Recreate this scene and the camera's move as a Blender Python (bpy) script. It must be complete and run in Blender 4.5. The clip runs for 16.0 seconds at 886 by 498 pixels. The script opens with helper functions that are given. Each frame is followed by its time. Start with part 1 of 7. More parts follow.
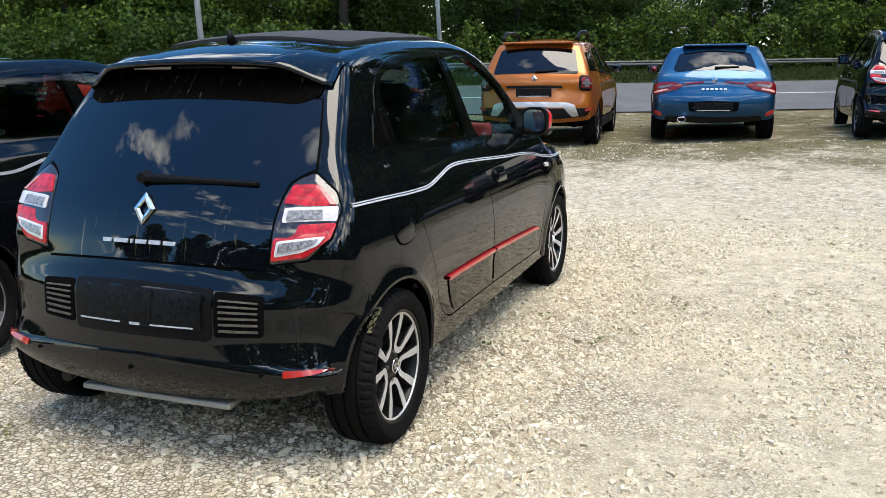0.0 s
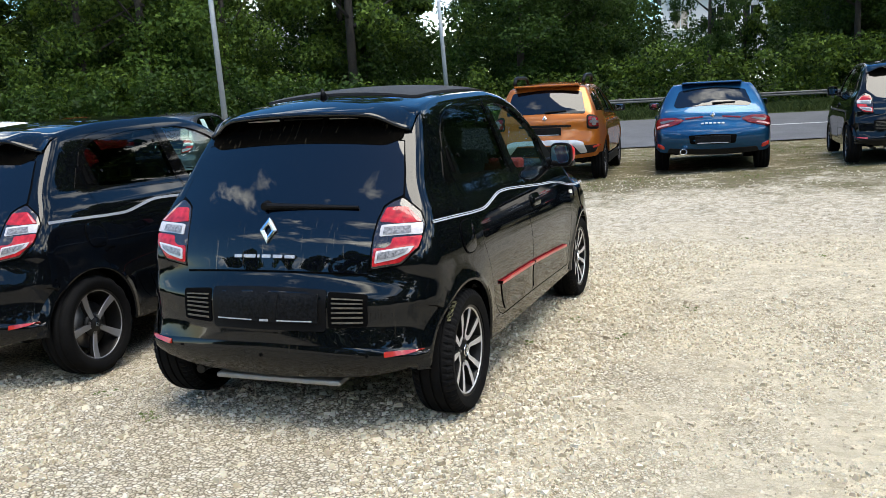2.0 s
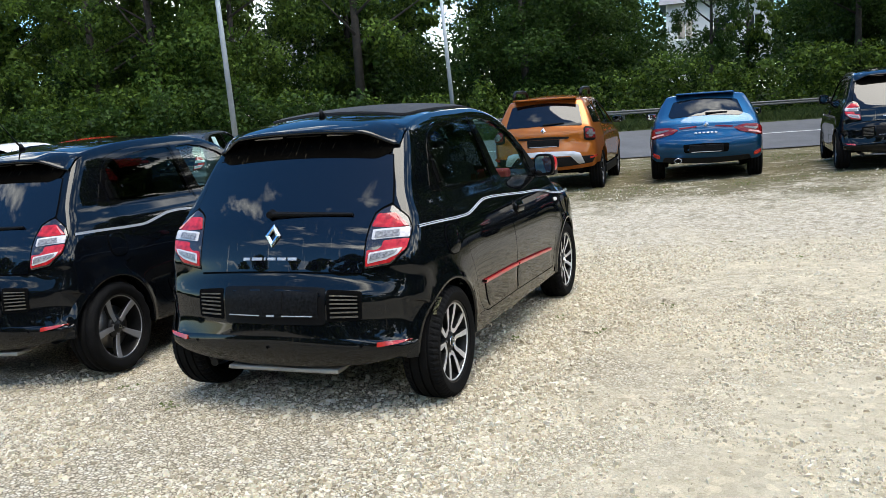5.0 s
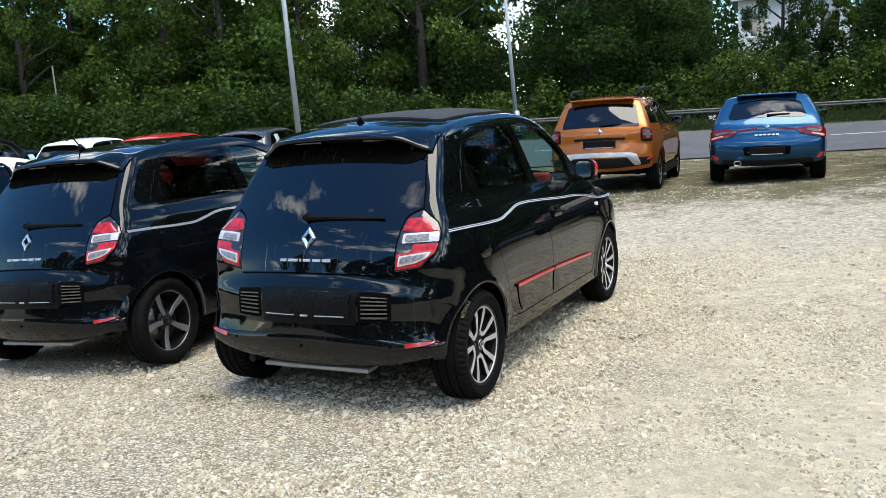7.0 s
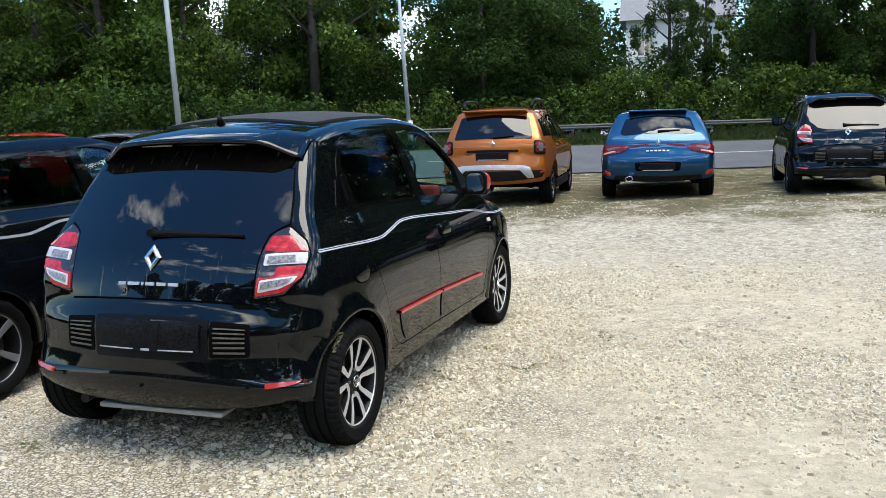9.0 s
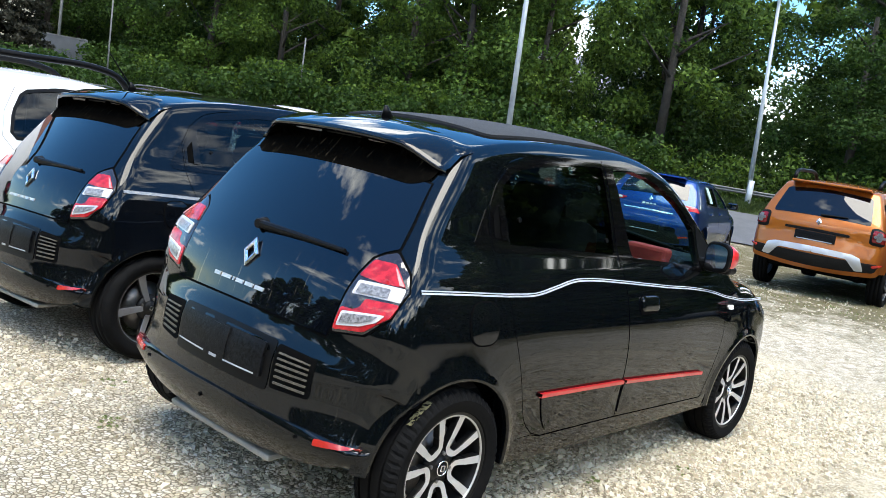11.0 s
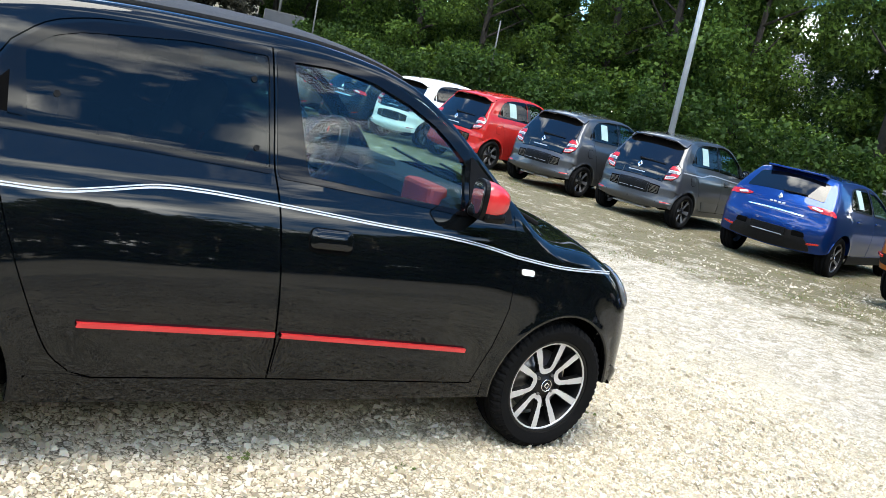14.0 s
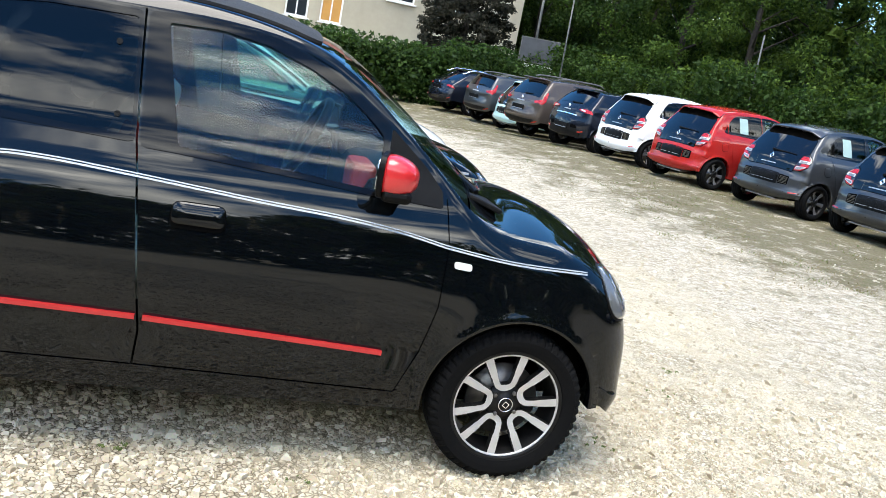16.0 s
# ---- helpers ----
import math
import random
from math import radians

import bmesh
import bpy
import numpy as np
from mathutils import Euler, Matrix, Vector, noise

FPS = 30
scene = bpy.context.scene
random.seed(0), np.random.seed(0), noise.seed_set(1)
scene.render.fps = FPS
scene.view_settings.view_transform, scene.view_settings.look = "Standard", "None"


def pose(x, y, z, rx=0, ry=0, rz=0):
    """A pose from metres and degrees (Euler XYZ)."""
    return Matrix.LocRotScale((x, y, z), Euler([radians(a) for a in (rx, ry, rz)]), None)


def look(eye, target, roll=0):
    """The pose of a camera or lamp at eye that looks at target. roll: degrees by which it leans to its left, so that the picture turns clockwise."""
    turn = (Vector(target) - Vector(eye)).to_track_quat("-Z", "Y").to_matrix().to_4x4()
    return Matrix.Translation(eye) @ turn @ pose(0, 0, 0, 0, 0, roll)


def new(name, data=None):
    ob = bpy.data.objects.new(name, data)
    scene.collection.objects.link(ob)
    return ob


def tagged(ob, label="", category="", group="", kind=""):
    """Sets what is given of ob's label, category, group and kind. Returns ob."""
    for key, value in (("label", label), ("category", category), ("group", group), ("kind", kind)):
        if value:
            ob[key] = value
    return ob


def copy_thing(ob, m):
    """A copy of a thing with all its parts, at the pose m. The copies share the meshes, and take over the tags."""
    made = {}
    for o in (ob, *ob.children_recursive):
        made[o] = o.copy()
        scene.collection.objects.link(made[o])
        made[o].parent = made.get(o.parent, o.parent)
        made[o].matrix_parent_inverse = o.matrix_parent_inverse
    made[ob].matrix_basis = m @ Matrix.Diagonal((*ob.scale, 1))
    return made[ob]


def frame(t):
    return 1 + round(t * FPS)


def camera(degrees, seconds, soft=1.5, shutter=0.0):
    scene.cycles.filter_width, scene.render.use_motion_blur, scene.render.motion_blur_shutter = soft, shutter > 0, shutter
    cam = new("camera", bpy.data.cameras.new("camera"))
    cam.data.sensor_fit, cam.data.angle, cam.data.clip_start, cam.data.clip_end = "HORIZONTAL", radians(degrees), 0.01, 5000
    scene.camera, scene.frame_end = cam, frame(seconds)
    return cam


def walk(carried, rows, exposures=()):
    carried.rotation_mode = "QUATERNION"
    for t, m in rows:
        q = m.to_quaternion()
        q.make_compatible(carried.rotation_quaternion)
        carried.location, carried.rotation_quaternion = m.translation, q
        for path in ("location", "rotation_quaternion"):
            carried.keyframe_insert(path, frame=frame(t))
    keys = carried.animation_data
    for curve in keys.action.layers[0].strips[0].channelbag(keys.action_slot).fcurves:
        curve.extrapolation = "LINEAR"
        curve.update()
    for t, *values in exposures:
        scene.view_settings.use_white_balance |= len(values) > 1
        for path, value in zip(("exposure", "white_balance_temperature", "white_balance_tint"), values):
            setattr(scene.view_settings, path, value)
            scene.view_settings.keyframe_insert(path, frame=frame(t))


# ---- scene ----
cam = camera(54.4, 16.0, soft=0.85)
PATH = [
    (0, (2.075, -2.811, 1.418), (1.368, -0.99, 0.991), -0.81),
    (0.5, (2.041, -3.079, 1.429), (1.417, -1.225, 1.011), -1.13),
    (1, (2.152, -3.332, 1.423), (1.474, -1.493, 1.028), -1.34),
    (1.5, (2.184, -3.521, 1.456), (1.411, -1.709, 1.112), -1.97),
    (2, (2.15, -3.697, 1.443), (1.426, -1.862, 1.113), -2.81),
    (2.5, (2.181, -3.813, 1.446), (1.449, -1.981, 1.12), -2.27),
    (3, (2.33, -3.884, 1.45), (1.571, -2.061, 1.133), -2.17),
    (3.5, (2.404, -3.922, 1.445), (1.614, -2.116, 1.106), -5.31),
    (4, (2.387, -4.028, 1.445), (1.619, -2.211, 1.12), -4.28),
    (4.2, (2.362, -4.048, 1.443), (1.628, -2.215, 1.127), -4.12),
    (6.3, (2.605, -4.1, 1.488), (1.758, -2.31, 1.209), -3.08),
    (6.5, (2.607, -4.101, 1.493), (1.738, -2.322, 1.209), -3.13),
    (7, (2.638, -4.09, 1.498), (1.753, -2.321, 1.2), -3.34),
    (7.5, (2.617, -4.028, 1.478), (1.795, -2.232, 1.161), -3.1),
    (8, (2.525, -3.922, 1.464), (1.781, -2.095, 1.137), -3.19),
    (8.2, (2.474, -3.86, 1.471), (1.812, -2.001, 1.145), -2.65),
    (10.3, (2.515, -2.811, 1.463), (1.65, -1.022, 1.23), 5.1),
    (10.5, (2.553, -2.688, 1.468), (1.495, -1.005, 1.249), 9.3),
    (11, (2.638, -2.319, 1.466), (1.335, -0.824, 1.207), 9.4),
    (11.5, (2.795, -1.882, 1.493), (1.42, -0.452, 1.241), 12.8),
    (12, (3.057, -1.545, 1.477), (1.642, -0.157, 1.212), 11.8),
    (12.5, (3.161, -1.196, 1.438), (1.652, 0.095, 1.199), 13.2),
    (13, (3.266, -0.831, 1.447), (1.678, 0.349, 1.154), 12.7),
    (13.5, (3.411, -0.449, 1.47), (1.693, 0.486, 1.053), 10.3),
    (14, (3.494, -0.03, 1.474), (1.861, 1.065, 1.107), 12.9),
    (14.5, (3.639, 0.314, 1.481), (1.972, 1.352, 1.102), 11.9),
    (15, (3.675, 0.651, 1.491), (1.921, 1.513, 1.067), 10.7),
    (15.5, (3.542, 0.999, 1.499), (1.717, 1.693, 1.065), 11.5),
    (16, (3.60, 1.373, 1.503), (1.715, 1.885, 1.069), 11.1),
]
walk(cam, [(t, look(eye, target, roll)) for t, eye, target, roll in PATH],
     [(0, 1.09, 7180, 8), (3, 0.98, 7000, 6.5), (8.2, 0.96, 6920, 6.5), (10.3, 1.18, 6850, 6), (12, 1.60, 6820, 5), (14, 1.44, 6820, 6), (16, 1.34, 6800, 7)])

# ---- world and light ----
world = bpy.data.worlds.new("sky")
scene.world = world
world.use_nodes = True
wn = world.node_tree
wn.nodes.clear()
SUN_ELEV, SUN_AZ = 76.0, 134.0      # azimuth clockwise from +y, where the sun stands
sky = wn.nodes.new("ShaderNodeTexSky")
sky.sky_type, sky.sun_disc = "NISHITA", False
sky.sun_elevation, sky.sun_rotation = radians(SUN_ELEV), radians(SUN_AZ)
sky.air_density, sky.dust_density, sky.ozone_density = 1.0, 0.3, 4.0
# broken cumulus cloud over the blue sky
wtc = wn.nodes.new("ShaderNodeTexCoord")
wmap = wn.nodes.new("ShaderNodeMapping")
wmap.inputs["Scale"].default_value = (1.0, 1.0, 2.6)
wno = wn.nodes.new("ShaderNodeTexNoise")
wno.inputs["Scale"].default_value, wno.inputs["Detail"].default_value, wno.inputs["Roughness"].default_value = 3.1, 9.0, 0.58
wramp = wn.nodes.new("ShaderNodeValToRGB")
wramp.color_ramp.elements[0].position, wramp.color_ramp.elements[1].position = 0.515, 0.64
wno2 = wn.nodes.new("ShaderNodeTexNoise")
wno2.inputs["Scale"].default_value, wno2.inputs["Detail"].default_value = 5.0, 6.0
wr2 = wn.nodes.new("ShaderNodeValToRGB")
wr2.color_ramp.elements[0].position, wr2.color_ramp.elements[1].position = 0.36, 0.72
wr2.color_ramp.elements[0].color, wr2.color_ramp.elements[1].color = (8.6, 9.3, 10.2, 1), (34, 34, 33.2, 1)
wmix = wn.nodes.new("ShaderNodeMix")
wmix.data_type = "RGBA"
wbg = wn.nodes.new("ShaderNodeBackground")
wbg.inputs["Strength"].default_value = 0.145
wout = wn.nodes.new("ShaderNodeOutputWorld")
wl = wn.links.new
wl(wtc.outputs["Generated"], wmap.inputs["Vector"])
wl(wmap.outputs["Vector"], wno.inputs["Vector"])
wl(wmap.outputs["Vector"], wno2.inputs["Vector"])
# the cloud is closer overhead and on the +x side
wdot = wn.nodes.new("ShaderNodeVectorMath")
wdot.operation, wdot.inputs[1].default_value = "DOT_PRODUCT", (0.085, 0.0, -0.035)
wbank = wn.nodes.new("ShaderNodeMath")
wbank.operation = "ADD"
wl(wtc.outputs["Generated"], wdot.inputs[0])
wl(wdot.outputs["Value"], wbank.inputs[0])
wsep = wn.nodes.new("ShaderNodeSeparateXYZ")
wl(wtc.outputs["Generated"], wsep.inputs["Vector"])
wlow = wn.nodes.new("ShaderNodeMapRange")          # banks of cloud towards the horizon
wlow.inputs["From Min"].default_value, wlow.inputs["From Max"].default_value = 0.10, 0.42
wlow.inputs["To Min"].default_value, wlow.inputs["To Max"].default_value = 0.06, 0.0
wl(wsep.outputs["Z"], wlow.inputs["Value"])
wsum = wn.nodes.new("ShaderNodeMath")
wl(wno.outputs["Fac"], wsum.inputs[0])
wl(wlow.outputs["Result"], wsum.inputs[1])
wl(wsum.outputs[0], wbank.inputs[1])
wl(wbank.outputs[0], wramp.inputs["Fac"])
wl(wno2.outputs["Fac"], wr2.inputs["Fac"])
wl(wramp.outputs["Color"], wmix.inputs["Factor"])
wsat = wn.nodes.new("ShaderNodeHueSaturation")
wsat.inputs["Saturation"].default_value, wsat.inputs["Value"].default_value = 1.3, 1.15
wl(sky.outputs["Color"], wsat.inputs["Color"])
wl(wsat.outputs["Color"], wmix.inputs["A"])
wl(wr2.outputs["Color"], wmix.inputs["B"])
wl(wmix.outputs["Result"], wbg.inputs["Color"])
wl(wbg.outputs["Background"], wout.inputs["Surface"])

sun_data = bpy.data.lights.new("sun", "SUN")
sun_data.energy, sun_data.angle, sun_data.color = 2.2, radians(40.0), (1.0, 0.965, 0.905)
sun = new("sun", sun_data)
az, el = radians(SUN_AZ), radians(SUN_ELEV)
toward_sun = Vector((math.sin(az) * math.cos(el), math.cos(az) * math.cos(el), math.sin(el)))
sun.matrix_world = look(toward_sun * 60, (0, 0, 0))


# ---- materials ----
def mat(name, color, rough=0.5, metal=0.0, coat=0.0, spec=0.5, vary=0.0, scale=8.0, color2=None, bump=0.0, bump_scale=60.0, dust=0.0, coat_ior=1.5, streak=0.0, streak_top=0.0):
    """A principled material whose colour varies with noise at two scales, with fine relief and an uneven film of dust."""
    m = bpy.data.materials.new(name)
    m.use_nodes = True
    nt = m.node_tree
    b = nt.nodes["Principled BSDF"]
    b.inputs["Base Color"].default_value = (*color, 1)
    b.inputs["Roughness"].default_value, b.inputs["Metallic"].default_value = rough, metal
    b.inputs["Coat Weight"].default_value, b.inputs["Coat Roughness"].default_value = coat, 0.03
    b.inputs["Specular IOR Level"].default_value, b.inputs["Coat IOR"].default_value = spec, coat_ior
    tc = nt.nodes.new("ShaderNodeTexCoord")

    def noise_node(sc, detail=5.0, rough_=0.6):
        n = nt.nodes.new("ShaderNodeTexNoise")
        n.inputs["Scale"].default_value, n.inputs["Detail"].default_value, n.inputs["Roughness"].default_value = sc, detail, rough_
        nt.links.new(tc.outputs["Object"], n.inputs["Vector"])
        return n

    def ramp(src, a, z, ca=(0, 0, 0, 1), cz=(1, 1, 1, 1)):
        r = nt.nodes.new("ShaderNodeValToRGB")
        r.color_ramp.elements[0].position, r.color_ramp.elements[1].position = a, z
        r.color_ramp.elements[0].color, r.color_ramp.elements[1].color = ca, cz
        nt.links.new(src, r.inputs["Fac"])
        return r

    def mix(f, a, c):
        x = nt.nodes.new("ShaderNodeMix")
        x.data_type = "RGBA"
        for sock, v in (("Factor", f), ("A", a), ("B", c)):
            if isinstance(v, (tuple, float)):
                x.inputs[sock].default_value = v
            else:
                nt.links.new(v, x.inputs[sock])
        return x.outputs["Result"]

    col = None
    if vary or color2:
        c2 = color2 or tuple(c * (1 - vary) for c in color)
        n1, n2 = noise_node(scale), noise_node(scale * 7, 4)
        f1 = ramp(n1.outputs["Fac"], 0.35, 0.65)
        col = mix(f1.outputs["Color"], (*color, 1), (*c2, 1))
        f2 = ramp(n2.outputs["Fac"], 0.3, 0.7, (1 - vary * 0.5,) * 3 + (1,), (1, 1, 1, 1))
        x = nt.nodes.new("ShaderNodeMix")
        x.data_type, x.blend_type = "RGBA", "MULTIPLY"
        x.inputs["Factor"].default_value = 1.0
        nt.links.new(col, x.inputs["A"])
        nt.links.new(f2.outputs["Color"], x.inputs["B"])
        col = x.outputs["Result"]
    if dust:
        d1, d2 = noise_node(3.0, 6, 0.65), noise_node(55.0, 4, 0.7)
        mul = nt.nodes.new("ShaderNodeMath")
        mul.operation = "MULTIPLY"
        r1 = ramp(d1.outputs["Fac"], 0.3, 0.75)
        r2 = ramp(d2.outputs["Fac"], 0.35, 0.75)
        nt.links.new(r1.outputs["Color"], mul.inputs[0])
        nt.links.new(r2.outputs["Color"], mul.inputs[1])
        sc = nt.nodes.new("ShaderNodeMath")
        sc.operation, sc.inputs[1].default_value = "MULTIPLY", dust
        nt.links.new(mul.outputs[0], sc.inputs[0])
        col = mix(sc.outputs[0], col or (*color, 1), (0.33, 0.29, 0.22, 1))
        ra = nt.nodes.new("ShaderNodeMath")
        ra.operation, ra.inputs[1].default_value = "ADD", rough
        nt.links.new(sc.outputs[0], ra.inputs[0])
        nt.links.new(ra.outputs[0], b.inputs["Roughness"])
        if coat:
            cr_ = nt.nodes.new("ShaderNodeMath")
            cr_.operation, cr_.inputs[1].default_value = "MULTIPLY_ADD", 0.9
            cr_.inputs[2].default_value = 0.03
            nt.links.new(sc.outputs[0], cr_.inputs[0])
            nt.links.new(cr_.outputs[0], b.inputs["Coat Roughness"])
    if streak:
        mp = nt.nodes.new("ShaderNodeMapping")
        mp.inputs["Scale"].default_value = (75.0, 20.0, 3.0)
        nt.links.new(tc.outputs["Object"], mp.inputs["Vector"])
        sn = noise_node(1.0, 4, 0.6)
        nt.links.new(mp.outputs["Vector"], sn.inputs["Vector"])
        s1, s2 = ramp(sn.outputs["Fac"], 0.60, 0.74), ramp(noise_node(2.6, 3).outputs["Fac"], 0.42, 0.62)
        sm = nt.nodes.new("ShaderNodeMath")
        sm.operation = "MULTIPLY"
        nt.links.new(s1.outputs["Color"], sm.inputs[0])
        nt.links.new(s2.outputs["Color"], sm.inputs[1])
        sk = nt.nodes.new("ShaderNodeMath")
        sk.operation, sk.inputs[1].default_value = "MULTIPLY", streak
        nt.links.new(sm.outputs[0], sk.inputs[0])
        if streak_top:                                     # runs of dirt below this height only
            sz, lim, below = nt.nodes.new("ShaderNodeSeparateXYZ"), nt.nodes.new("ShaderNodeMapRange"), nt.nodes.new("ShaderNodeMath")
            nt.links.new(tc.outputs["Object"], sz.inputs["Vector"])
            lim.inputs["From Min"].default_value, lim.inputs["From Max"].default_value = streak_top - .16, streak_top
            lim.inputs["To Min"].default_value, lim.inputs["To Max"].default_value = 1.0, 0.0
            nt.links.new(sz.outputs["Z"], lim.inputs["Value"])
            below.operation = "MULTIPLY"
            nt.links.new(sk.outputs[0], below.inputs[0])
            nt.links.new(lim.outputs["Result"], below.inputs[1])
            sk = below
        col = mix(sk.outputs[0], col or (*color, 1), (0.30, 0.25, 0.17, 1))
    if col is not None:
        nt.links.new(col, b.inputs["Base Color"])
    if bump:
        nb = noise_node(bump_scale, 6, 0.65)
        bp = nt.nodes.new("ShaderNodeBump")
        bp.inputs["Strength"].default_value, bp.inputs["Distance"].default_value = 1.0, bump
        nt.links.new(nb.outputs["Fac"], bp.inputs["Height"])
        nt.links.new(bp.outputs["Normal"], b.inputs["Normal"])
    return m


def glass(name, tint, gloss_rough=0.0, base=0.06):
    """A thin pane: tinted see-through with a mirror's share by Fresnel."""
    m = bpy.data.materials.new(name)
    m.use_nodes = True
    nt = m.node_tree
    nt.nodes.clear()
    out = nt.nodes.new("ShaderNodeOutputMaterial")
    tr = nt.nodes.new("ShaderNodeBsdfTransparent")
    tr.inputs["Color"].default_value = (*tint, 1)
    gl = nt.nodes.new("ShaderNodeBsdfGlossy")
    gl.inputs["Roughness"].default_value = gloss_rough
    lw = nt.nodes.new("ShaderNodeLayerWeight")
    lw.inputs["Blend"].default_value = 0.5
    pw = nt.nodes.new("ShaderNodeMath")
    pw.operation, pw.inputs[1].default_value = "POWER", 5.0
    nt.links.new(lw.outputs["Facing"], pw.inputs[0])
    fr = nt.nodes.new("ShaderNodeMath")
    fr.operation, fr.inputs[1].default_value, fr.inputs[2].default_value = "MULTIPLY_ADD", 0.85, base
    nt.links.new(pw.outputs[0], fr.inputs[0])
    mx = nt.nodes.new("ShaderNodeMixShader")
    nt.links.new(fr.outputs[0], mx.inputs["Fac"])
    nt.links.new(tr.outputs["BSDF"], mx.inputs[1])
    nt.links.new(gl.outputs["BSDF"], mx.inputs[2])
    nt.links.new(mx.outputs["Shader"], out.inputs["Surface"])
    return m


def car_paint(name, color, dust=0.25, metal=0.0, streak=0.0, shine=1.41):
    return mat(name, color, rough=0.35, metal=metal, coat=1.0, spec=0.0, dust=dust, coat_ior=shine, streak=streak)


M_BLACK = car_paint("paint_black", (0.0012, 0.0020, 0.0030), 0.016, 0.0, 0.05, 1.43)
M_BLACK2 = car_paint("paint_black_blue", (0.0014, 0.0020, 0.0032), 0.014, shine=1.38)
M_GREY = car_paint("paint_grey", (0.060, 0.063, 0.068), 0.10, 0.65)
M_RED = car_paint("paint_red", (0.36, 0.014, 0.012), 0.12)
M_WHITE = car_paint("paint_white", (0.78, 0.78, 0.77), 0.1)
M_BLUE = car_paint("paint_blue", (0.004, 0.031, 0.155), 0.03, 0.75)
M_BLUE2 = car_paint("paint_steel_blue", (0.008, 0.060, 0.140), 0.03, 0.75)
M_ORANGE = car_paint("paint_orange", (0.34, 0.100, 0.016), 0.05, 0.6)
M_BROWN = car_paint("paint_brown", (0.075, 0.060, 0.052), 0.12, 0.3)
M_NAVY = car_paint("paint_navy", (0.007, 0.010, 0.018), 0.05, 0.3)
M_MINT = car_paint("paint_mint", (0.48, 0.68, 0.66), 0.1)
M_TRIM = mat("black_trim", (0.003, 0.003, 0.0033), 0.42, spec=0.12, dust=0.014)
M_PLASTIC = mat("grained_plastic", (0.006, 0.006, 0.0065), 0.6, spec=0.15, dust=0.05, bump=0.0004, bump_scale=500)
M_RUBBER = mat("tyre_rubber", (0.0055, 0.0055, 0.0058), 0.8, spec=0.06, dust=0.015, bump=0.0006, bump_scale=180)
M_STREAK = mat("dirt_streaked_black", (0.002, 0.0018, 0.0016), 0.7, spec=0.0, dust=0.012, streak=0.30)
M_VENT = mat("dusty_slats", (0.12, 0.104, 0.078), 0.7, vary=0.5, scale=60)
M_FRAME = mat("gloss_black_frame", (0.002, 0.002, 0.0025), 0.05, spec=0.26, dust=0.006)
M_GAP = mat("dark_gap", (0.002, 0.002, 0.002), 0.9, spec=0.05)
M_HATCH = mat("black_glass_hatch", (0.0015, 0.002, 0.004), 0.015, coat=0.0, spec=0.5, dust=0.004, streak=0.50, streak_top=0.98)
M_DARKGLASS = glass("tinted_glass", (0.055, 0.068, 0.072), base=0.030)
M_GLASS = glass("clear_glass", (0.66, 0.86, 0.83), base=0.050)
M_ALLOY = mat("machined_alloy", (0.60, 0.59, 0.58), 0.48, metal=0.55, dust=0.15)
M_RIMBLACK = mat("rim_black", (0.006, 0.006, 0.0065), 0.35, spec=0.2, dust=0.05)
M_GREYRIM = mat("rim_grey", (0.22, 0.22, 0.23), 0.42, metal=0.6, dust=0.1)
M_STEEL = mat("brake_steel", (0.25, 0.24, 0.23), 0.4, metal=0.9, vary=0.4)
M_CHROME = mat("chrome", (0.80, 0.81, 0.83), 0.22, metal=1.0)
M_SILVER = mat("silver_plastic", (0.50, 0.50, 0.51), 0.35, metal=0.5, dust=0.1)
M_TAIL = mat("tail_lamp_red", (0.62, 0.022, 0.030), 0.2, spec=0.2, coat=0.6, vary=0.55, scale=34)
M_SMOKED = mat("smoked_lens", (0.030, 0.024, 0.026), 0.08, spec=0.4, coat=0.6, vary=0.4, scale=40)
M_TAILLIGHT = mat("lens_facet", (0.80, 0.34, 0.30), 0.2, coat=0.8, vary=0.3, scale=60)
M_TAILDARK = mat("tail_lamp_deep_red", (0.20, 0.005, 0.007), 0.2, spec=0.2, coat=0.6, vary=0.35, scale=70)
M_LENSGREY = mat("lens_grey", (0.17, 0.16, 0.17), 0.3, coat=0.6, vary=0.6, scale=110)
M_LENSBAR = mat("lens_ribs", (0.36, 0.35, 0.36), 0.3, coat=0.6, vary=0.75, scale=90)
M_TAILCLEAR = mat("tail_lamp_clear", (0.64, 0.60, 0.60), 0.15, coat=1.0, vary=0.22, scale=60)
M_REFLECT = mat("reflector_red", (0.42, 0.022, 0.014), 0.25, coat=1.0, vary=0.2, scale=90)
M_REDTRIM = mat("red_trim", (0.55, 0.018, 0.022), 0.3, coat=0.7, dust=0.04)
M_STRIPE = mat("white_stripe", (0.45, 0.48, 0.52), 0.3)
M_STRIPE2 = mat("grey_stripe", (0.24, 0.25, 0.27), 0.3)
M_SHIELD = mat("dull_aluminium", (0.34, 0.32, 0.28), 0.5, metal=0.4, dust=0.3, vary=0.2)
M_CANVAS = mat("roof_canvas", (0.028, 0.028, 0.029), 0.85, vary=0.2, scale=20, bump=0.0006, bump_scale=400)
M_PLATE = mat("plate_holder", (0.012, 0.013, 0.015), 0.40, spec=0.08, vary=0.85, scale=70, dust=0.02, bump=0.0015, bump_scale=90)
M_PRINT = mat("pale_print", (0.36, 0.37, 0.39), 0.5)
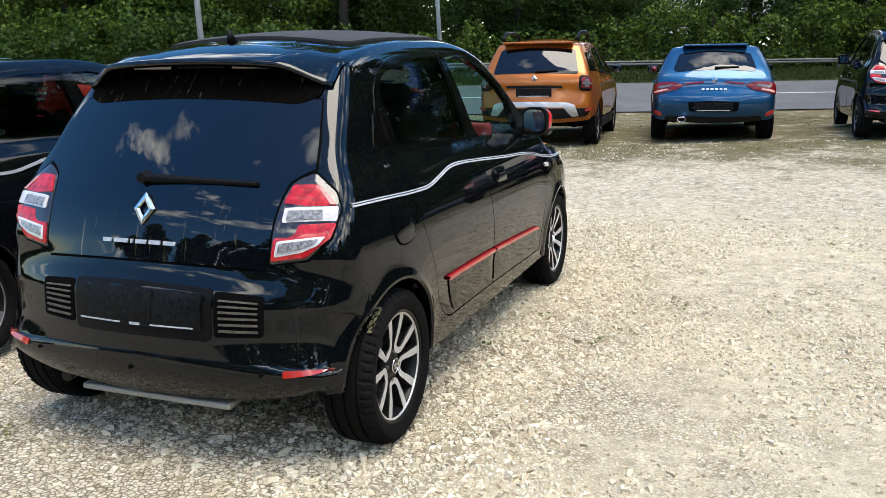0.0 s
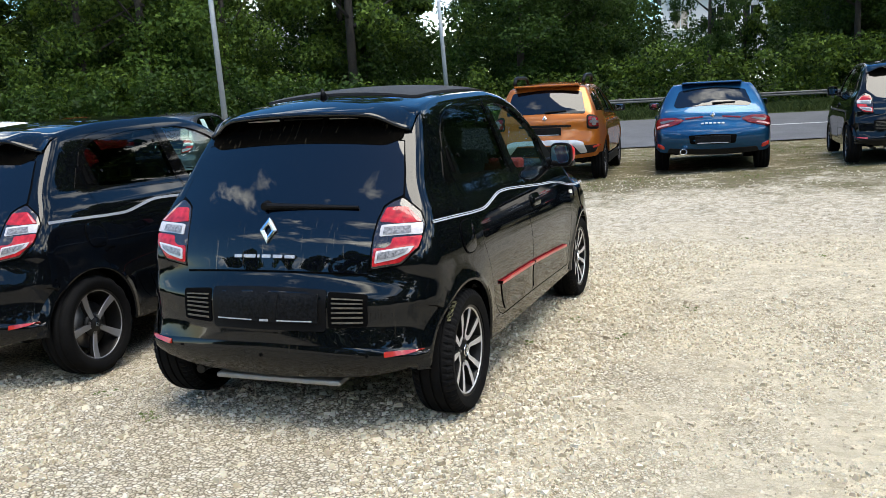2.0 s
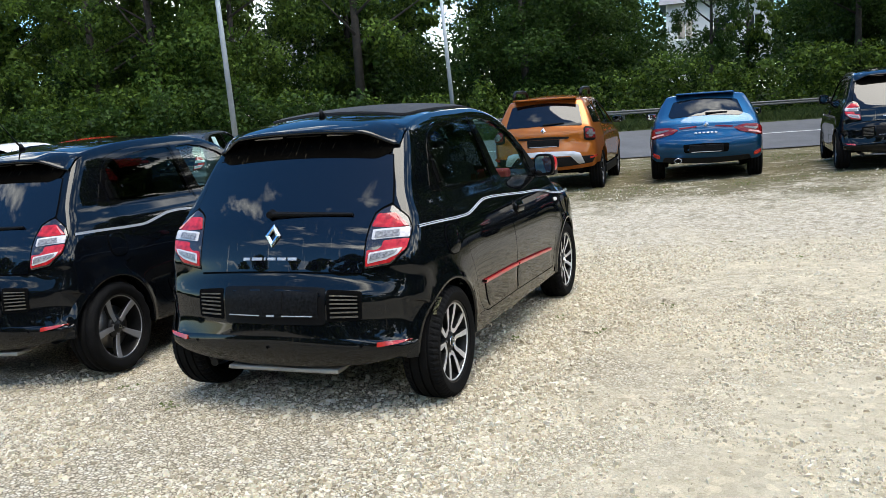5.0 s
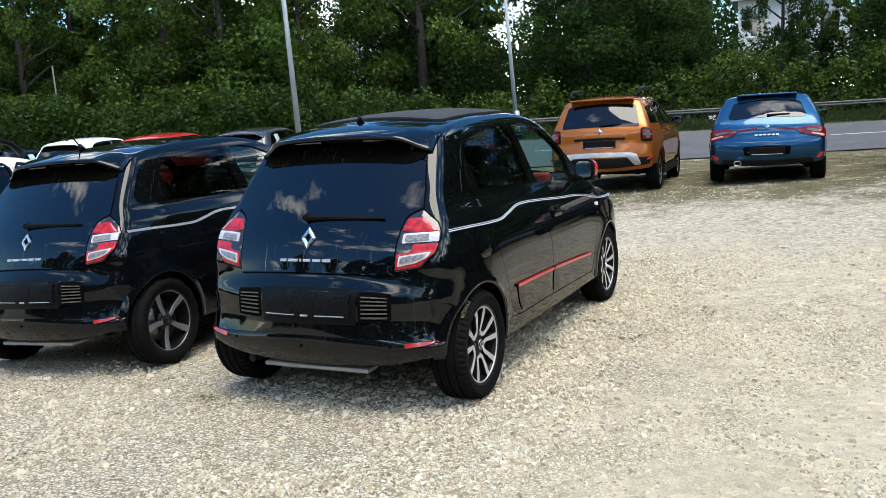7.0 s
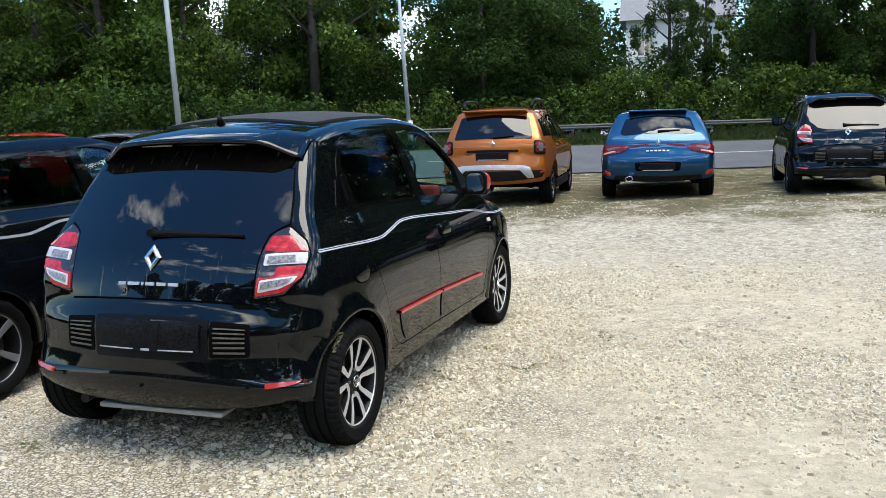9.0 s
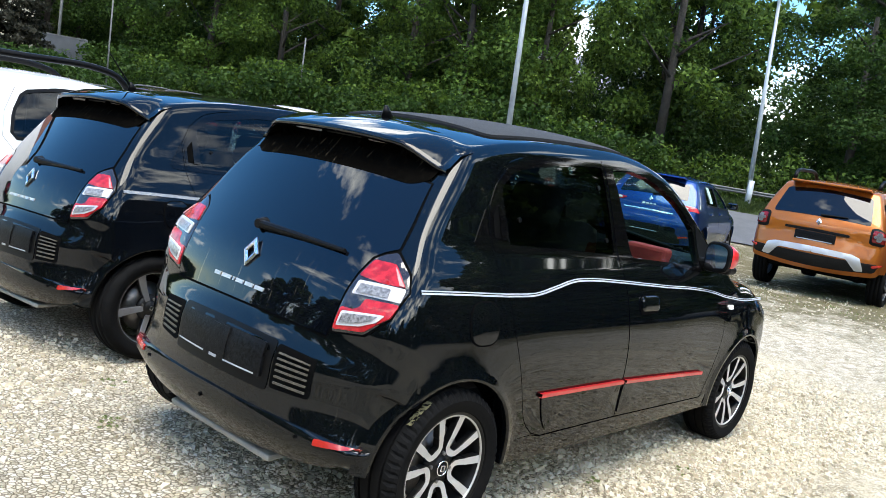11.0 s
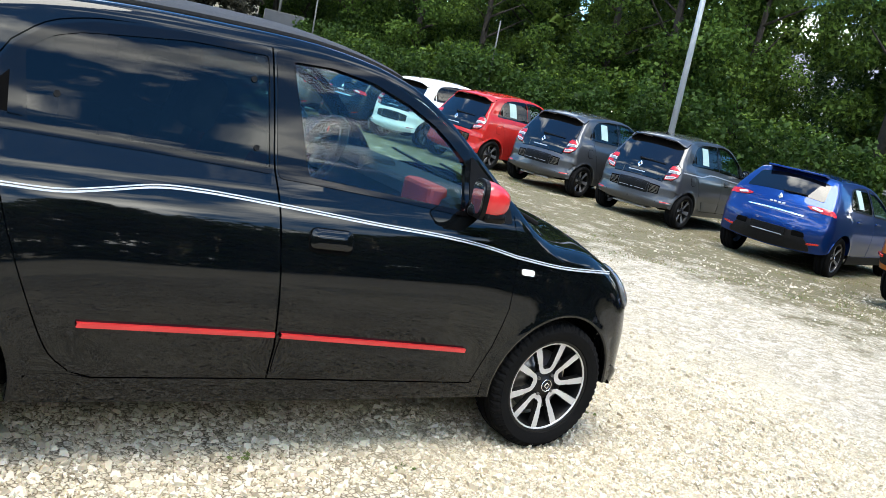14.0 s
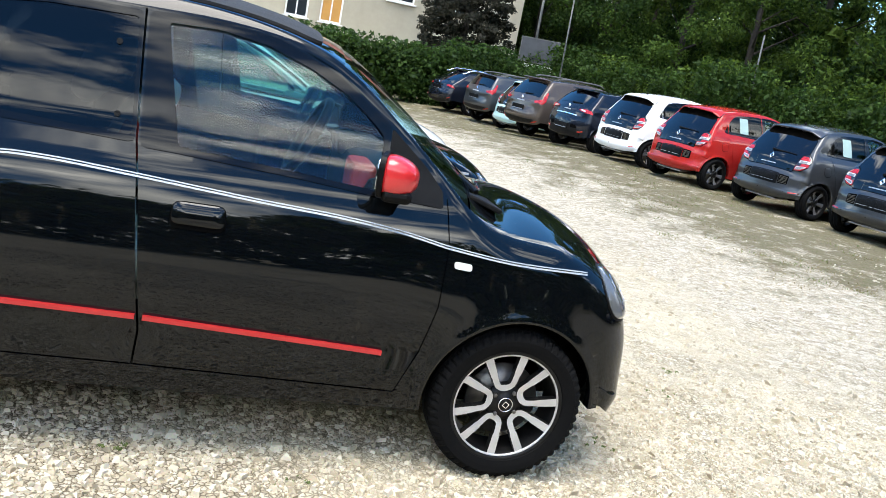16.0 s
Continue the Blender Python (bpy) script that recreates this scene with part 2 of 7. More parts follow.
M_SEAT = mat("seat_cloth", (0.09, 0.095, 0.10), 0.9, vary=0.2, scale=30, bump=0.0008, bump_scale=300)
M_SEATLIGHT = mat("seat_cover_film", (0.60, 0.64, 0.63), 0.45, vary=0.2, scale=20, bump=0.004, bump_scale=25)
M_SEATRED = mat("seat_red", (0.50, 0.04, 0.035), 0.7, vary=0.15, scale=25)
M_PAPER = mat("window_paper", (0.36, 0.49, 0.46), 0.7)
M_MIRROR = mat("mirror_glass", (0.50, 0.53, 0.55), 0.03, metal=1.0)
M_POLE = mat("grey_pole", (0.40, 0.43, 0.45), 0.5, metal=0.3, vary=0.15, scale=3)
M_GALV = mat("galvanised_steel", (0.13, 0.135, 0.13), 0.65, metal=0.3, vary=0.25, scale=6)
M_HEADLAMP = mat("headlamp_lens", (0.10, 0.105, 0.11), 0.08, coat=1.0)
M_AMBER = mat("amber_white_marker", (0.78, 0.76, 0.72), 0.2, coat=0.5)
M_MUD = mat("dried_mud", (0.13, 0.12, 0.06), 0.9, vary=0.4, scale=80, bump=0.002, bump_scale=200)


# ---- mesh helpers ----
def mesh(name, verts, faces, material, parent=None, label="", smooth=True, matidx=None, normals=None):
    me = bpy.data.meshes.new(name)
    me.from_pydata([tuple(map(float, v)) for v in verts], [], [tuple(map(int, f)) for f in faces])
    for m in material if isinstance(material, (list, tuple)) else [material]:
        me.materials.append(m)
    if matidx is not None:
        me.polygons.foreach_set("material_index", np.asarray(matidx, np.int32))
    me.polygons.foreach_set("use_smooth", np.full(len(me.polygons), smooth))
    me.update()
    if normals is not None:
        me.normals_split_custom_set_from_vertices([tuple(map(float, q)) for q in normals])
    ob = new(name, me)
    if parent:
        ob.parent = parent
    if label:
        tagged(ob, label)
    return ob


def part(name, bm, material, parent=None, label="", smooth=False):
    me = bpy.data.meshes.new(name)
    bm.to_mesh(me)
    bm.free()
    for m in material if isinstance(material, (list, tuple)) else [material]:
        me.materials.append(m)
    if smooth:
        me.polygons.foreach_set("use_smooth", np.ones(len(me.polygons), bool))
    ob = new(name, me)
    if parent:
        ob.parent = parent
    if label:
        tagged(ob, label)
    return ob


def add_box(bm, c, size, bevel=0.0, m=None, seg=2):
    r = bmesh.ops.create_cube(bm, size=1.0)
    vs = r["verts"]
    bmesh.ops.scale(bm, vec=size, verts=vs)
    if bevel:
        es = list({e for v in vs for e in v.link_edges})
        vs = list({v for f in bmesh.ops.bevel(bm, geom=es, offset=bevel, segments=seg, affect="EDGES", profile=0.5)["faces"] for v in f.verts} | {v for v in vs if v.is_valid})
    bmesh.ops.transform(bm, matrix=Matrix.Translation(c) @ (m or Matrix()), verts=vs)
    return vs


def add_tube(bm, a, b, r, r2=None, seg=10):
    a, b = Vector(a), Vector(b)
    d = b - a
    m = Matrix.Translation((a + b) / 2) @ d.to_track_quat("Z", "Y").to_matrix().to_4x4()
    bmesh.ops.create_cone(bm, cap_ends=True, segments=seg, radius1=r, radius2=r if r2 is None else r2, depth=d.length, matrix=m)


def sweep(path, r, seg=8):
    """One closed tube along a bent line."""
    path = np.array(path, float)
    t = np.gradient(path, axis=0)
    t /= np.linalg.norm(t, axis=1)[:, None]
    a = np.cross(t, np.array([1.0, 0.13, 0.07]))
    a /= np.linalg.norm(a, axis=1)[:, None]
    b_ = np.cross(t, a)
    w = np.linspace(0, 2 * np.pi, seg, endpoint=False)
    v = path[:, None] + r * (a[:, None] * np.cos(w)[None, :, None] + b_[:, None] * np.sin(w)[None, :, None])
    n = len(path)
    f = [(i * seg + j, i * seg + (j + 1) % seg, (i + 1) * seg + (j + 1) % seg, (i + 1) * seg + j) for i in range(n - 1) for j in range(seg)]
    f += [tuple(range(seg - 1, -1, -1)), tuple((n - 1) * seg + j for j in range(seg))]
    return v.reshape(-1, 3), f


def lathe(profile, seg=40, axis="x", center=(0, 0, 0)):
    """Verts and faces of a profile of (axial, radius) turned round the x axis."""
    p = np.array(profile, float)
    a = np.linspace(0, 2 * np.pi, seg, endpoint=False)
    v = np.stack([np.repeat(p[:, :1], seg, 1), p[:, 1:2] * np.cos(a)[None], p[:, 1:2] * np.sin(a)[None]], -1).reshape(-1, 3) + np.array(center)
    f = []
    for i in range(len(p) - 1):
        for j in range(seg):
            k = (j + 1) % seg
            f.append((i * seg + j, i * seg + k, (i + 1) * seg + k, (i + 1) * seg + j))
    return v, f


# ---- cars: one shell generator for all ----
def spline(pts, step=0.03):
    """Centripetal Catmull-Rom through rows of numbers (the first two are the place), sampled at about even steps."""
    p = np.array(pts, float)
    p = np.vstack([2 * p[0] - p[1], p, 2 * p[-1] - p[-2]])
    out = []
    for i in range(1, len(p) - 2):
        t = np.cumsum([0] + [max(np.linalg.norm(p[i + k + 1, :2] - p[i + k, :2]), 1e-6) ** 0.5 for k in (-1, 0, 1)])
        n = max(2, int(np.linalg.norm(p[i + 1, :2] - p[i, :2]) / step + 0.5))
        for u in np.linspace(t[1], t[2], n, endpoint=False):
            a1 = (t[1] - u) / (t[1] - t[0]) * p[i - 1] + (u - t[0]) / (t[1] - t[0]) * p[i]
            a2 = (t[2] - u) / (t[2] - t[1]) * p[i] + (u - t[1]) / (t[2] - t[1]) * p[i + 1]
            a3 = (t[3] - u) / (t[3] - t[2]) * p[i + 1] + (u - t[2]) / (t[3] - t[2]) * p[i + 2]
            b1 = (t[2] - u) / (t[2] - t[0]) * a1 + (u - t[0]) / (t[2] - t[0]) * a2
            b2 = (t[3] - u) / (t[3] - t[1]) * a2 + (u - t[1]) / (t[3] - t[1]) * a3
            out.append((t[2] - u) / (t[2] - t[1]) * b1 + (u - t[1]) / (t[2] - t[1]) * b2)
    out.append(p[-2])
    return np.array(out)


def inside(pts, poly):
    x, y = pts[:, 0], pts[:, 1]
    q = np.array(poly)
    r = np.zeros(len(pts), bool)
    j = len(q) - 1
    for i in range(len(q)):
        hit = ((q[i, 1] > y) != (q[j, 1] > y)) & (x < (q[j, 0] - q[i, 0]) * (y - q[i, 1]) / (q[j, 1] - q[i, 1] + 1e-12) + q[i, 0])
        r ^= hit
        j = i
    return r


def dense(poly, step, closed=True):
    q = np.array(poly, float)
    out = []
    n = len(q) if closed else len(q) - 1
    for i in range(n):
        a, b = q[i], q[(i + 1) % len(q)]
        k = max(1, int(np.linalg.norm(b - a) / step + 0.5))
        out += [a + (b - a) * j / k for j in range(k)]
    if not closed:
        out.append(q[-1])
    return np.array(out)


def rounded(poly, r, n=4):
    """A closed polygon with its corners cut by arcs."""
    q = np.array(poly, float)
    out = []
    for i in range(len(q)):
        p0, p, p1 = q[i - 1], q[i], q[(i + 1) % len(q)]
        la, lb = np.linalg.norm(p0 - p), np.linalg.norm(p1 - p)
        k = min(r, la * 0.45, lb * 0.45)
        a, b = p + (p0 - p) / la * k, p + (p1 - p) / lb * k
        out += [(1 - t) ** 2 * a + 2 * t * (1 - t) * p + t * t * b for t in np.linspace(0, 1, n)]
    return np.array(out)


def grow(poly, d):
    """Offset of a closed polygon, outwards for d > 0."""
    q = np.array(poly, float)
    area = np.sum(q[:, 0] * np.roll(q[:, 1], -1) - np.roll(q[:, 0], -1) * q[:, 1])
    t = np.roll(q, -1, 0) - np.roll(q, 1, 0)
    t /= np.linalg.norm(t, axis=1)[:, None] + 1e-9
    return q + np.stack([t[:, 1], -t[:, 0]], 1) * (d if area > 0 else -d)


def fill(loops, outer, holes, spacing):
    """Triangles of a region of the plane: constrained Delaunay with an even grid inside."""
    from mathutils.geometry import delaunay_2d_cdt
    outer = np.array(outer)
    lo, hi = outer.min(0), outer.max(0)
    gx, gy = np.arange(lo[0], hi[0], spacing), np.arange(lo[1], hi[1], spacing)
    g = np.stack(np.meshgrid(gx + spacing * 0.37, gy + spacing * 0.41), -1).reshape(-1, 2)
    keep = inside(g, outer)
    for h in holes:
        keep &= ~inside(g, h)
    allp = np.vstack([np.asarray(l) for l in loops])
    g = g[keep]
    if len(g):
        d = np.min(np.linalg.norm(g[:, None] - allp[None], axis=2), 1)
        g = g[d > spacing * 0.45]
    pts, edges = [], []
    for l in loops:
        k = len(pts)
        pts += [Vector(p) for p in l]
        edges += [(k + i, k + (i + 1) % len(l)) for i in range(len(l))]
    pts += [Vector(p) for p in g]
    v, e, f = delaunay_2d_cdt(pts, edges, [], 0, 1e-6)[:3]
    v = np.array([tuple(p) for p in v])
    f = np.array([t for t in f if len(t) == 3])
    c = v[f].mean(1)
    ok = inside(c, outer)
    for h in holes:
        ok &= ~inside(c, h)
    f = f[ok]
    a, b, c = v[f[:, 0]], v[f[:, 1]], v[f[:, 2]]
    cr = (b[:, 0] - a[:, 0]) * (c[:, 1] - a[:, 1]) - (b[:, 1] - a[:, 1]) * (c[:, 0] - a[:, 0])
    f[cr < 0] = f[cr < 0][:, ::-1]
    f = f[np.abs(cr) > 1.5e-6]
    used = np.unique(f)
    idx = np.full(len(v), -1)
    idx[used] = np.arange(len(used))
    return v[used], idx[f]


class Shell:
    """A car's skin. x to the right, y ahead, z up, from the ground under the rear axle. profile: rows of (y, z, corner radius, bow)
    along the middle from the rear's foot over the roof to the front's foot. widths: rows of (z, half width)."""

    def __init__(self, profile, widths, front, waist_r=(0.3, 0.75, 0.09), waist_f=(2.2, 0.9, 0.10), step=0.03, sculpt=()):
        self.sculpt = sculpt
        self.p = spline(profile, step)
        w = np.array(widths, float)
        self.zr = (w[0, 0], w[-1, 0])
        if len(w) > 12:                                # a shouldered flank: rounded off between its rows
            self.wz = np.arange(w[0, 0] - .12, w[-1, 0] + .12, .001)
            t = np.interp(self.wz, *spline(w, .004).T)
            g = np.exp(-(np.arange(-60, 61) / 24.0) ** 2)
            self.wx = np.convolve(np.pad(t, 60, mode="edge"), g / g.sum(), "valid")
        else:
            self.wz = np.arange(w[0, 0] - .12, w[-1, 0] + .12, .001)
            self.wx = np.polyval(np.polyfit(w[:, 0], w[:, 1], 5), np.clip(self.wz, *self.zr))
        self.wr, self.wf = waist_r, waist_f
        t = np.gradient(self.p[:, :2], axis=0)
        t /= np.linalg.norm(t, axis=1)[:, None]
        self.n = np.stack([t[:, 1], -t[:, 0]], 1)      # inward
        top = int(np.argmax(self.p[:, 1]))
        self.rear_z = np.maximum.accumulate(self.p[:top + 1, 1])
        self.s = np.concatenate([[0], np.cumsum(np.linalg.norm(np.diff(self.p[:, :2], axis=0), axis=1))])
        self.top = top

    def W(self, y, z):
        w = np.interp(np.clip(z, *self.zr), self.wz, self.wx)
        a, l, k = self.wr
        w = w * (1 - k * np.clip((a - y) / l, 0, 2) ** 2)
        a, l, k = self.wf
        w = w * (1 - k * np.clip((y - a) / l, 0, 2) ** 2)
        for y0, z0, dy, dz, amount in self.sculpt:     # soft hollows and swells of the flanks
            w = w + amount * np.exp(-(np.abs(y - y0) / dy) ** 4 - ((z - z0) / dz) ** 2)
        return w

    def at(self, s):
        return [np.interp(s, self.s, self.p[:, i]) for i in range(4)] + [np.interp(s, self.s, self.n[:, i]) for i in range(2)]

    def wrap(self, s, q):
        """Place on the skin: s along the profile, q across from the middle, round the corner (arc length)."""
        s, q = np.asarray(s, float), np.asarray(q, float)
        y, z, r, c, ny, nz = self.at(s)
        sg, a = np.sign(q), np.abs(q)
        wi = self.W(y + ny * (r + c), z + nz * (r + c))
        th0 = np.arctan(2 * c / np.maximum(wi - r, 0.1))
        xe = wi - r * (1 - np.sin(th0))
        th = np.clip(th0 + (a - xe) / r, th0, np.pi / 2)
        over = np.maximum(0, a - xe - r * (np.pi / 2 - th0))
        flat = a <= xe
        d = np.where(flat, c * (a / xe) ** 2, c + r * (np.cos(th0) - np.cos(th)) + over)
        yy, zz = y + ny * d, z + nz * d
        # the corner's arc ends on the side's own width there
        wfix = self.W(yy, zz) - wi
        blend = np.where(flat, 0, (th - th0) / (np.pi / 2 - th0))
        x = np.where(flat, a, xe + r * (np.sin(th) - np.sin(th0)) + wfix * blend)
        return np.stack([sg * x, yy, zz], -1)

    def edge(self, s):
        y, z, r, c, ny, nz = self.at(s)
        wi = self.W(y + ny * (r + c), z + nz * (r + c))
        th0 = np.arctan(2 * c / np.maximum(wi - r, 0.1))
        return wi - r * (1 - np.sin(th0)), r * (np.pi / 2 - th0)

    def rear(self, q, z):
        return self.wrap(np.interp(z, self.rear_z, self.s[:self.top + 1]), q)

    def side(self, y, z, sg=1):
        return np.stack([sg * self.W(y, z), np.asarray(y, float), np.asarray(z, float)], -1)

    def normal(self, fn, u, v, flip=1, e=2e-3):
        du, dv = fn(u + e, v) - fn(u - e, v), fn(u, v + e) - fn(u, v - e)
        n = np.cross(du, dv)
        n /= np.linalg.norm(n, axis=1)[:, None] + 1e-12
        return n * flip


def panel(shell, name, poly, material, parent, where="side", sg=1, off=0.0, flange=0.012, holes=(), spacing=0.05, step=0.03, label="", dome=0.0):
    """A piece of the skin bounded by a polygon: in (y, z) on a side, in (q, z) at the rear, in (s, q) on the wrap. Its edges are turned in by flange."""
    loops = [dense(poly, step)] + [dense(h, step) for h in holes]
    v2, f = fill(loops, loops[0], loops[1:], spacing)
    u, v = v2[:, 0], v2[:, 1]
    if where == "side":
        fn, flip = (lambda a, b: shell.side(a, b, sg)), sg
    elif where == "rear":
        fn, flip = (lambda a, b: shell.rear(a, b)), 1
    else:
        fn, flip = (lambda a, b: shell.wrap(a, b)), 1
    n = shell.normal(fn, u, v, flip, 2e-3 if where == "side" else .018)
    want = np.array([sg, 0, 0]) if where == "side" else None
    p = fn(u, v)
    if where != "side":
        mid = np.array([0, 1.2, 0.7])
        n *= np.sign(np.sum(n * (p - mid), 1))[:, None]
    o = np.full(len(p), off)
    if dome:
        d = np.min(np.linalg.norm(v2[:, None] - np.vstack(loops)[None], axis=2), 1)
        o = o + dome * (1 - np.exp(-d / 0.02))
    p = p + n * o[:, None]
    a, b, c = p[f[:, 0]], p[f[:, 1]], p[f[:, 2]]
    fl = np.sum(np.cross(b - a, c - a) * n[f[:, 0]], 1) < 0
    f[fl] = f[fl][:, ::-1]
    # turned-in edge
    ed = {}
    for t in f:
        for i in range(3):
            ed[(t[i], t[(i + 1) % 3])] = 1
    bd = [e for e in ed if (e[1], e[0]) not in ed]
    vs, fs = list(p), [tuple(t) for t in f]
    if flange:
        m1, m2 = {}, {}
        for e in bd:
            for k in e:
                if k not in m1:
                    m1[k] = len(vs)
                    vs.append(p[k])
                    m2[k] = len(vs)
                    vs.append(p[k] - n[k] * (flange + max(0, o[k])))
        for i, j in bd:
            fs.append((m1[j], m1[i], m2[i], m2[j]))
    cn = np.zeros((len(vs), 3))
    if not dome:
        cn[:len(p)] = n
    return mesh(name, vs, fs, material, parent, label, normals=cn)


def ribbon(shell, name, line, width, material, parent, sg=1, off=0.004, label=""):
    """A strip of even width along a line of (y, z) on a side."""
    l = spline(line, 0.03)[:, :2]
    t = np.gradient(l, axis=0)
    t /= np.linalg.norm(t, axis=1)[:, None]
    n = np.stack([-t[:, 1], t[:, 0]], 1)
    rows = []
    for k, o in ((-0.5, 0), (-0.5, off), (0.5, off), (0.5, 0)):
        q = l + n * width * k
        p = shell.side(q[:, 0], q[:, 1], sg)
        p[:, 0] += sg * o
        rows.append(p)
    v = np.concatenate(rows)
    m = len(l)
    f = []
    for r in range(3):
        for i in range(m - 1):
            q = (r * m + i, r * m + i + 1, (r + 1) * m + i + 1, (r + 1) * m + i)
            f.append(q if sg > 0 else q[::-1])
    return mesh(name, v, f, material, parent, label, smooth=False)


def shell_body(sh, name, material, parent, arches, openings, cut_s=(), nq=12, nr=7, spacing=0.05, label=""):
    """The painted body: the wrap with its rounded corners and both sides, less the wheel arches, the openings in the sides
    (polygons in y, z) and the openings in the wrap (ranges of s between the corners)."""
    S = sh.s
    V, F = [], []
    ncol = 2 * (nq + nr) + 1
    xe, arc = sh.edge(S)
    cols = []
    for k in range(-(nq + nr), nq + nr + 1):
        a = abs(k)
        q = xe * a / nq if a <= nq else xe + arc * (a - nq) / nr
        cols.append(sh.wrap(S, q * np.sign(k)))
    g = np.stack(cols, 1)
    V = list(g.reshape(-1, 3))
    for i in range(len(S) - 1):
        sm = (S[i] + S[i + 1]) / 2
        for k in range(ncol - 1):
            mid = k + 0.5 - (nq + nr)
            if any(a < sm < b and abs(mid) < nq + 1 for a, b in cut_s):
                continue
            c4 = (g[i, k] + g[i, k + 1] + g[i + 1, k + 1] + g[i + 1, k]) / 4
            if abs(c4[0]) > .45 and any(math.hypot(c4[1] - cy, c4[2] - cz) < r for cy, cz, r in arches):
                continue
            F.append((i * ncol + k, i * ncol + k + 1, (i + 1) * ncol + k + 1, (i + 1) * ncol + k))
    use = {}
    for f in F:
        for q in range(4):
            e = (min(f[q], f[q - 1]), max(f[q], f[q - 1]))
            use[e] = use.get(e, 0) + 1
    for n in {n for e, c in use.items() if c == 1 for n in e}:      # trim the corner to the arch's edge
        x, y, z = V[n]
        for cy, cz, r in arches:
            d = math.hypot(y - cy, z - cz)
            if abs(x) > .45 and abs(d - r) < .05:
                V[n] = np.array([x, cy + (y - cy) * r / d, cz + (z - cz) * r / d])
    inner = g[:, -1][:, 1:]
    outline = [tuple(p) for p in inner]
    bottom = dense([outline[-1], (outline[-1][0] - 0.02, inner[-1][1]), (outline[0][0] + 0.02, inner[0][1]), outline[0]], 0.05, closed=False)[1:-1]
    outer = np.array(outline + [tuple(p) for p in bottom])
    loops = [outer]
    holes = []
    for cy, cz, r in arches:
        lo = min(inner[0][1], inner[-1][1]) - 0.02
        a = np.linspace(-0.55, np.pi + 0.55, 40)
        c = [(cy + r * np.cos(t), max(cz + r * np.sin(t), lo)) for t in a]
        c = [p for p in c if p[1] > lo] 
        c = [(c[0][0], lo)] + c + [(c[-1][0], lo)]
        holes.append(np.array(c))
    opens = [dense(o, 0.03) for o in openings]
    v2, f = fill([outer] + [dense(h, 0.03) for h in holes] + opens, outer, holes + opens, spacing)
    # flange of arches and openings
    ed = set()
    for t in f:
        for i in range(3):
            ed.add((t[i], t[(i + 1) % 3]))
    bd = [e for e in ed if (e[1], e[0]) not in ed]
    onout = set()
    for i, p in enumerate(v2):
        if np.min(np.abs(outer - p).sum(1)) < 1e-5:
            onout.add(i)
    NR = {}
    for sg in (1, -1):
        p = sh.side(v2[:, 0], v2[:, 1], sg)
        ns = sh.normal(lambda a, b: sh.side(a, b, sg), v2[:, 0], v2[:, 1], sg)
        near_arch = np.zeros(len(v2), bool)
        for cy, cz, r in arches:
            near_arch |= np.hypot(v2[:, 0] - cy, v2[:, 1] - cz) < r + .12
        for cy, cz, r in arches:                      # a soft lip round the arch
            d = np.hypot(v2[:, 0] - cy, v2[:, 1] - cz) - r
            p[:, 0] += sg * 0.012 * np.exp(-np.clip(d, 0, 1) / 0.035)
        k = len(V)
        V += list(p)
        idx = np.arange(len(p)) + k
        for i in onout:                               # weld to the corner's last column
            d = np.abs(inner - v2[i]).sum(1)
            j = int(np.argmin(d))
            if d[j] < 1e-4:
                idx[i] = j * ncol + (ncol - 1 if sg > 0 else 0)
        F += [tuple(idx[t]) if sg > 0 else tuple(idx[t][::-1]) for t in f]
        for i in range(len(p)):
            if not near_arch[i] and i not in onout:
                NR[k + i] = ns[i]
        m1, m2 = {}, {}
        for i, j in bd:
            if i in onout and j in onout:
                continue
            arch = any(abs(np.hypot(v2[i][0] - cy, v2[i][1] - cz) - r) < 0.03 for cy, cz, r in arches)
            dep = 0.10 if arch else 0.03
            for q in (i, j):
                if q not in m1:
                    m1[q] = len(V)
                    V.append(p[q])
                    m2[q] = len(V)
                    V.append(p[q] - np.array([sg * dep, 0, 0]))
            fc = (m1[j], m1[i], m2[i], m2[j])
            F.append(fc if sg > 0 else fc[::-1])
    cn = np.zeros((len(V), 3))
    for i, q in NR.items():
        cn[i] = q
    return mesh(name, V, F, material, parent, label, normals=cn)


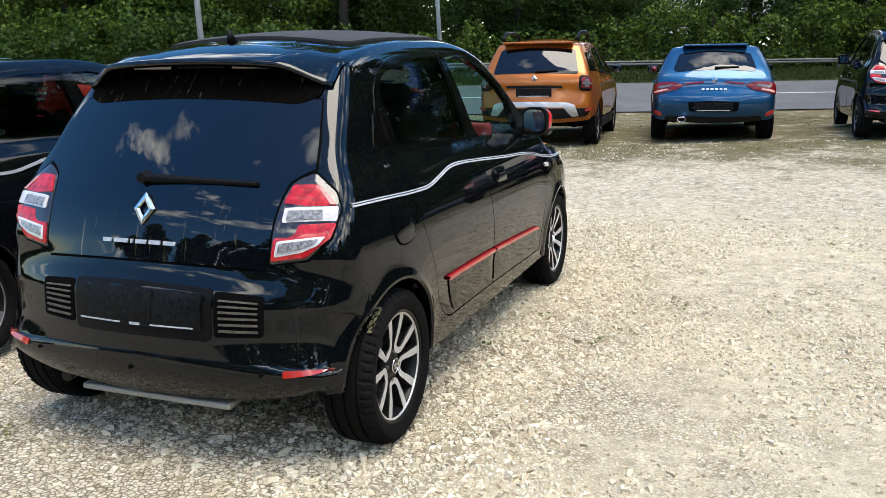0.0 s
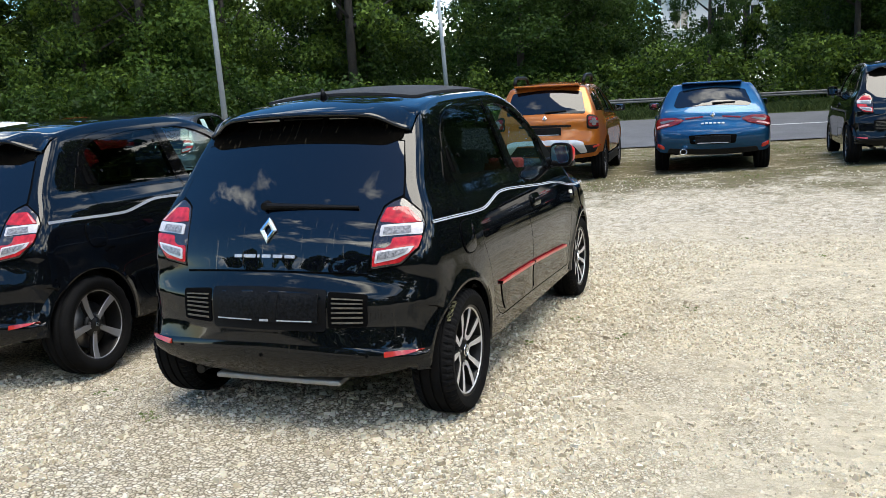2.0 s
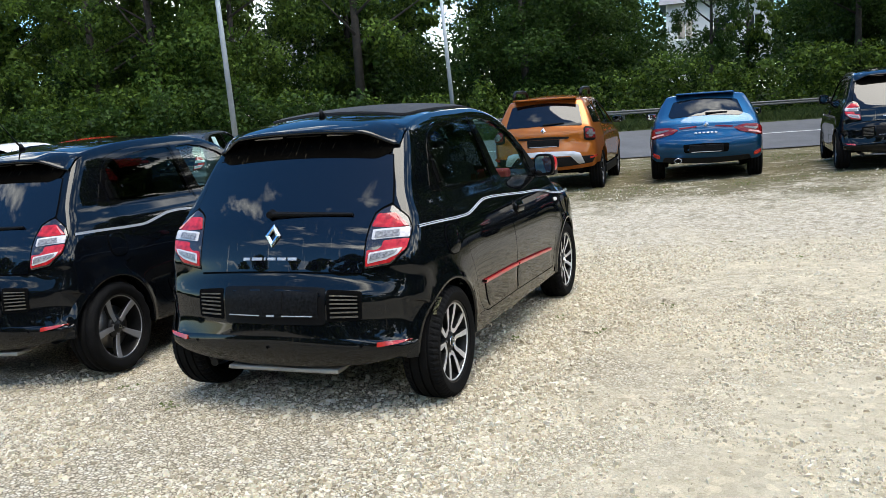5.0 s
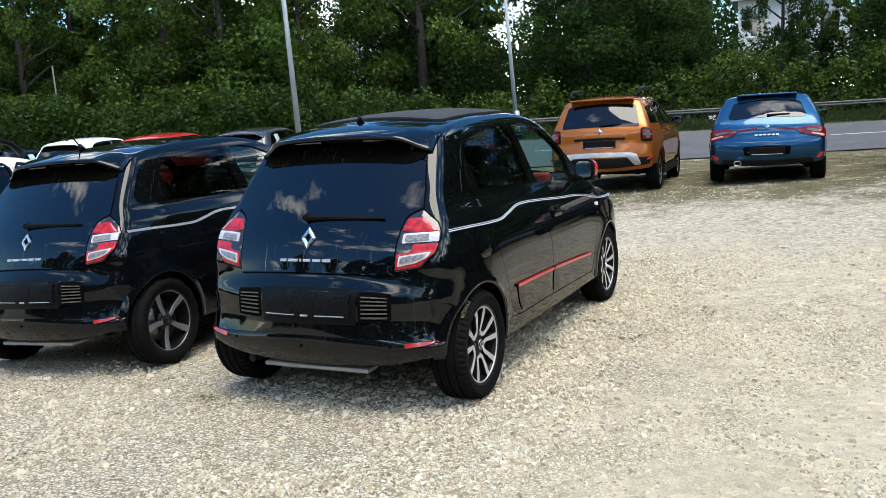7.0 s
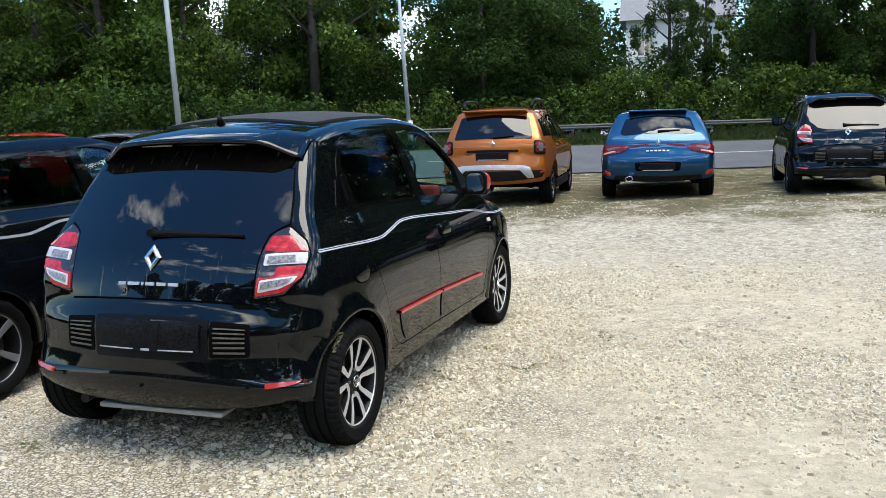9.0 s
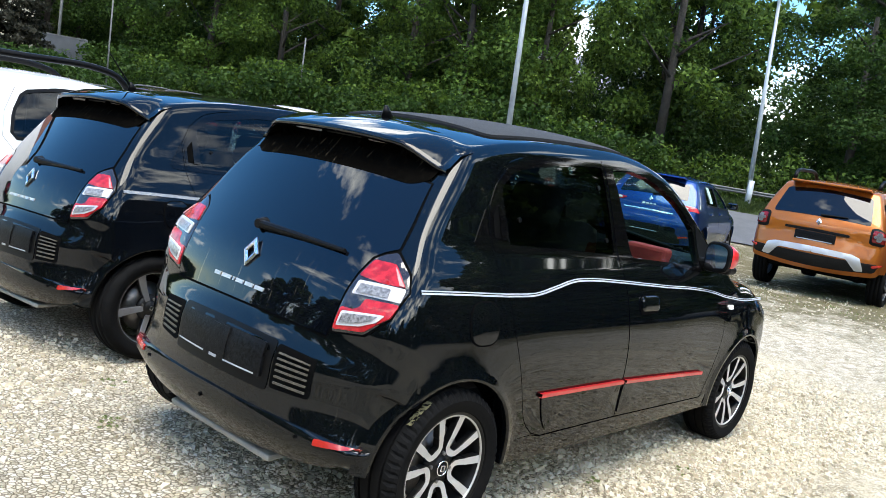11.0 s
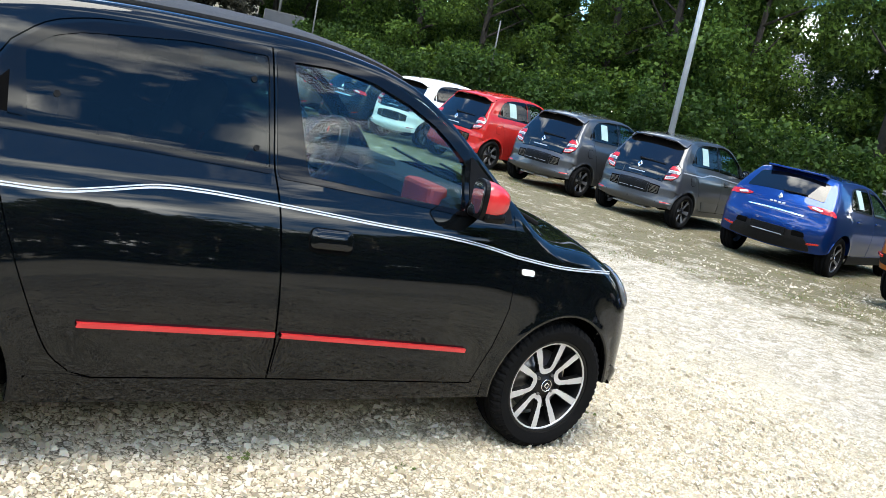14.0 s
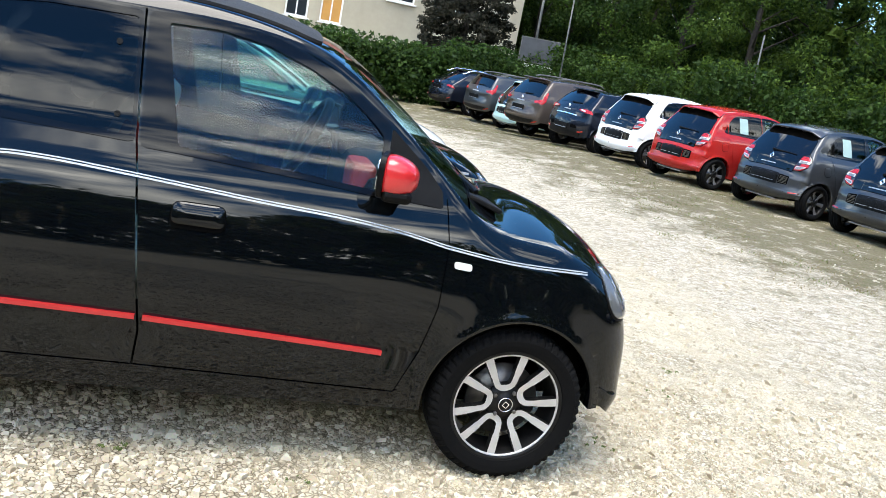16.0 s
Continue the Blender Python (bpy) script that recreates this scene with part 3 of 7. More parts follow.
def arch_lip(sh, material, parent, cy, cz, r, sg, z_rear=.245, z_front=.245, width=.040):
    """The rolled lip round a wheel arch, laid on the skin of the flank and of the bumper's corner."""
    a = np.linspace(-.4, np.pi + .4, 56)
    a = a[cz + r * np.sin(a) > np.where(np.cos(a) < 0, z_rear, z_front)]
    S = np.linspace(0, sh.s[-1], 700)
    xe, arc = sh.edge(S)
    cloud = np.concatenate([sh.wrap(S, xe + arc * t) for t in np.linspace(0, 1, 24)])
    cloud = cloud[(cloud[:, 2] < 1.0)]
    rows = []
    for rr, o, inn in ((r + width, .0005, 0), (r + width * .6, .002, 0), (r + .010, .0035, 0), (r, .002, 0), (r - .002, 0, .012), (r - .002, 0, .11)):
        y, z = cy + rr * np.cos(a), cz + rr * np.sin(a)
        x = sh.W(y, z)
        d = np.hypot(cloud[None, :, 1] - y[:, None], cloud[None, :, 2] - z[:, None])
        j = d.argmin(1)
        near_ = d[np.arange(len(y)), j] < .012
        x = np.where(near_, np.minimum(x, cloud[j, 0]), x)
        x = np.convolve(np.pad(x, 3, mode="edge"), np.ones(7) / 7, "valid")
        lip = .012 * np.exp(-max(0, rr - r) / .035)
        rows.append(np.stack([sg * (x + lip + o - inn), y, z], 1))
    v = np.concatenate(rows)
    m = len(a)
    f = []
    for k in range(len(rows) - 1):
        for i in range(m - 1):
            q = (k * m + i, k * m + i + 1, (k + 1) * m + i + 1, (k + 1) * m + i)
            f.append(q if sg < 0 else q[::-1])
    return mesh("arch_lip", v, f, material, parent)


# ---- wheels ----
WHEELS = {}


def wheel_meshes(style, r, w, rim):
    """Tyre, rim barrel, spokes and hub, built once for each size and style: outer face towards +x, centred on the axle."""
    key = (style, r, w, rim)
    if key in WHEELS:
        return WHEELS[key]
    h = w / 2
    out = []
    # tyre: rounded shoulders, three grooves round the tread, cross cuts in the shoulders
    prof = [(-h * 0.80, rim), (-h * 0.97, rim + (r - rim) * 0.35), (-h, rim + (r - rim) * 0.6), (-h * 0.93, r - 0.018), (-h * 0.80, r - 0.005)]
    for a in (-0.52, -0.04, 0.44):
        prof += [(h * a, r), (h * (a + 0.012), r - 0.010), (h * (a + 0.10), r - 0.010), (h * (a + 0.112), r)]
    prof += [(h * 0.80, r - 0.005), (h * 0.93, r - 0.018), (h, rim + (r - rim) * 0.6), (h * 0.985, rim + (r - rim) * 0.45), (h * 0.97, rim + (r - rim) * 0.35), (h * 0.90, rim + 0.006), (h * 0.80, rim)]
    seg = 165 if style == "ten" else 48
    v, f = lathe(prof, seg)
    v = v.reshape(len(prof), seg, 3)
    for i in (3, 4, len(prof) - 7, len(prof) - 6):
        v[i, ::3, 1:] *= (r - 0.009) / r
    out.append(("tyre", v.reshape(-1, 3), f, M_RUBBER, style != "ten"))
    # rim barrel and back
    o = h * 0.80
    prof = [(o - 0.002, rim + 0.012), (o + 0.004, rim + 0.006), (o + 0.004, rim - 0.006), (o - 0.012, rim - 0.016), (o - 0.03, rim - 0.022), (-h * 0.5, rim - 0.03)]
    v, f = lathe(prof, 72)
    out.append(("rim", v, f, M_RIMBLACK, True))
    v, f = lathe([(o - 0.075, 0.012), (o - 0.075, rim * 0.66), (o - 0.095, rim * 0.66), (o - 0.10, rim * 0.34)], 48)
    out.append(("brake_disc", v, f, M_STEEL, True))
    # spokes
    n = {"ten": 5, "five": 5, "six": 6}[style]
    for i in range(n):
        base = 2 * np.pi * i / n + np.pi / 2
        if style == "ten":                                   # two arms joined by a bow at the hub
            half_ = [(.2065, .345, .0180), (.185, .348, .0172), (.150, .354, .0160), (.128, .358, .0152), (.119, .360, .0128), (.095, .372, .0126), (.079, .360, .0126), (.069, .26, .0130), (.0645, .13, .0135), (.0635, 0, .0140)]
            line = [(r_, -a_, w_) for r_, a_, w_ in half_] + [(r_, a_, w_) for r_, a_, w_ in half_[-2::-1]]
            P = np.array([(r_ * math.cos(base + a_), r_ * math.sin(base + a_)) for r_, a_, w_ in line])
            T = np.gradient(P, axis=0)
            T /= np.linalg.norm(T, axis=1)[:, None]
            Nn = np.stack([-T[:, 1], T[:, 0]], 1)
            rows = []
            for (r_, a_, w_), q, nn_ in zip(line, P, Nn):
                t = min(1, max(0, (r_ - .055) / (rim - .062)))
                xx = o - 0.006 - 0.020 * (1 - t) ** 1.6
                for k_, dx in ((-1, -.028), (-1, -.004), (-.88, 0), (.88, 0), (1, -.004), (1, -.028)):
                    c_ = q + nn_ * w_ * k_
                    rows.append((xx + dx, c_[0], c_[1]))
        else:
            a0, wi, wo = (base, 0.015, 0.025) if style == "five" else (base, 0.016, 0.036)
            rows = []
            for t in (0, 0.18, 0.35, 0.5, 0.75, 1.0):
                r_in = 0.040 if style == "five" else 0.070
                rr, ww = r_in + (rim - .004 - r_in) * t, wi + (wo - wi) * t
                xx = o - 0.016 - 0.018 * (1 - t) ** 2 * 0.5 - 0.012 * math.sin(math.pi * t) + 0.014 * t
                d, e = np.array([0, math.cos(a0), math.sin(a0)]), np.array([0, -math.sin(a0), math.cos(a0)])
                for off, dx in ((-ww, -0.030), (-ww, -0.003), (-ww * 0.86, 0.0), (ww * 0.86, 0.0), (ww, -0.003), (ww, -0.030)):
                    rows.append(d * rr + e * off + np.array([xx + dx, 0, 0]))
        f, mi = [], []
        for a in range(len(rows) // 6 - 1):
            for b in range(5):
                f.append((a * 6 + b, a * 6 + b + 1, (a + 1) * 6 + b + 1, (a + 1) * 6 + b))
                mi.append(0 if b == 2 or (style != "ten" and 1 <= b <= 3) else 1)
        out.append(("spoke", rows, f, [M_ALLOY if style == "ten" else M_GREYRIM, M_RIMBLACK], False, mi))
    if style == "ten":
        v, f = lathe([(o - 0.006, rim - 0.016), (o - 0.001, rim - 0.015), (o - 0.001, rim - 0.006), (o - 0.006, rim - 0.004)], 72)
        out.append(("rim_ring", v, f, M_ALLOY, True))
        v, f = lathe([(o - 0.0130, 0.0285), (o - 0.0105, 0.0280), (o - 0.0105, 0.0255), (o - 0.0130, 0.0250)], 32)
        out.append(("cap_ring", v, f, M_CHROME, True))
    if style == "five":
        v, f = lathe([(o - 0.008, rim - 0.014), (o - 0.002, rim - 0.013), (o - 0.002, rim - 0.004), (o - 0.008, rim - 0.002)], 48)
        out.append(("rim_ring", v, f, M_GREYRIM, True))
    v, f = lathe([(o - 0.05, 0.075), (o - 0.032, 0.072), (o - 0.026, 0.045), (o - 0.022, 0.034), (o - 0.016, 0.030), (o - 0.012, 0.0)], 30)
    out.append(("hub", v, f, M_RIMBLACK, True))
    v, f = lathe([(o - 0.0115, 0.016), (o - 0.009, 0.015), (o - 0.009, 0.011), (o - 0.0115, 0.010)], 4)
    out.append(("hub_badge", v, f, M_CHROME, False))
    for i in range(4):
        a = math.pi / 4 + i * math.pi / 2
        v, f = lathe([(o - 0.036, 0.009), (o - 0.020, 0.008), (o - 0.018, 0.004), (o - 0.018, 0.0)], 6, center=(0, 0.052 * math.cos(a), 0.052 * math.sin(a)))
        out.append(("wheel_bolt", v, f, M_STEEL, False))
    obs = []
    for name, v, f, m, sm, *mi in out:
        ob = mesh(name, v, f, m, None, smooth=sm, matidx=mi[0] if mi else None)
        obs.append((name, ob.data))
        bpy.data.objects.remove(ob)
    WHEELS[key] = obs
    return obs


def add_wheels(car, wb, track, r, w_rear, w_front, rim, style, turn=0.0, spin=0.0, spins=None):
    for y, w in ((0, w_rear), (wb, w_front)):
        for sg in (1, -1):
            e = new("wheel")
            e.parent = car
            e.empty_display_size = 0.1
            spinm = pose(0, 0, 0, spins[int(y > 0)] + (0 if sg > 0 else 17) if spins else spin + 23 * sg + 31 * (y > 0))
            e.matrix_basis = pose(sg * (track / 2), y, r, 0, 0, (0 if sg > 0 else 180) + (turn if y else 0)) @ spinm
            for name, me in wheel_meshes(style, r, w, rim):
                p = new(name, me)
                p.parent = e


# ---- the small five-door hatchback ----
TW_PROFILE = [(-.432, .26, .10, .08), (-.483, .36, .14, .09), (-.481, .44, .16, .11), (-.473, .50, .18, .12), (-.460, .63, .17, .12), (-.410, .725, .13, .10), (-.388, .80, .10, .08),
              (-.345, .92, .085, .082), (-.275, 1.03, .07, .078), (-.13, 1.22, .065, .055), (.00, 1.375, .065, .05), (.09, 1.465, .06, .05), (.22, 1.50, .055, .05),
              (.5, 1.53, .050, .042), (.9, 1.55, .050, .042), (1.3, 1.545, .040, .038), (1.59, 1.50, .032, .042), (1.78, 1.445, .032, .065), (2.09, 1.232, .032, .085),
              (2.33, 1.045, .06, .10), (2.42, .995, .10, .08), (2.65, .962, .11, .08), (2.85, .893, .13, .10), (3.0, .785, .15, .13), (3.09, .64, .18, .15),
              (3.12, .47, .18, .15), (3.11, .30, .16, .13), (3.05, .20, .10, .12)]
TW_WIDTHS = [(.18, .775), (.35, .797), (.5, .806), (.65, .806), (.8, .792), (.88, .775), (.95, .752), (1.0, .730), (1.05, .699), (1.10, .675), (1.2, .643),
             (1.35, .590), (1.45, .546), (1.5, .518), (1.55, .48)]
TW_SCULPT = ((1.28, .44, .80, .085, -.010), (1.2, .70, 1.0, .10, .004), (.0, .58, .42, .14, .008), (2.49, .60, .40, .14, .008))
TW = Shell(TW_PROFILE, TW_WIDTHS, 3.1, sculpt=TW_SCULPT)
TW_ARCHES = [(0.0, 0.295, 0.335), (2.492, 0.295, 0.335)]
TW_RDOOR = [(.575, .335), (.505, .355), (.440, .413), (.352, .60), (.280, .80), (.246, .917), (.215, .995), (.200, 1.07), (.190, 1.225), (.250, 1.322), (.340, 1.390), (.460, 1.427), (.77, 1.461),
            (1.062, 1.465), (1.090, 1.06), (1.108, .958), (1.127, .80), (1.150, .60), (1.168, .45), (1.160, .333)]
TW_RDOOR = TW_RDOOR[:1] + [tuple(map(float, p)) for p in spline(TW_RDOOR[1:9], .03)[:, :2]] + [tuple(map(float, p)) for p in spline(TW_RDOOR[9:13], .04)[:, :2]] + TW_RDOOR[13:]
TW_FDOOR = [(1.167, .333), (1.175, .45), (1.157, .60), (1.134, .80), (1.115, .958), (1.097, 1.06), (1.069, 1.466), (1.32, 1.474), (1.51, 1.452), (1.715, 1.372), (1.93, 1.23),
            (2.06, 1.122), (2.130, 1.045), (2.158, .865), (2.152, .65), (2.113, .475), (2.052, .318)]
TW_RWIN = [(.306, 1.093), (.284, 1.305), (.36, 1.360), (.44, 1.386), (.60, 1.408), (.78, 1.431), (1.054, 1.438), (1.080, 1.060), (.65, 1.080)]
TW_RFRAME = [(.207, 1.069), (.199, 1.224), (.256, 1.314), (.343, 1.381), (.46, 1.418), (.60, 1.437), (.77, 1.452), (1.060, 1.457), (1.088, 1.046), (.69, 1.060)]
TW_QTRIM = [(.104, 1.100), (.183, 1.226), (.192, 1.071), (.118, 1.080)]
TW_FWIN = [(1.138, 1.436), (1.220, 1.050), (1.60, 1.027), (1.895, 1.006), (1.897, 1.192), (1.815, 1.262), (1.745, 1.312), (1.628, 1.370), (1.469, 1.422), (1.308, 1.443)]
TW_FFRAME = [(1.106, 1.036), (1.078, 1.460), (1.32, 1.468), (1.51, 1.446), (1.71, 1.366), (1.912, 1.233), (1.912, .990), (1.60, 1.013), (1.208, 1.033)]
TW_SAIL = [(1.918, .994), (1.918, 1.222), (2.052, 1.112), (2.118, 1.040), (2.124, .985)]
TW_STRIPE = [(-.200, .936), (0, .931), (.240, .921), (.42, .920), (.55, .940), (.700, .965), (.85, .967), (1.109, .953), (1.30, .940), (1.508, .926), (1.79, .911),
             (2.0, .889), (2.153, .862), (2.40, .836), (2.70, .830)]


def oval_plate(bm, w, h, d, m):
    """A plate with a rounded, nearly oval outline, facing along y."""
    rings = []
    for y, k in ((-d / 2, .94), (-d / 2 + .004 * (d > .01), 1.0), (d / 2, 1.0)):
        rings.append([bm.verts.new(m @ Vector((k * w * math.copysign(abs(math.cos(a)) ** .6, math.cos(a)), y, k * h * math.copysign(abs(math.sin(a)) ** .6, math.sin(a)))))
                      for a in np.linspace(0, 2 * math.pi, 28, endpoint=False)])
    for r0, r1 in zip(rings, rings[1:]):
        for i in range(28):
            bm.faces.new((r0[i], r0[(i + 1) % 28], r1[(i + 1) % 28], r1[i]))
    bm.faces.new(rings[0][::-1])
    bm.faces.new(rings[-1])


def smooth_end(t):
    a = min(1, max(0, (abs(t) - .66) / .34))
    return a * a * (3 - 2 * a)


def tw_parts(car, paint, stripe, red, canvas, wheels, paper):
    sh = TW
    s_top = np.interp(1.745, sh.p[sh.top:, 0], sh.s[sh.top:])
    s_cowl = np.interp(2.285, sh.p[sh.top:, 0], sh.s[sh.top:])
    doors = [TW_RDOOR, TW_FDOOR]
    opens = [grow(dense(d, 0.03), 0.004) for d in doors]
    shell_body(sh, "body", paint, car, TW_ARCHES, opens, [(s_top, s_cowl)], nq=14, nr=9, spacing=.035)
    panel(sh, "windscreen", dense([(s_top - .005, -.55), (s_top - .005, .55), (s_cowl + .005, .70), (s_cowl + .005, -.70)], .05), M_GLASS, car, "wrap", off=-.004, flange=0)
    # the black canvas of the folding roof
    if canvas:
        a, b = np.interp([.36, 1.66], sh.p[:, 0][sh.p[:, 1] > 1.3], sh.s[sh.p[:, 1] > 1.3])
        panel(sh, "folding_roof", rounded([(a, -.44), (a, .44), (b, .47), (b, -.47)], .06), M_CANVAS, car, "wrap", off=.010, dome=.006, label="black canvas folding roof")
    for sg in (1, -1):
        for nm, d, wins in (("rear_door", TW_RDOOR, [TW_RWIN]), ("front_door", TW_FDOOR, [TW_FWIN])):
            hs = [rounded(w, .018, 3) for w in wins]
            door = panel(sh, nm, d, paint, car, sg=sg, holes=hs, flange=.03, spacing=.035)
            for w, hpoly in zip(wins, hs):
                panel(sh, "window", hpoly, M_GLASS if w is TW_FWIN else M_DARKGLASS, door, sg=sg, off=-.006 if w is TW_FWIN else -.001, flange=0, spacing=.05,
                      label="dark tinted pane" if w is TW_RWIN else "")
            # rubber frame round the glass
            panel(sh, "window_frame", rounded(TW_RFRAME if nm == "rear_door" else TW_FFRAME, .02, 3), M_FRAME, door, sg=sg, off=.003, holes=[grow(h, -.004) for h in hs], flange=.006)
            if nm == "rear_door":
                for hy, hz in ((1.000, 1.347), (1.024, 1.124), (.385, 1.190)):
                    panel(sh, "pane_hinge", [(hy + .010 * math.cos(a), hz + .010 * math.sin(a)) for a in np.linspace(0, 6.28, 10, endpoint=False)], M_TRIM, door, sg=sg, off=.004, dome=.004, flange=.006, spacing=.02, step=.02)
                panel(sh, "handle", rounded([(.254, 1.113), (.251, 1.238), (.282, 1.243), (.297, 1.110)], .006), M_FRAME, door, sg=sg, off=.010, label="black hidden pull handle")
                panel(sh, "handle_recess", rounded([(.220, 1.120), (.219, 1.202), (.252, 1.238), (.256, 1.116)], .006), M_GAP, door, sg=sg, off=.0045, flange=0)
                strip, clad = [(.503, .515), (1.158, .500)], [(.515, .508), (.56, .40), (.60, .350), (1.145, .348), (1.158, .494)]
            else:
                panel(sh, "handle_recess", rounded([(1.226, .806), (1.230, .894), (1.401, .893), (1.404, .806)], .03), M_GAP, door, sg=sg, off=.002, flange=0)
                panel(sh, "handle", rounded([(1.231, .822), (1.234, .890), (1.397, .889), (1.399, .820)], .022), paint, door, sg=sg, off=.010, dome=.010, flange=.012, spacing=.012, step=.012)
                panel(sh, "mirror_sail", rounded(TW_SAIL, .012), M_TRIM, door, sg=sg, off=.004, flange=.006, label="black plastic mirror base")
                strip, clad = [(1.182, .499), (1.984, .461)], [(1.186, .492), (1.172, .348), (2.02, .332), (2.00, .40), (1.965, .455)]
            panel(sh, "cladding", rounded(clad, .02), paint, door, sg=sg, off=.005, dome=.004)
            if red:
                ribbon(sh, "accent_strip", strip, .016, M_REDTRIM, door, sg, .015, "bright red strip")
            (y0, _), (y1, _) = (TW_STRIPE[2], TW_STRIPE[7]) if nm == "rear_door" else (TW_STRIPE[7], TW_STRIPE[12])
            if stripe:
                pts = [p for p in TW_STRIPE if y0 - .001 <= p[0] <= y1 + .001]
                if stripe == "double":
                    ribbon(sh, "stripe", [(y, z + .0050) for y, z in pts], .0035, M_STRIPE, door, sg, .003)
                    ribbon(sh, "stripe", [(y, z - .0035) for y, z in pts], .0055, M_STRIPE, door, sg, .003)
                else:
                    ribbon(sh, "stripe", pts, .016, M_STRIPE2, door, sg, .003)
        if stripe:
            for pts in (TW_STRIPE[:3], TW_STRIPE[12:]):
                if stripe == "double":
                    ribbon(sh, "stripe", [(y, z + .0050) for y, z in pts], .0035, M_STRIPE, car, sg, .003)
                    ribbon(sh, "stripe", [(y, z - .0035) for y, z in pts], .0055, M_STRIPE, car, sg, .003)
                else:
                    ribbon(sh, "stripe", pts, .016, M_STRIPE2, car, sg, .003)
        panel(sh, "quarter_trim", rounded(TW_QTRIM, .006), M_FRAME, car, sg=sg, off=.003, flange=.005)
        for cy, cz, r in TW_ARCHES:
            arch_lip(sh, paint, car, cy, cz, r, sg, .30 if cy < 1 else .25, .25 if cy < 1 else .30)
        # sill, marker lamp, mirror
        panel(sh, "sill", [(.345, .246), (.355, .300), (.385, .345), (.50, .345), (.575, .3305), (1.16, .3285), (2.05, .3135), (2.125, .36), (2.150, .30), (2.155, .250), (1.6, .244), (.9, .242)], paint, car, sg=sg, off=.002, flange=.07)
        panel(sh, "side_marker", rounded([(2.187, .793), (2.187, .818), (2.252, .814), (2.252, .789)], .01), M_AMBER, car, sg=sg, off=.006, dome=.003)
        bm = bmesh.new()
        bmesh.ops.create_uvsphere(bm, u_segments=28, v_segments=18, radius=1)
        for v in bm.verts:
            x, y, z = v.co
            back = y < 0
            v.co = (math.copysign(abs(x) ** .72, x) * (.078 if back else .078 - .012 * y), max(y * .085, -.030), math.copysign(abs(z) ** .72, z) * (.070 if back else .070 - .010 * y))
        x0 = .822
        bmesh.ops.rotate(bm, cent=(0, 0, 0), matrix=Matrix.Rotation(radians(-18 * sg), 3, 'Z'), verts=bm.verts)
        bmesh.ops.translate(bm, vec=(sg * x0, 1.915, 1.086), verts=bm.verts)
        mirror = part("door_mirror", bm, M_REDTRIM if red else paint, car, "red-capped door mirror" if red else "", True)
        bm = bmesh.new()
        add_box(bm, (sg * (x0 - .004), 1.925, 1.026), (.146, .105, .044), .020, None, 3)
        add_box(bm, (sg * (x0 - .085), 1.945, 1.035), (.10, .07, .05), .016)
        part("mirror_foot", bm, M_TRIM, mirror)
        bm = bmesh.new()
        oval_plate(bm, .083, .076, .020, pose(sg * (x0 - .008), 1.882, 1.085, 0, 0, -18 * sg))
        part("bezel", bm, M_TRIM, mirror)
        bm = bmesh.new()
        oval_plate(bm, .069, .060, .006, pose(sg * (x0 - .011), 1.872, 1.086, 0, 0, -18 * sg))
        part("mirror_glass", bm, M_MIRROR, mirror)
        # headlamp and front lamps
        hl = [(4.445 + .135 * math.cos(a), sg * (.655 + .125 * math.sin(a))) for a in np.linspace(0, 2 * math.pi, 24, endpoint=False)]
        panel(sh, "headlight_surround", grow(hl, .010), M_TRIM, car, "wrap", off=.002, flange=.004, spacing=.03)
        lamp = panel(sh, "headlight", hl, M_HEADLAMP, car, "wrap", off=.006, dome=.012, flange=.010, spacing=.025, label="round clear headlamp lens")
        hl = [(4.445 + .075 * math.cos(a), sg * (.650 + .068 * math.sin(a))) for a in np.linspace(0, 2 * math.pi, 20, endpoint=False)]
        panel(sh, "lamp_ring", hl, M_CHROME, lamp, "wrap", off=.0185, flange=.003, spacing=.03, holes=[grow(hl, -.010)])
    if paper:
        panel(sh, "window_paper", [(.50, 1.12), (.72, 1.11), (.70, 1.39), (.49, 1.39)], M_PAPER, car, off=.003, flange=.002, spacing=.1, label="pale sheet in the side window")
    # fuel flap on the driver's rear wing
    c = [(.104 + .074 * math.copysign(abs(math.cos(a)) ** .7, math.cos(a)), .824 + .075 * math.copysign(abs(math.sin(a)) ** .7, math.sin(a))) for a in np.linspace(0, 2 * math.pi, 28, endpoint=False)]
    panel(sh, "fuel_flap_gap", grow(c, .006), M_GAP, car, off=.003, flange=0, spacing=.03)
    panel(sh, "fuel_flap", c, paint, car, off=.006, dome=.003, flange=.004, spacing=.03)
    # hatch: one sheet of black glass
    half = [(.473, .740), (.482, .775), (.487, .90), (.497, .98), (.513, 1.035), (.545, 1.062), (.588, 1.087), (.570, 1.18), (.535, 1.31)]
    hp = half + [(-a, b) for a, b in half[::-1]]
    panel(sh, "hatch_gap", grow(hp, .008), M_GAP, car, "rear", off=.0015, flange=0, spacing=.06)
    hatch = panel(sh, "hatch", hp, M_HATCH, car, "rear", off=.006, flange=.006, spacing=.035, label="black glass hatch with dust streaks")
    # emblem: a plain upright diamond
    c0 = sh.rear(np.array([0.0]), np.array([.917]))[0]
    ro, ri = [(0, .057), (.044, 0), (0, -.057), (-.044, 0)], [(0, .027), (.019, 0), (0, -.027), (-.019, 0)]
    v, f = [], []
    for pts, d in ((ro, .004), (ro, .010), ([(a * .70, b * .70) for a, b in ro], .014), (ri, .010)):
        v += [(a - .018, c0[1] - d - .006 + b * .36, .917 + b) for a, b in pts]
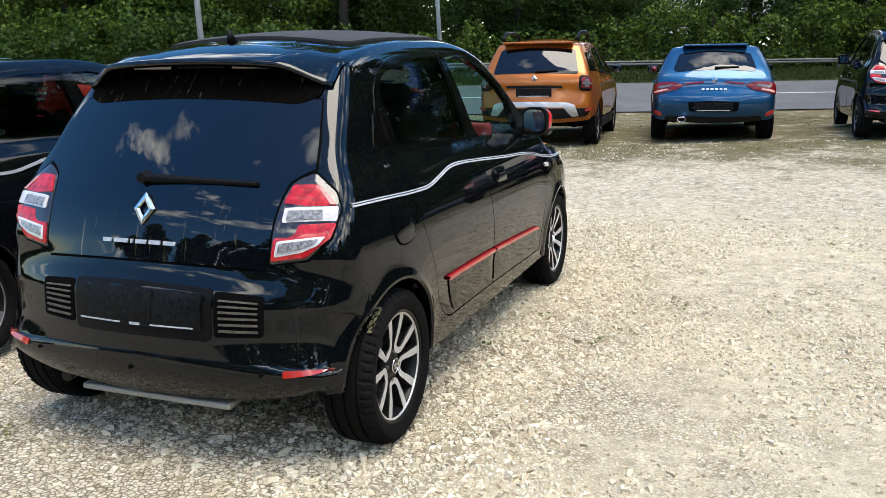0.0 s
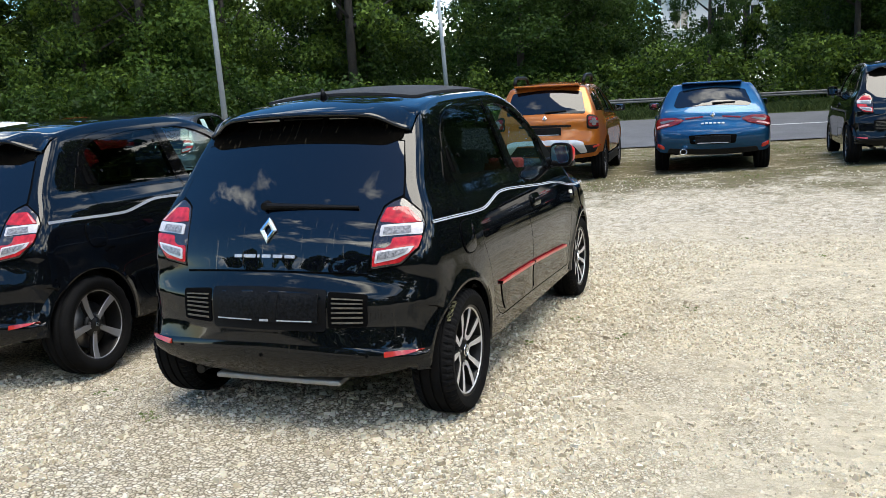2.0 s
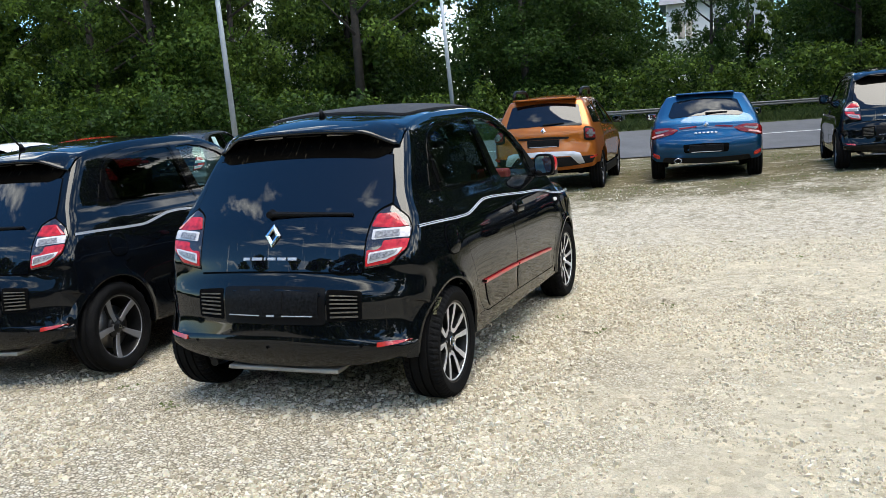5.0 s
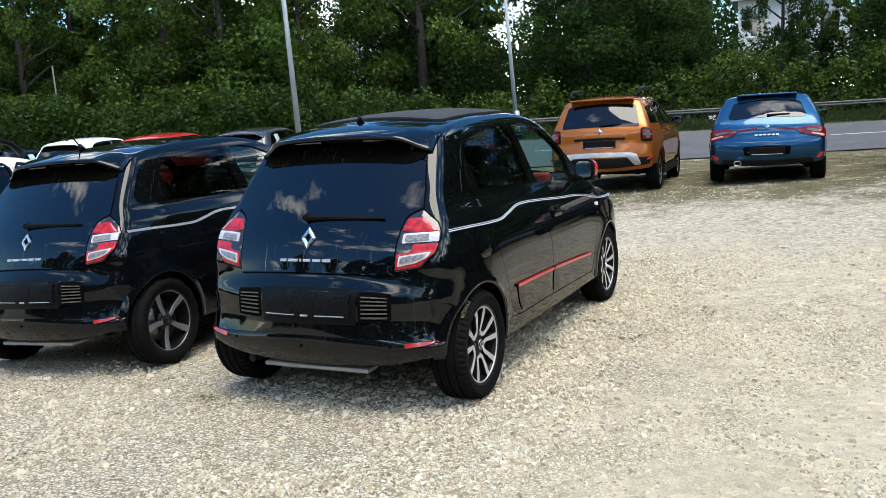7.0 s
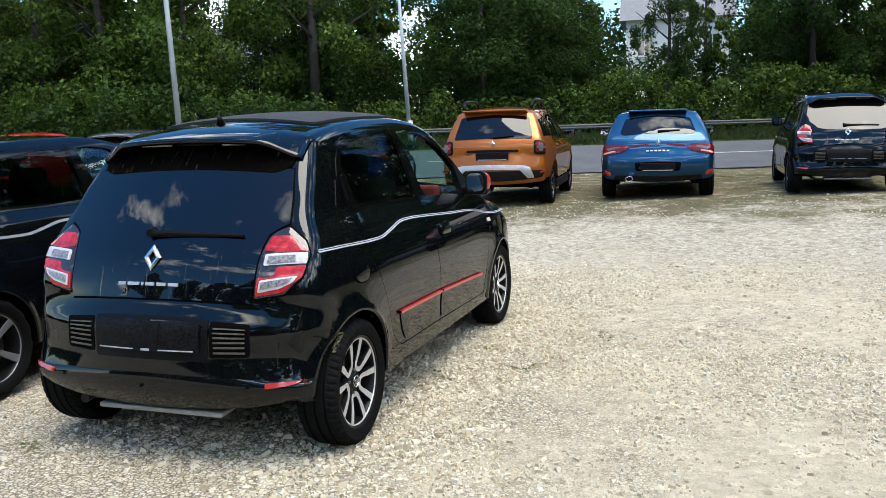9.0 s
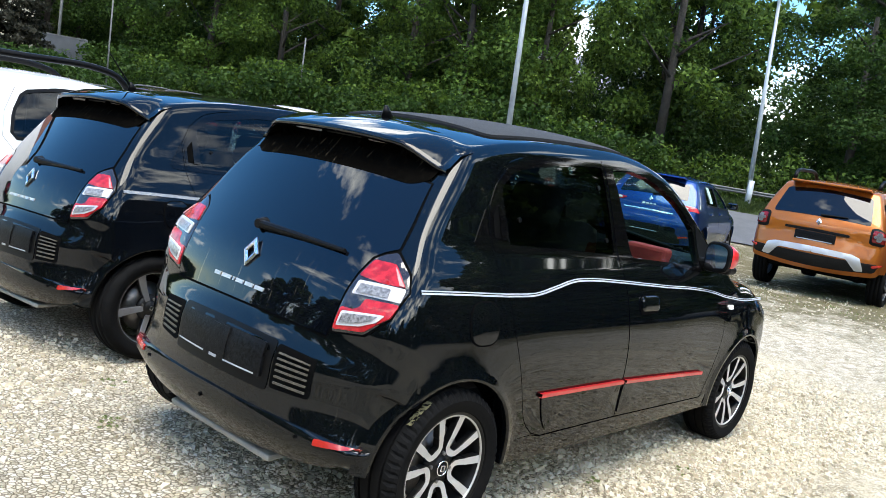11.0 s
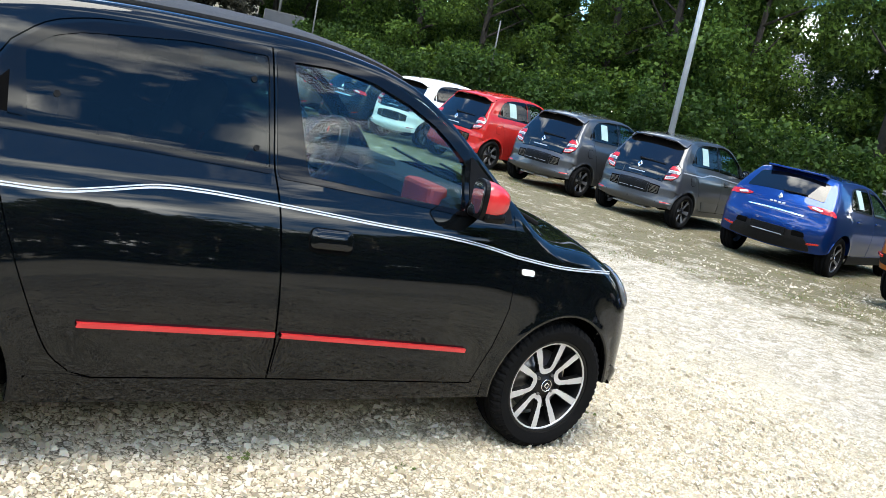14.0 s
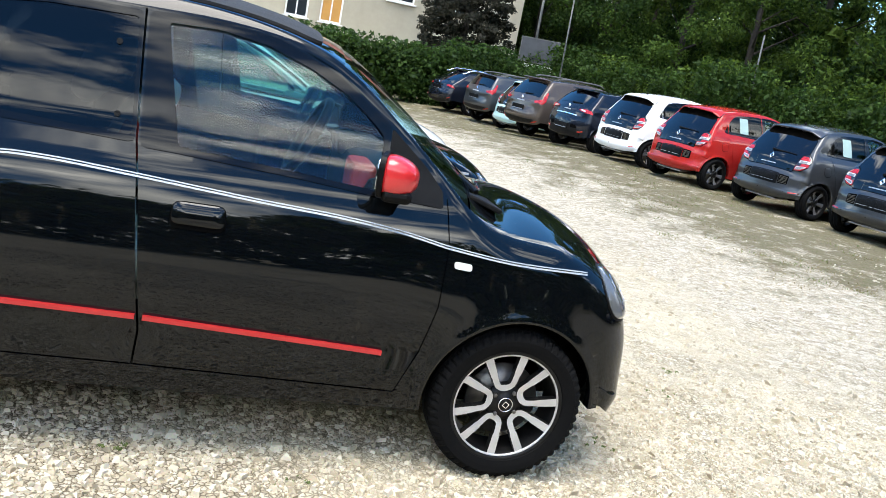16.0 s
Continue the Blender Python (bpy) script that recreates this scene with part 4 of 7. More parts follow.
    for l in range(3):
        for i in range(4):
            j = (i + 1) % 4
            f.append((l * 4 + i, l * 4 + j, (l + 1) * 4 + j, (l + 1) * 4 + i))
    mesh("emblem", v, f, M_CHROME, hatch, "plain chrome diamond emblem", smooth=False)
    x = -.190
    for w in (.040, .062, .010, .046, .048, .050):       # model lettering as plain bars
        panel(sh, "lettering_bar", [(x, .794), (x + w, .794), (x + w, .808), (x, .808)], M_SILVER, hatch, "rear", off=.010, flange=.003)
        x += w + .0125
    # wiper
    a0, a1 = sh.rear(np.array([-.055]), np.array([1.020]))[0], sh.rear(np.array([.405]), np.array([1.026]))[0]
    bm = bmesh.new()
    add_tube(bm, a0 + np.array([0, -.025, 0]), a1 + np.array([0, -.020, 0]), .017, .008, 10)
    add_tube(bm, a0 + np.array([.02, -.02, -.012]), a1 + np.array([0, -.012, -.016]), .006, .005, 8)
    add_tube(bm, a0 + np.array([-.005, .0, 0]), a0 + np.array([0, -.04, 0]), .026, .018, 14)
    part("rear_wiper", bm, M_TRIM, hatch)
    # spoiler: a thin visor with fins at both ends and a hollow, ribbed underside
    v, f = [], []
    xs = np.linspace(-1, 1, 33)
    for t in xs:
        x = t * .556
        k, end = abs(t) ** 2.2, smooth_end(t)
        ytip, ztip = -.085 + .055 * k + .045 * end, 1.430 - .032 * k - .056 * end
        yroot, zroot = .17 - .02 * end, 1.494 - .06 * t * t - .02 * end
        v += [(x, yroot, zroot + .004), (x, .5 * (yroot + ytip), .5 * (zroot + ztip) + .020), (x, ytip + .02, ztip + .010), (x, ytip + .002, ztip + .002), (x, ytip, ztip - .010), (x, ytip + .012, ztip - .020),
              (x, ytip + .05, ztip - .012 + .012 * (1 - end)), (x, .075 - .02 * k, 1.415 - .055 * t * t - .05 * end), (x, .10, 1.36 - .05 * t * t - .04 * end)]
    for i in range(32):
        for k in range(8):
            f.append((i * 9 + k, i * 9 + k + 1, (i + 1) * 9 + k + 1, (i + 1) * 9 + k))
    f += [tuple(range(9)), tuple(range(32 * 9 + 8, 32 * 9 - 1, -1))]
    mi = [1 if (n % 8) >= 5 or n >= 32 * 8 else 0 for n in range(len(f))]
    sp = mesh("spoiler", v, f, [paint, M_STREAK], car, matidx=mi)
    panel(sh, "spoiler_lining", rounded([(-.455, 1.286), (.455, 1.286), (.518, 1.318), (.525, 1.355), (.49, 1.41), (-.49, 1.41), (-.525, 1.355), (-.518, 1.318)], .03), M_STREAK, car, "rear", off=.007, flange=0)
    bm = bmesh.new()
    add_box(bm, (.0, .015, 1.408), (.22, .04, .012), .005)
    part("brake_light", bm, M_TRIM, sp)
    # solid pale bars imitate bright sky showing through the gap under the visor
    for x in (-.23, .23):
        bm = bmesh.new()
        add_box(bm, (x, .012, 1.405), (.19, .012, .011), .003, pose(0, 0, 0, -25))
        part("spoiler_slot", bm, M_TAILCLEAR, sp)
    for x in (-.36, -.12, .12, .36):
        bm = bmesh.new()
        add_box(bm, (x, .030, 1.385 - .04 * x * x), (.016, .10, .065), .005, pose(0, 0, 0, -25))
        part("spoiler_rib", bm, M_STREAK, sp)
    # antenna foot
    bm = bmesh.new()
    bmesh.ops.create_cone(bm, cap_ends=True, segments=14, radius1=.034, radius2=.008, depth=.05, matrix=pose(0, .21, 1.524, 18) @ Matrix.Diagonal((.6, 1, 1, 1)))
    part("antenna", bm, M_TRIM, car, smooth=True)
    # tail lamps round the corners
    for sg in (1, -1):
        tl = [(.489, .758), (.62, .784), (.693, .862), (.711, .98), (.680, 1.025), (.592, 1.076), (.549, 1.054), (.520, 1.030), (.503, .97), (.494, .90)]
        side_ = lambda q: [(sg * a, b) for a, b in q]
        panel(sh, "lamp_gap", side_(grow(tl, .008)), M_GAP, car, "rear", off=.002, flange=0)
        lamp = panel(sh, "tail_light", side_(rounded(tl, .012)), M_SMOKED, car, "rear", off=.005, dome=.006, spacing=.02, label="tail lamp of red, clear and smoked lenses")
        low_red = [(.578, .899), (.706, .921), (.694, .864), (.618, .792), (.494, .768), (.499, .848), (.548, .850), (.573, .866)]
        panel(sh, "red_lens", side_(rounded([(.509, .966), (.530, 1.029), (.617, 1.040), (.696, .984), (.60, .968)], .010)), M_TAIL, lamp, "rear", off=.0115, spacing=.018, dome=.004, flange=.004)
        panel(sh, "red_lens", side_(rounded(low_red, .010)), M_TAIL, lamp, "rear", off=.0115, spacing=.018, dome=.003, flange=.004)
        panel(sh, "lens_facet", side_([(.620, 1.031), (.632, 1.026), (.690, .985), (.672, .983)]), M_TAILLIGHT, lamp, "rear", off=.0165, spacing=.03, flange=.002)
        panel(sh, "clear_lens", side_(rounded([(.521, .952), (.701, .981), (.705, .929), (.519, .900)], .008)), M_TAILCLEAR, lamp, "rear", off=.013, spacing=.02, dome=.003, flange=.004)
        panel(sh, "lens_bar", side_(rounded([(.536, .943), (.652, .961), (.657, .928), (.534, .908)], .005)), M_LENSBAR, lamp, "rear", off=.0175, flange=.003, spacing=.02)
        panel(sh, "clear_lens", side_(rounded([(.512, .835), (.678, .867), (.655, .834), (.60, .806), (.506, .783)], .008)), M_TAILCLEAR, lamp, "rear", off=.0155, spacing=.02, dome=.002, flange=.003)
        panel(sh, "lens_bar", side_(rounded([(.522, .828), (.655, .855), (.640, .835), (.595, .815), (.517, .796)], .005)), M_LENSBAR, lamp, "rear", off=.0190, flange=.002, spacing=.02)
        # vents beside the plate
        vp = [(.305, .498), (.482, .506), (.484, .668), (.305, .665)]
        vent = panel(sh, "vent_grille", [(sg * a, b) for a, b in rounded(vp, .015)], M_GAP, car, "rear", off=.002, flange=0)
        for i in range(6):
            z = .517 + .0225 * i
            panel(sh, "slat", [(sg * .324, z), (sg * .462, z + .002), (sg * .462, z + .0095), (sg * .324, z + .0075)], M_VENT, vent, "rear", off=.007, flange=.004)
        panel(sh, "reflector", [(sg * a, b) for a, b in rounded([(.560, .358), (.730, .370), (.731, .402), (.560, .392)], .008)], M_REFLECT, car, "rear", off=.022, dome=.004, flange=.012)
        panel(sh, "parking_sensor", [(sg * .485 + .007 * math.cos(a), .372 + .007 * math.sin(a)) for a in np.linspace(0, 6.28, 10, endpoint=False)], M_GAP, car, "rear", off=.0225, flange=.003)
    panel(sh, "parking_sensor", [(-.02 + .007 * math.cos(a), .372 + .007 * math.sin(a)) for a in np.linspace(0, 6.28, 10, endpoint=False)], M_GAP, car, "rear", off=.0225, flange=.003)
    # plate recess and holder
    panel(sh, "plate_recess", rounded([(-.290, .482), (.295, .482), (.300, .672), (-.295, .672)], .02), M_TRIM, car, "rear", off=.003, flange=0)
    holder = panel(sh, "plate_holder", rounded([(-.252, .516), (.262, .520), (.262, .650), (-.250, .646)], .008), M_PLATE, car, "rear", off=.014, flange=.012, label="empty black plate holder")
    panel(sh, "holder_ridge", [(-.030, .538), (.070, .538), (.070, .642), (-.030, .642)], M_PLATE, holder, "rear", off=.018, flange=.004)
    for x, w, h in ((-.16, .095, .0025), (0, .022, .005), (.15, .085, .0025)):
        panel(sh, "print_bar", [(x - w, .5265 - h), (x + w, .5265 - h), (x + w, .5265 + h), (x - w, .5265 + h)], M_PRINT, holder, "rear", off=.016, flange=.002)
    # lower rear bumper: unpainted ledge
    panel(sh, "bumper_ledge", rounded([(-.735, .350), (-.725, .395), (-.50, .412), (0, .420), (.50, .412), (.725, .395), (.735, .350), (.70, .305), (.62, .275), (.45, .258), (-.45, .258), (-.62, .275), (-.70, .305)], .02), paint, car, "rear", off=.010, dome=.009, flange=.06)
    bm = bmesh.new()
    add_box(bm, (.0, -.325, .235), (.66, .20, .024), .008, pose(0, 0, 0, 3))
    part("heat_shield", bm, M_SHIELD, car, "bare aluminium heat shield")
    bm = bmesh.new()
    add_tube(bm, (-.50, -.02, .255), (-.46, -.37, .232), .022, seg=16)
    part("exhaust_pipe", bm, M_RIMBLACK, car)
    # underbody, floor and cabin
    bm = bmesh.new()
    add_box(bm, (0, 1.3, .29), (1.30, 2.6, .10), .02)
    add_box(bm, (0, -.1, .40), (1.15, .55, .16), .03)
    add_box(bm, (0, 2.5, .38), (1.1, .9, .2), .03)
    for yy in (0, 2.492):
        for sg in (1, -1):
            add_box(bm, (sg * .49, yy, .46), (.12, .62, .42), .05)
    part("underbody", bm, M_GAP, car)
    bm = bmesh.new()
    add_box(bm, (0, 2.06, .90), (1.28, .40, .28), .06)
    add_box(bm, (-.35, 1.95, 1.03), (.36, .22, .08), .03)
    part("dashboard", bm, M_PLASTIC, car)
    bm = bmesh.new()
    add_box(bm, (.44, 1.86, .985), (.24, .09, .17), .02)
    part("dash_insert", bm, M_SEATRED if red else M_PLASTIC, car)
    bm = bmesh.new()
    ring = []
    wm = pose(-.36, 1.72, 1.03, 66)
    n1, n2 = 28, 8
    for i in range(n1):
        for j in range(n2):
            a, b = 2 * math.pi * i / n1, 2 * math.pi * j / n2
            ring.append(bm.verts.new(wm @ Vector(((.182 + .022 * math.cos(b)) * math.cos(a), (.182 + .022 * math.cos(b)) * math.sin(a), .022 * math.sin(b)))))
    for i in range(n1):
        for j in range(n2):
            bm.faces.new((ring[i * n2 + j], ring[((i + 1) % n1) * n2 + j], ring[((i + 1) % n1) * n2 + (j + 1) % n2], ring[i * n2 + (j + 1) % n2]))
    add_box(bm, wm @ Vector((0, 0, -.02)), (.33, .05, .03), .01, pose(0, 0, 0, 62))
    add_box(bm, wm @ Vector((0, -.02, -.02)), (.12, .11, .04), .02, pose(0, 0, 0, 62))
    part("steering_wheel", bm, M_TRIM, car, smooth=True)
    for sg in (1, -1):
        bm = bmesh.new()
        add_box(bm, (sg * .34, 1.28, .56), (.48, .50, .16), .06, pose(0, 0, 0, 6))
        add_box(bm, (sg * .34, 1.00, .88), (.47, .14, .62), .06, pose(0, 0, 0, -18))
        add_box(bm, (sg * .34, .905, 1.22), (.27, .10, .20), .04, pose(0, 0, 0, -16))
        seat = part("front_seat", bm, M_SEATLIGHT if red else M_SEAT, car, "front seat under a crumpled pale film" if red else "", True)
        if red:
            bm = bmesh.new()
            add_box(bm, (sg * .34, 1.055, 1.02), (.485, .10, .20), .04, pose(0, 0, 0, -18))
            part("seat_band", bm, M_SEATRED, seat, "red upper seat band", True)
    bm = bmesh.new()
    add_box(bm, (0, .42, .55), (1.15, .50, .18), .06)
    add_box(bm, (0, .16, .85), (1.15, .14, .60), .06, pose(0, 0, 0, -20))
    for x in (-.32, .32):
        add_box(bm, (x, .08, 1.15), (.25, .09, .13), .035)
    part("rear_seat", bm, M_SEAT, car, smooth=True)
    # front wipers and cowl
    bm = bmesh.new()
    add_box(bm, (0, 2.325, .995), (1.15, .14, .02), .006, pose(0, 0, 0, -18))
    cowl = part("cowl", bm, M_PLASTIC, car)
    for a, b in (((.50, 2.30, 1.025), (-.05, 2.22, 1.10)), ((-.05, 2.30, 1.03), (-.55, 2.22, 1.09))):
        bm = bmesh.new()
        add_tube(bm, a, b, .010, .006, 8)
        part("front_wiper", bm, M_TRIM, cowl)
    # front number plate holder and lower grille, seen only from ahead
    bm = bmesh.new()
    add_box(bm, (0, 3.085, .38), (.80, .04, .14), .02)
    part("front_grille", bm, M_PLASTIC, car)
    add_wheels(car, 2.492, 1.43, .295, .205, .185, .213, wheels, spins=(35, 10.5) if wheels == "ten" else None)


def small_car(m, label, paint=M_BLACK, stripe="", red=False, canvas=False, wheels="five", group="parked hatchbacks", paper=False, rod=False):
    car = new("hatchback_car")
    tw_parts(car, paint, stripe, red, canvas, wheels, paper)
    if rod:
        bm = bmesh.new()
        add_tube(bm, (0, .20, 1.53), (0, .05, 1.70), .006, .003, 8)
        part("antenna_rod", bm, M_TRIM, car)
    car.matrix_world = m
    tagged(car, label, "car", group)
    return car


def mud_patch(car, y0, a0, a1):
    """Dried mud caked on a tyre's outer shoulder."""
    rg_ = np.random.default_rng(3)
    v, f = [], []
    for i, a in enumerate(np.linspace(a0, a1, 15)):
        for j, x in enumerate(np.linspace(.776, .800, 6)):
            r = .2955 - .10 * max(0, x - .775) + .003 * rg_.random() * math.sin(math.pi * i / 14) + .001
            v.append((x + .002 * rg_.normal(), y0 + r * math.cos(a + .02 * rg_.normal()), .295 + r * math.sin(a)))
    for i in range(14):
        for j in range(5):
            if rg_.random() > .30:
                f.append((i * 6 + j, i * 6 + j + 1, (i + 1) * 6 + j + 1, (i + 1) * 6 + j))
    mesh("mud_patch", v, f, M_MUD, car, "dried tan mud on the tyre", smooth=False)


hero = small_car(pose(0, 0, 0), "dusty black five-door hatchback with red strips and mirrors on gravel", M_BLACK, "double", True, True, "ten")
mud_patch(hero, 0, radians(116), radians(138))


# ---- ground, road and trees ----
def world_mat(name, build):
    m = bpy.data.materials.new(name)
    m.use_nodes = True
    nt = m.node_tree
    build(nt, nt.nodes["Principled BSDF"], lambda t: nt.nodes.new(t), nt.links.new)
    return m


ROW_DIR = Vector((math.cos(radians(22.7)), math.sin(radians(22.7)), 0))      # the road's way
ROW_N = Vector((-ROW_DIR.y, ROW_DIR.x, 0))
ROAD_P = Vector((0.0, 20.9, 0))                                               # on the road's near edge


def road_xy(a, o):
    """A place a metres along the road and o metres beyond its near edge."""
    p = ROAD_P + ROW_DIR * a + ROW_N * o
    return p.x, p.y


def smooth01(t):
    t = np.clip(t, 0, 1)
    return t * t * (3 - 2 * t)


def lot_rise(x, y):
    """The lot climbs a little towards the roadside end of the far row."""
    return 0.032 * np.clip(x + 4.5, 0, 9) * smooth01((y - 4.5) / 5.0) * (1 - smooth01((y - 14) / 6.0))


def lot_dip(x, y):
    """The lot falls away gently beside the first row."""
    return 0.042 * np.clip(-x - 0.6, 0, 5) * (1 - smooth01((y - 4.5) / 5.0))


def lot_fall(x, y):
    """The far end of the long row lies a little lower."""
    return 0.32 * smooth01((-x - 13) / 9.0) * (1 - smooth01((y - 14) / 5.0))


def ground_z(x, y):
    o = (x - ROAD_P.x) * ROW_N.x + (y - ROAD_P.y) * ROW_N.y
    return 0.085 * np.clip(o + 0.5, 0, 9.0) + 0.10 * np.clip(o - 11, 0, 12) + lot_rise(x, y) - lot_dip(x, y) - lot_fall(x, y)


def build_ground(nt, b, N, L):
    tc = N("ShaderNodeTexCoord")
    P = tc.outputs["Object"]

    def tex(kind, scale, **kw):
        n = N(kind)
        n.inputs["Scale"].default_value = scale
        for k, v in kw.items():
            n.inputs[k].default_value = v
        L(P, n.inputs["Vector"])
        return n

    def ramp(src, stops):
        r = N("ShaderNodeValToRGB")
        e = r.color_ramp.elements
        while len(e) < len(stops):
            e.new(0.5)
        for el_, (pos, c) in zip(e, stops):
            el_.position, el_.color = pos, (*c, 1) if isinstance(c, tuple) else (c, c, c, 1)
        L(src, r.inputs["Fac"])
        return r.outputs["Color"]

    def mix(f, a, c, mode="MIX"):
        x = N("ShaderNodeMix")
        x.data_type, x.blend_type = "RGBA", mode
        for sock, v in (("Factor", f), ("A", a), ("B", c)):
            if isinstance(v, (tuple, float)):
                x.inputs[sock].default_value = v
            else:
                L(v, x.inputs[sock])
        return x.outputs["Result"]

    def math_(op, a, c):
        x = N("ShaderNodeMath")
        x.operation = op
        for i, v in enumerate((a, c)):
            if isinstance(v, float):
                x.inputs[i].default_value = v
            else:
                L(v, x.inputs[i])
        return x.outputs[0]

    v1, v2 = tex("ShaderNodeTexVoronoi", 46.0), tex("ShaderNodeTexVoronoi", 110.0)
    e1 = tex("ShaderNodeTexVoronoi", 46.0)
    e1.feature = "DISTANCE_TO_EDGE"
    big, mid, fine = tex("ShaderNodeTexNoise", 0.55, Detail=5.0), tex("ShaderNodeTexNoise", 3.0, Detail=7.0, Roughness=0.65), tex("ShaderNodeTexNoise", 210.0, Detail=4.0, Roughness=0.7)
    sep = N("ShaderNodeSeparateColor")
    L(v1.outputs["Color"], sep.inputs["Color"])
    sep2 = N("ShaderNodeSeparateColor")
    L(v2.outputs["Color"], sep2.inputs["Color"])
    chips = ramp(sep.outputs[0], [(0.0, (.47, .395, .275)), (0.3, (.64, .55, .40)), (0.7, (.76, .67, .51)), (1.0, (.86, .79, .65))])
    grit = ramp(sep2.outputs[0], [(0.0, (.50, .42, .295)), (0.5, (.69, .595, .435)), (1.0, (.86, .77, .60))])
    fines = ramp(fine.outputs["Fac"], [(0.3, (.60, .51, .36)), (0.7, (.83, .725, .54))])
    # shade in the gaps between chips is put into the colour
    crev_shade = ramp(e1.outputs["Distance"], [(0.0, (.42, .385, .33)), (0.15, (1.0, 1.0, 1.0))])
    chips = mix(1.0, chips, crev_shade, "MULTIPLY")
    f_big = ramp(big.outputs["Fac"], [(0.40, 0.0), (0.60, 1.0)])
    f_mid = ramp(mid.outputs["Fac"], [(0.44, 0.0), (0.56, 1.0)])
    col = mix(f_mid, chips, grit)
    sand = math_("MULTIPLY", f_big, 0.85)
    col = mix(sand, col, fines)
    blot = ramp(tex("ShaderNodeTexNoise", 1.6, Detail=8.0, Roughness=0.7).outputs["Fac"], [(0.35, (.87, .86, .84)), (0.6, (1.0, 1.0, 1.0))])
    col = mix(0.9, col, blot, "MULTIPLY")
    speck = ramp(tex("ShaderNodeTexNoise", 13.0, Detail=9.0, Roughness=0.8).outputs["Fac"], [(0.36, (.80, .78, .73)), (0.50, (1.0, 1.0, 1.0))])
    col = mix(1.0, col, speck, "MULTIPLY")
    v3 = tex("ShaderNodeTexVoronoi", 19.0)
    sep3 = N("ShaderNodeSeparateColor")
    L(v3.outputs["Color"], sep3.inputs["Color"])
    lumps = ramp(sep3.outputs[0], [(0.0, (.80, .79, .77)), (0.3, (.98, .98, .98)), (0.8, (1.0, 1.0, 1.0)), (1.0, (1.22, 1.22, 1.22))])
    col = mix(0.8, col, lumps, "MULTIPLY")
    sx = N("ShaderNodeSeparateXYZ")
    L(P, sx.inputs["Vector"])
    # coarse clean stones round the parked cars, packed sandy fines where cars drive
    edge_n = tex("ShaderNodeTexNoise", 1.1, Detail=4.0)
    off_x = math_("ADD", sx.outputs["X"], math_("MULTIPLY", math_("ADD", edge_n.outputs["Fac"], -0.5), 3.4))
    mc = N("ShaderNodeMapRange")
    L(off_x, mc.inputs["Value"])
    mc.inputs["From Min"].default_value, mc.inputs["From Max"].default_value = 0.9, 2.0
    mc.inputs["To Min"].default_value, mc.inputs["To Max"].default_value = 0.95, 0.0
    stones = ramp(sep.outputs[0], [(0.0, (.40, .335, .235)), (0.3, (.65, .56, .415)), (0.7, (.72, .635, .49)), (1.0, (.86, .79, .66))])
    # deeper gap shade, multiplied into the coarse stones' colour
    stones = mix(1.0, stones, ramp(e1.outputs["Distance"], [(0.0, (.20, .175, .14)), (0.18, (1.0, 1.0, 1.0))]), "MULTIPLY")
    my = N("ShaderNodeMapRange")
    L(math_("ADD", sx.outputs["Y"], math_("MULTIPLY", edge_n.outputs["Fac"], 1.6)), my.inputs["Value"])
    my.inputs["From Min"].default_value, my.inputs["From Max"].default_value = 2.0, 3.6
    my.inputs["To Min"].default_value, my.inputs["To Max"].default_value = 1.0, 0.12
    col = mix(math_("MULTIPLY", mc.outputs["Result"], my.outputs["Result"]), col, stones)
    # rougher, greyer stones on the side of the far row
    mf = N("ShaderNodeMapRange")
    L(math_("ADD", sx.outputs["Y"], math_("MULTIPLY", math_("ADD", edge_n.outputs["Fac"], -0.5), 4.0)), mf.inputs["Value"])
    mf.inputs["From Min"].default_value, mf.inputs["From Max"].default_value = 4.3, 5.8
    mf.inputs["To Min"].default_value, mf.inputs["To Max"].default_value = 0.0, 0.85
    rough_st = ramp(sep3.outputs[1], [(0.0, (.20, .165, .115)), (0.25, (.42, .36, .27)), (0.7, (.63, .56, .45)), (1.0, (.82, .76, .65))])
    rough_st = mix(0.5, rough_st, stones)
    col = mix(mf.outputs["Result"], col, rough_st)
    # weeds, dry grass and soil round the far row and beside the road
    o = math_("ADD", math_("MULTIPLY", sx.outputs["X"], float(ROW_N.x)), math_("MULTIPLY", sx.outputs["Y"], float(ROW_N.y)))
    o = math_("ADD", o, -float(ROAD_P.dot(ROW_N)))             # metres beyond the road's near edge
    o2 = math_("ADD", sx.outputs["Y"], math_("MULTIPLY", sx.outputs["X"], -0.09))
    vn = tex("ShaderNodeTexNoise", 1.3, Detail=9.0, Roughness=0.75)
    wob = math_("MULTIPLY", math_("ADD", vn.outputs["Fac"], -0.5), 9.0)
    mr = N("ShaderNodeMapRange")
    L(math_("ADD", o2, wob), mr.inputs["Value"])
    mr.inputs["From Min"].default_value, mr.inputs["From Max"].default_value = 7.2, 8.7
    verge = ramp(tex("ShaderNodeTexNoise", 9.0, Detail=9.0, Roughness=0.8).outputs["Fac"],
                 [(0.36, (.065, .055, .032)), (0.46, (.17, .135, .075)), (0.54, (.105, .10, .036)), (0.64, (.19, .155, .085)), (0.78, (.40, .35, .26))])
    fx = N("ShaderNodeMapRange")
    L(sx.outputs["X"], fx.inputs["Value"])
    fx.inputs["From Min"].default_value, fx.inputs["From Max"].default_value = -6.0, -1.0
    fx.inputs["To Min"].default_value, fx.inputs["To Max"].default_value = 0.92, 1.0
    fv = math_("MULTIPLY", mr.outputs["Result"], fx.outputs["Result"])
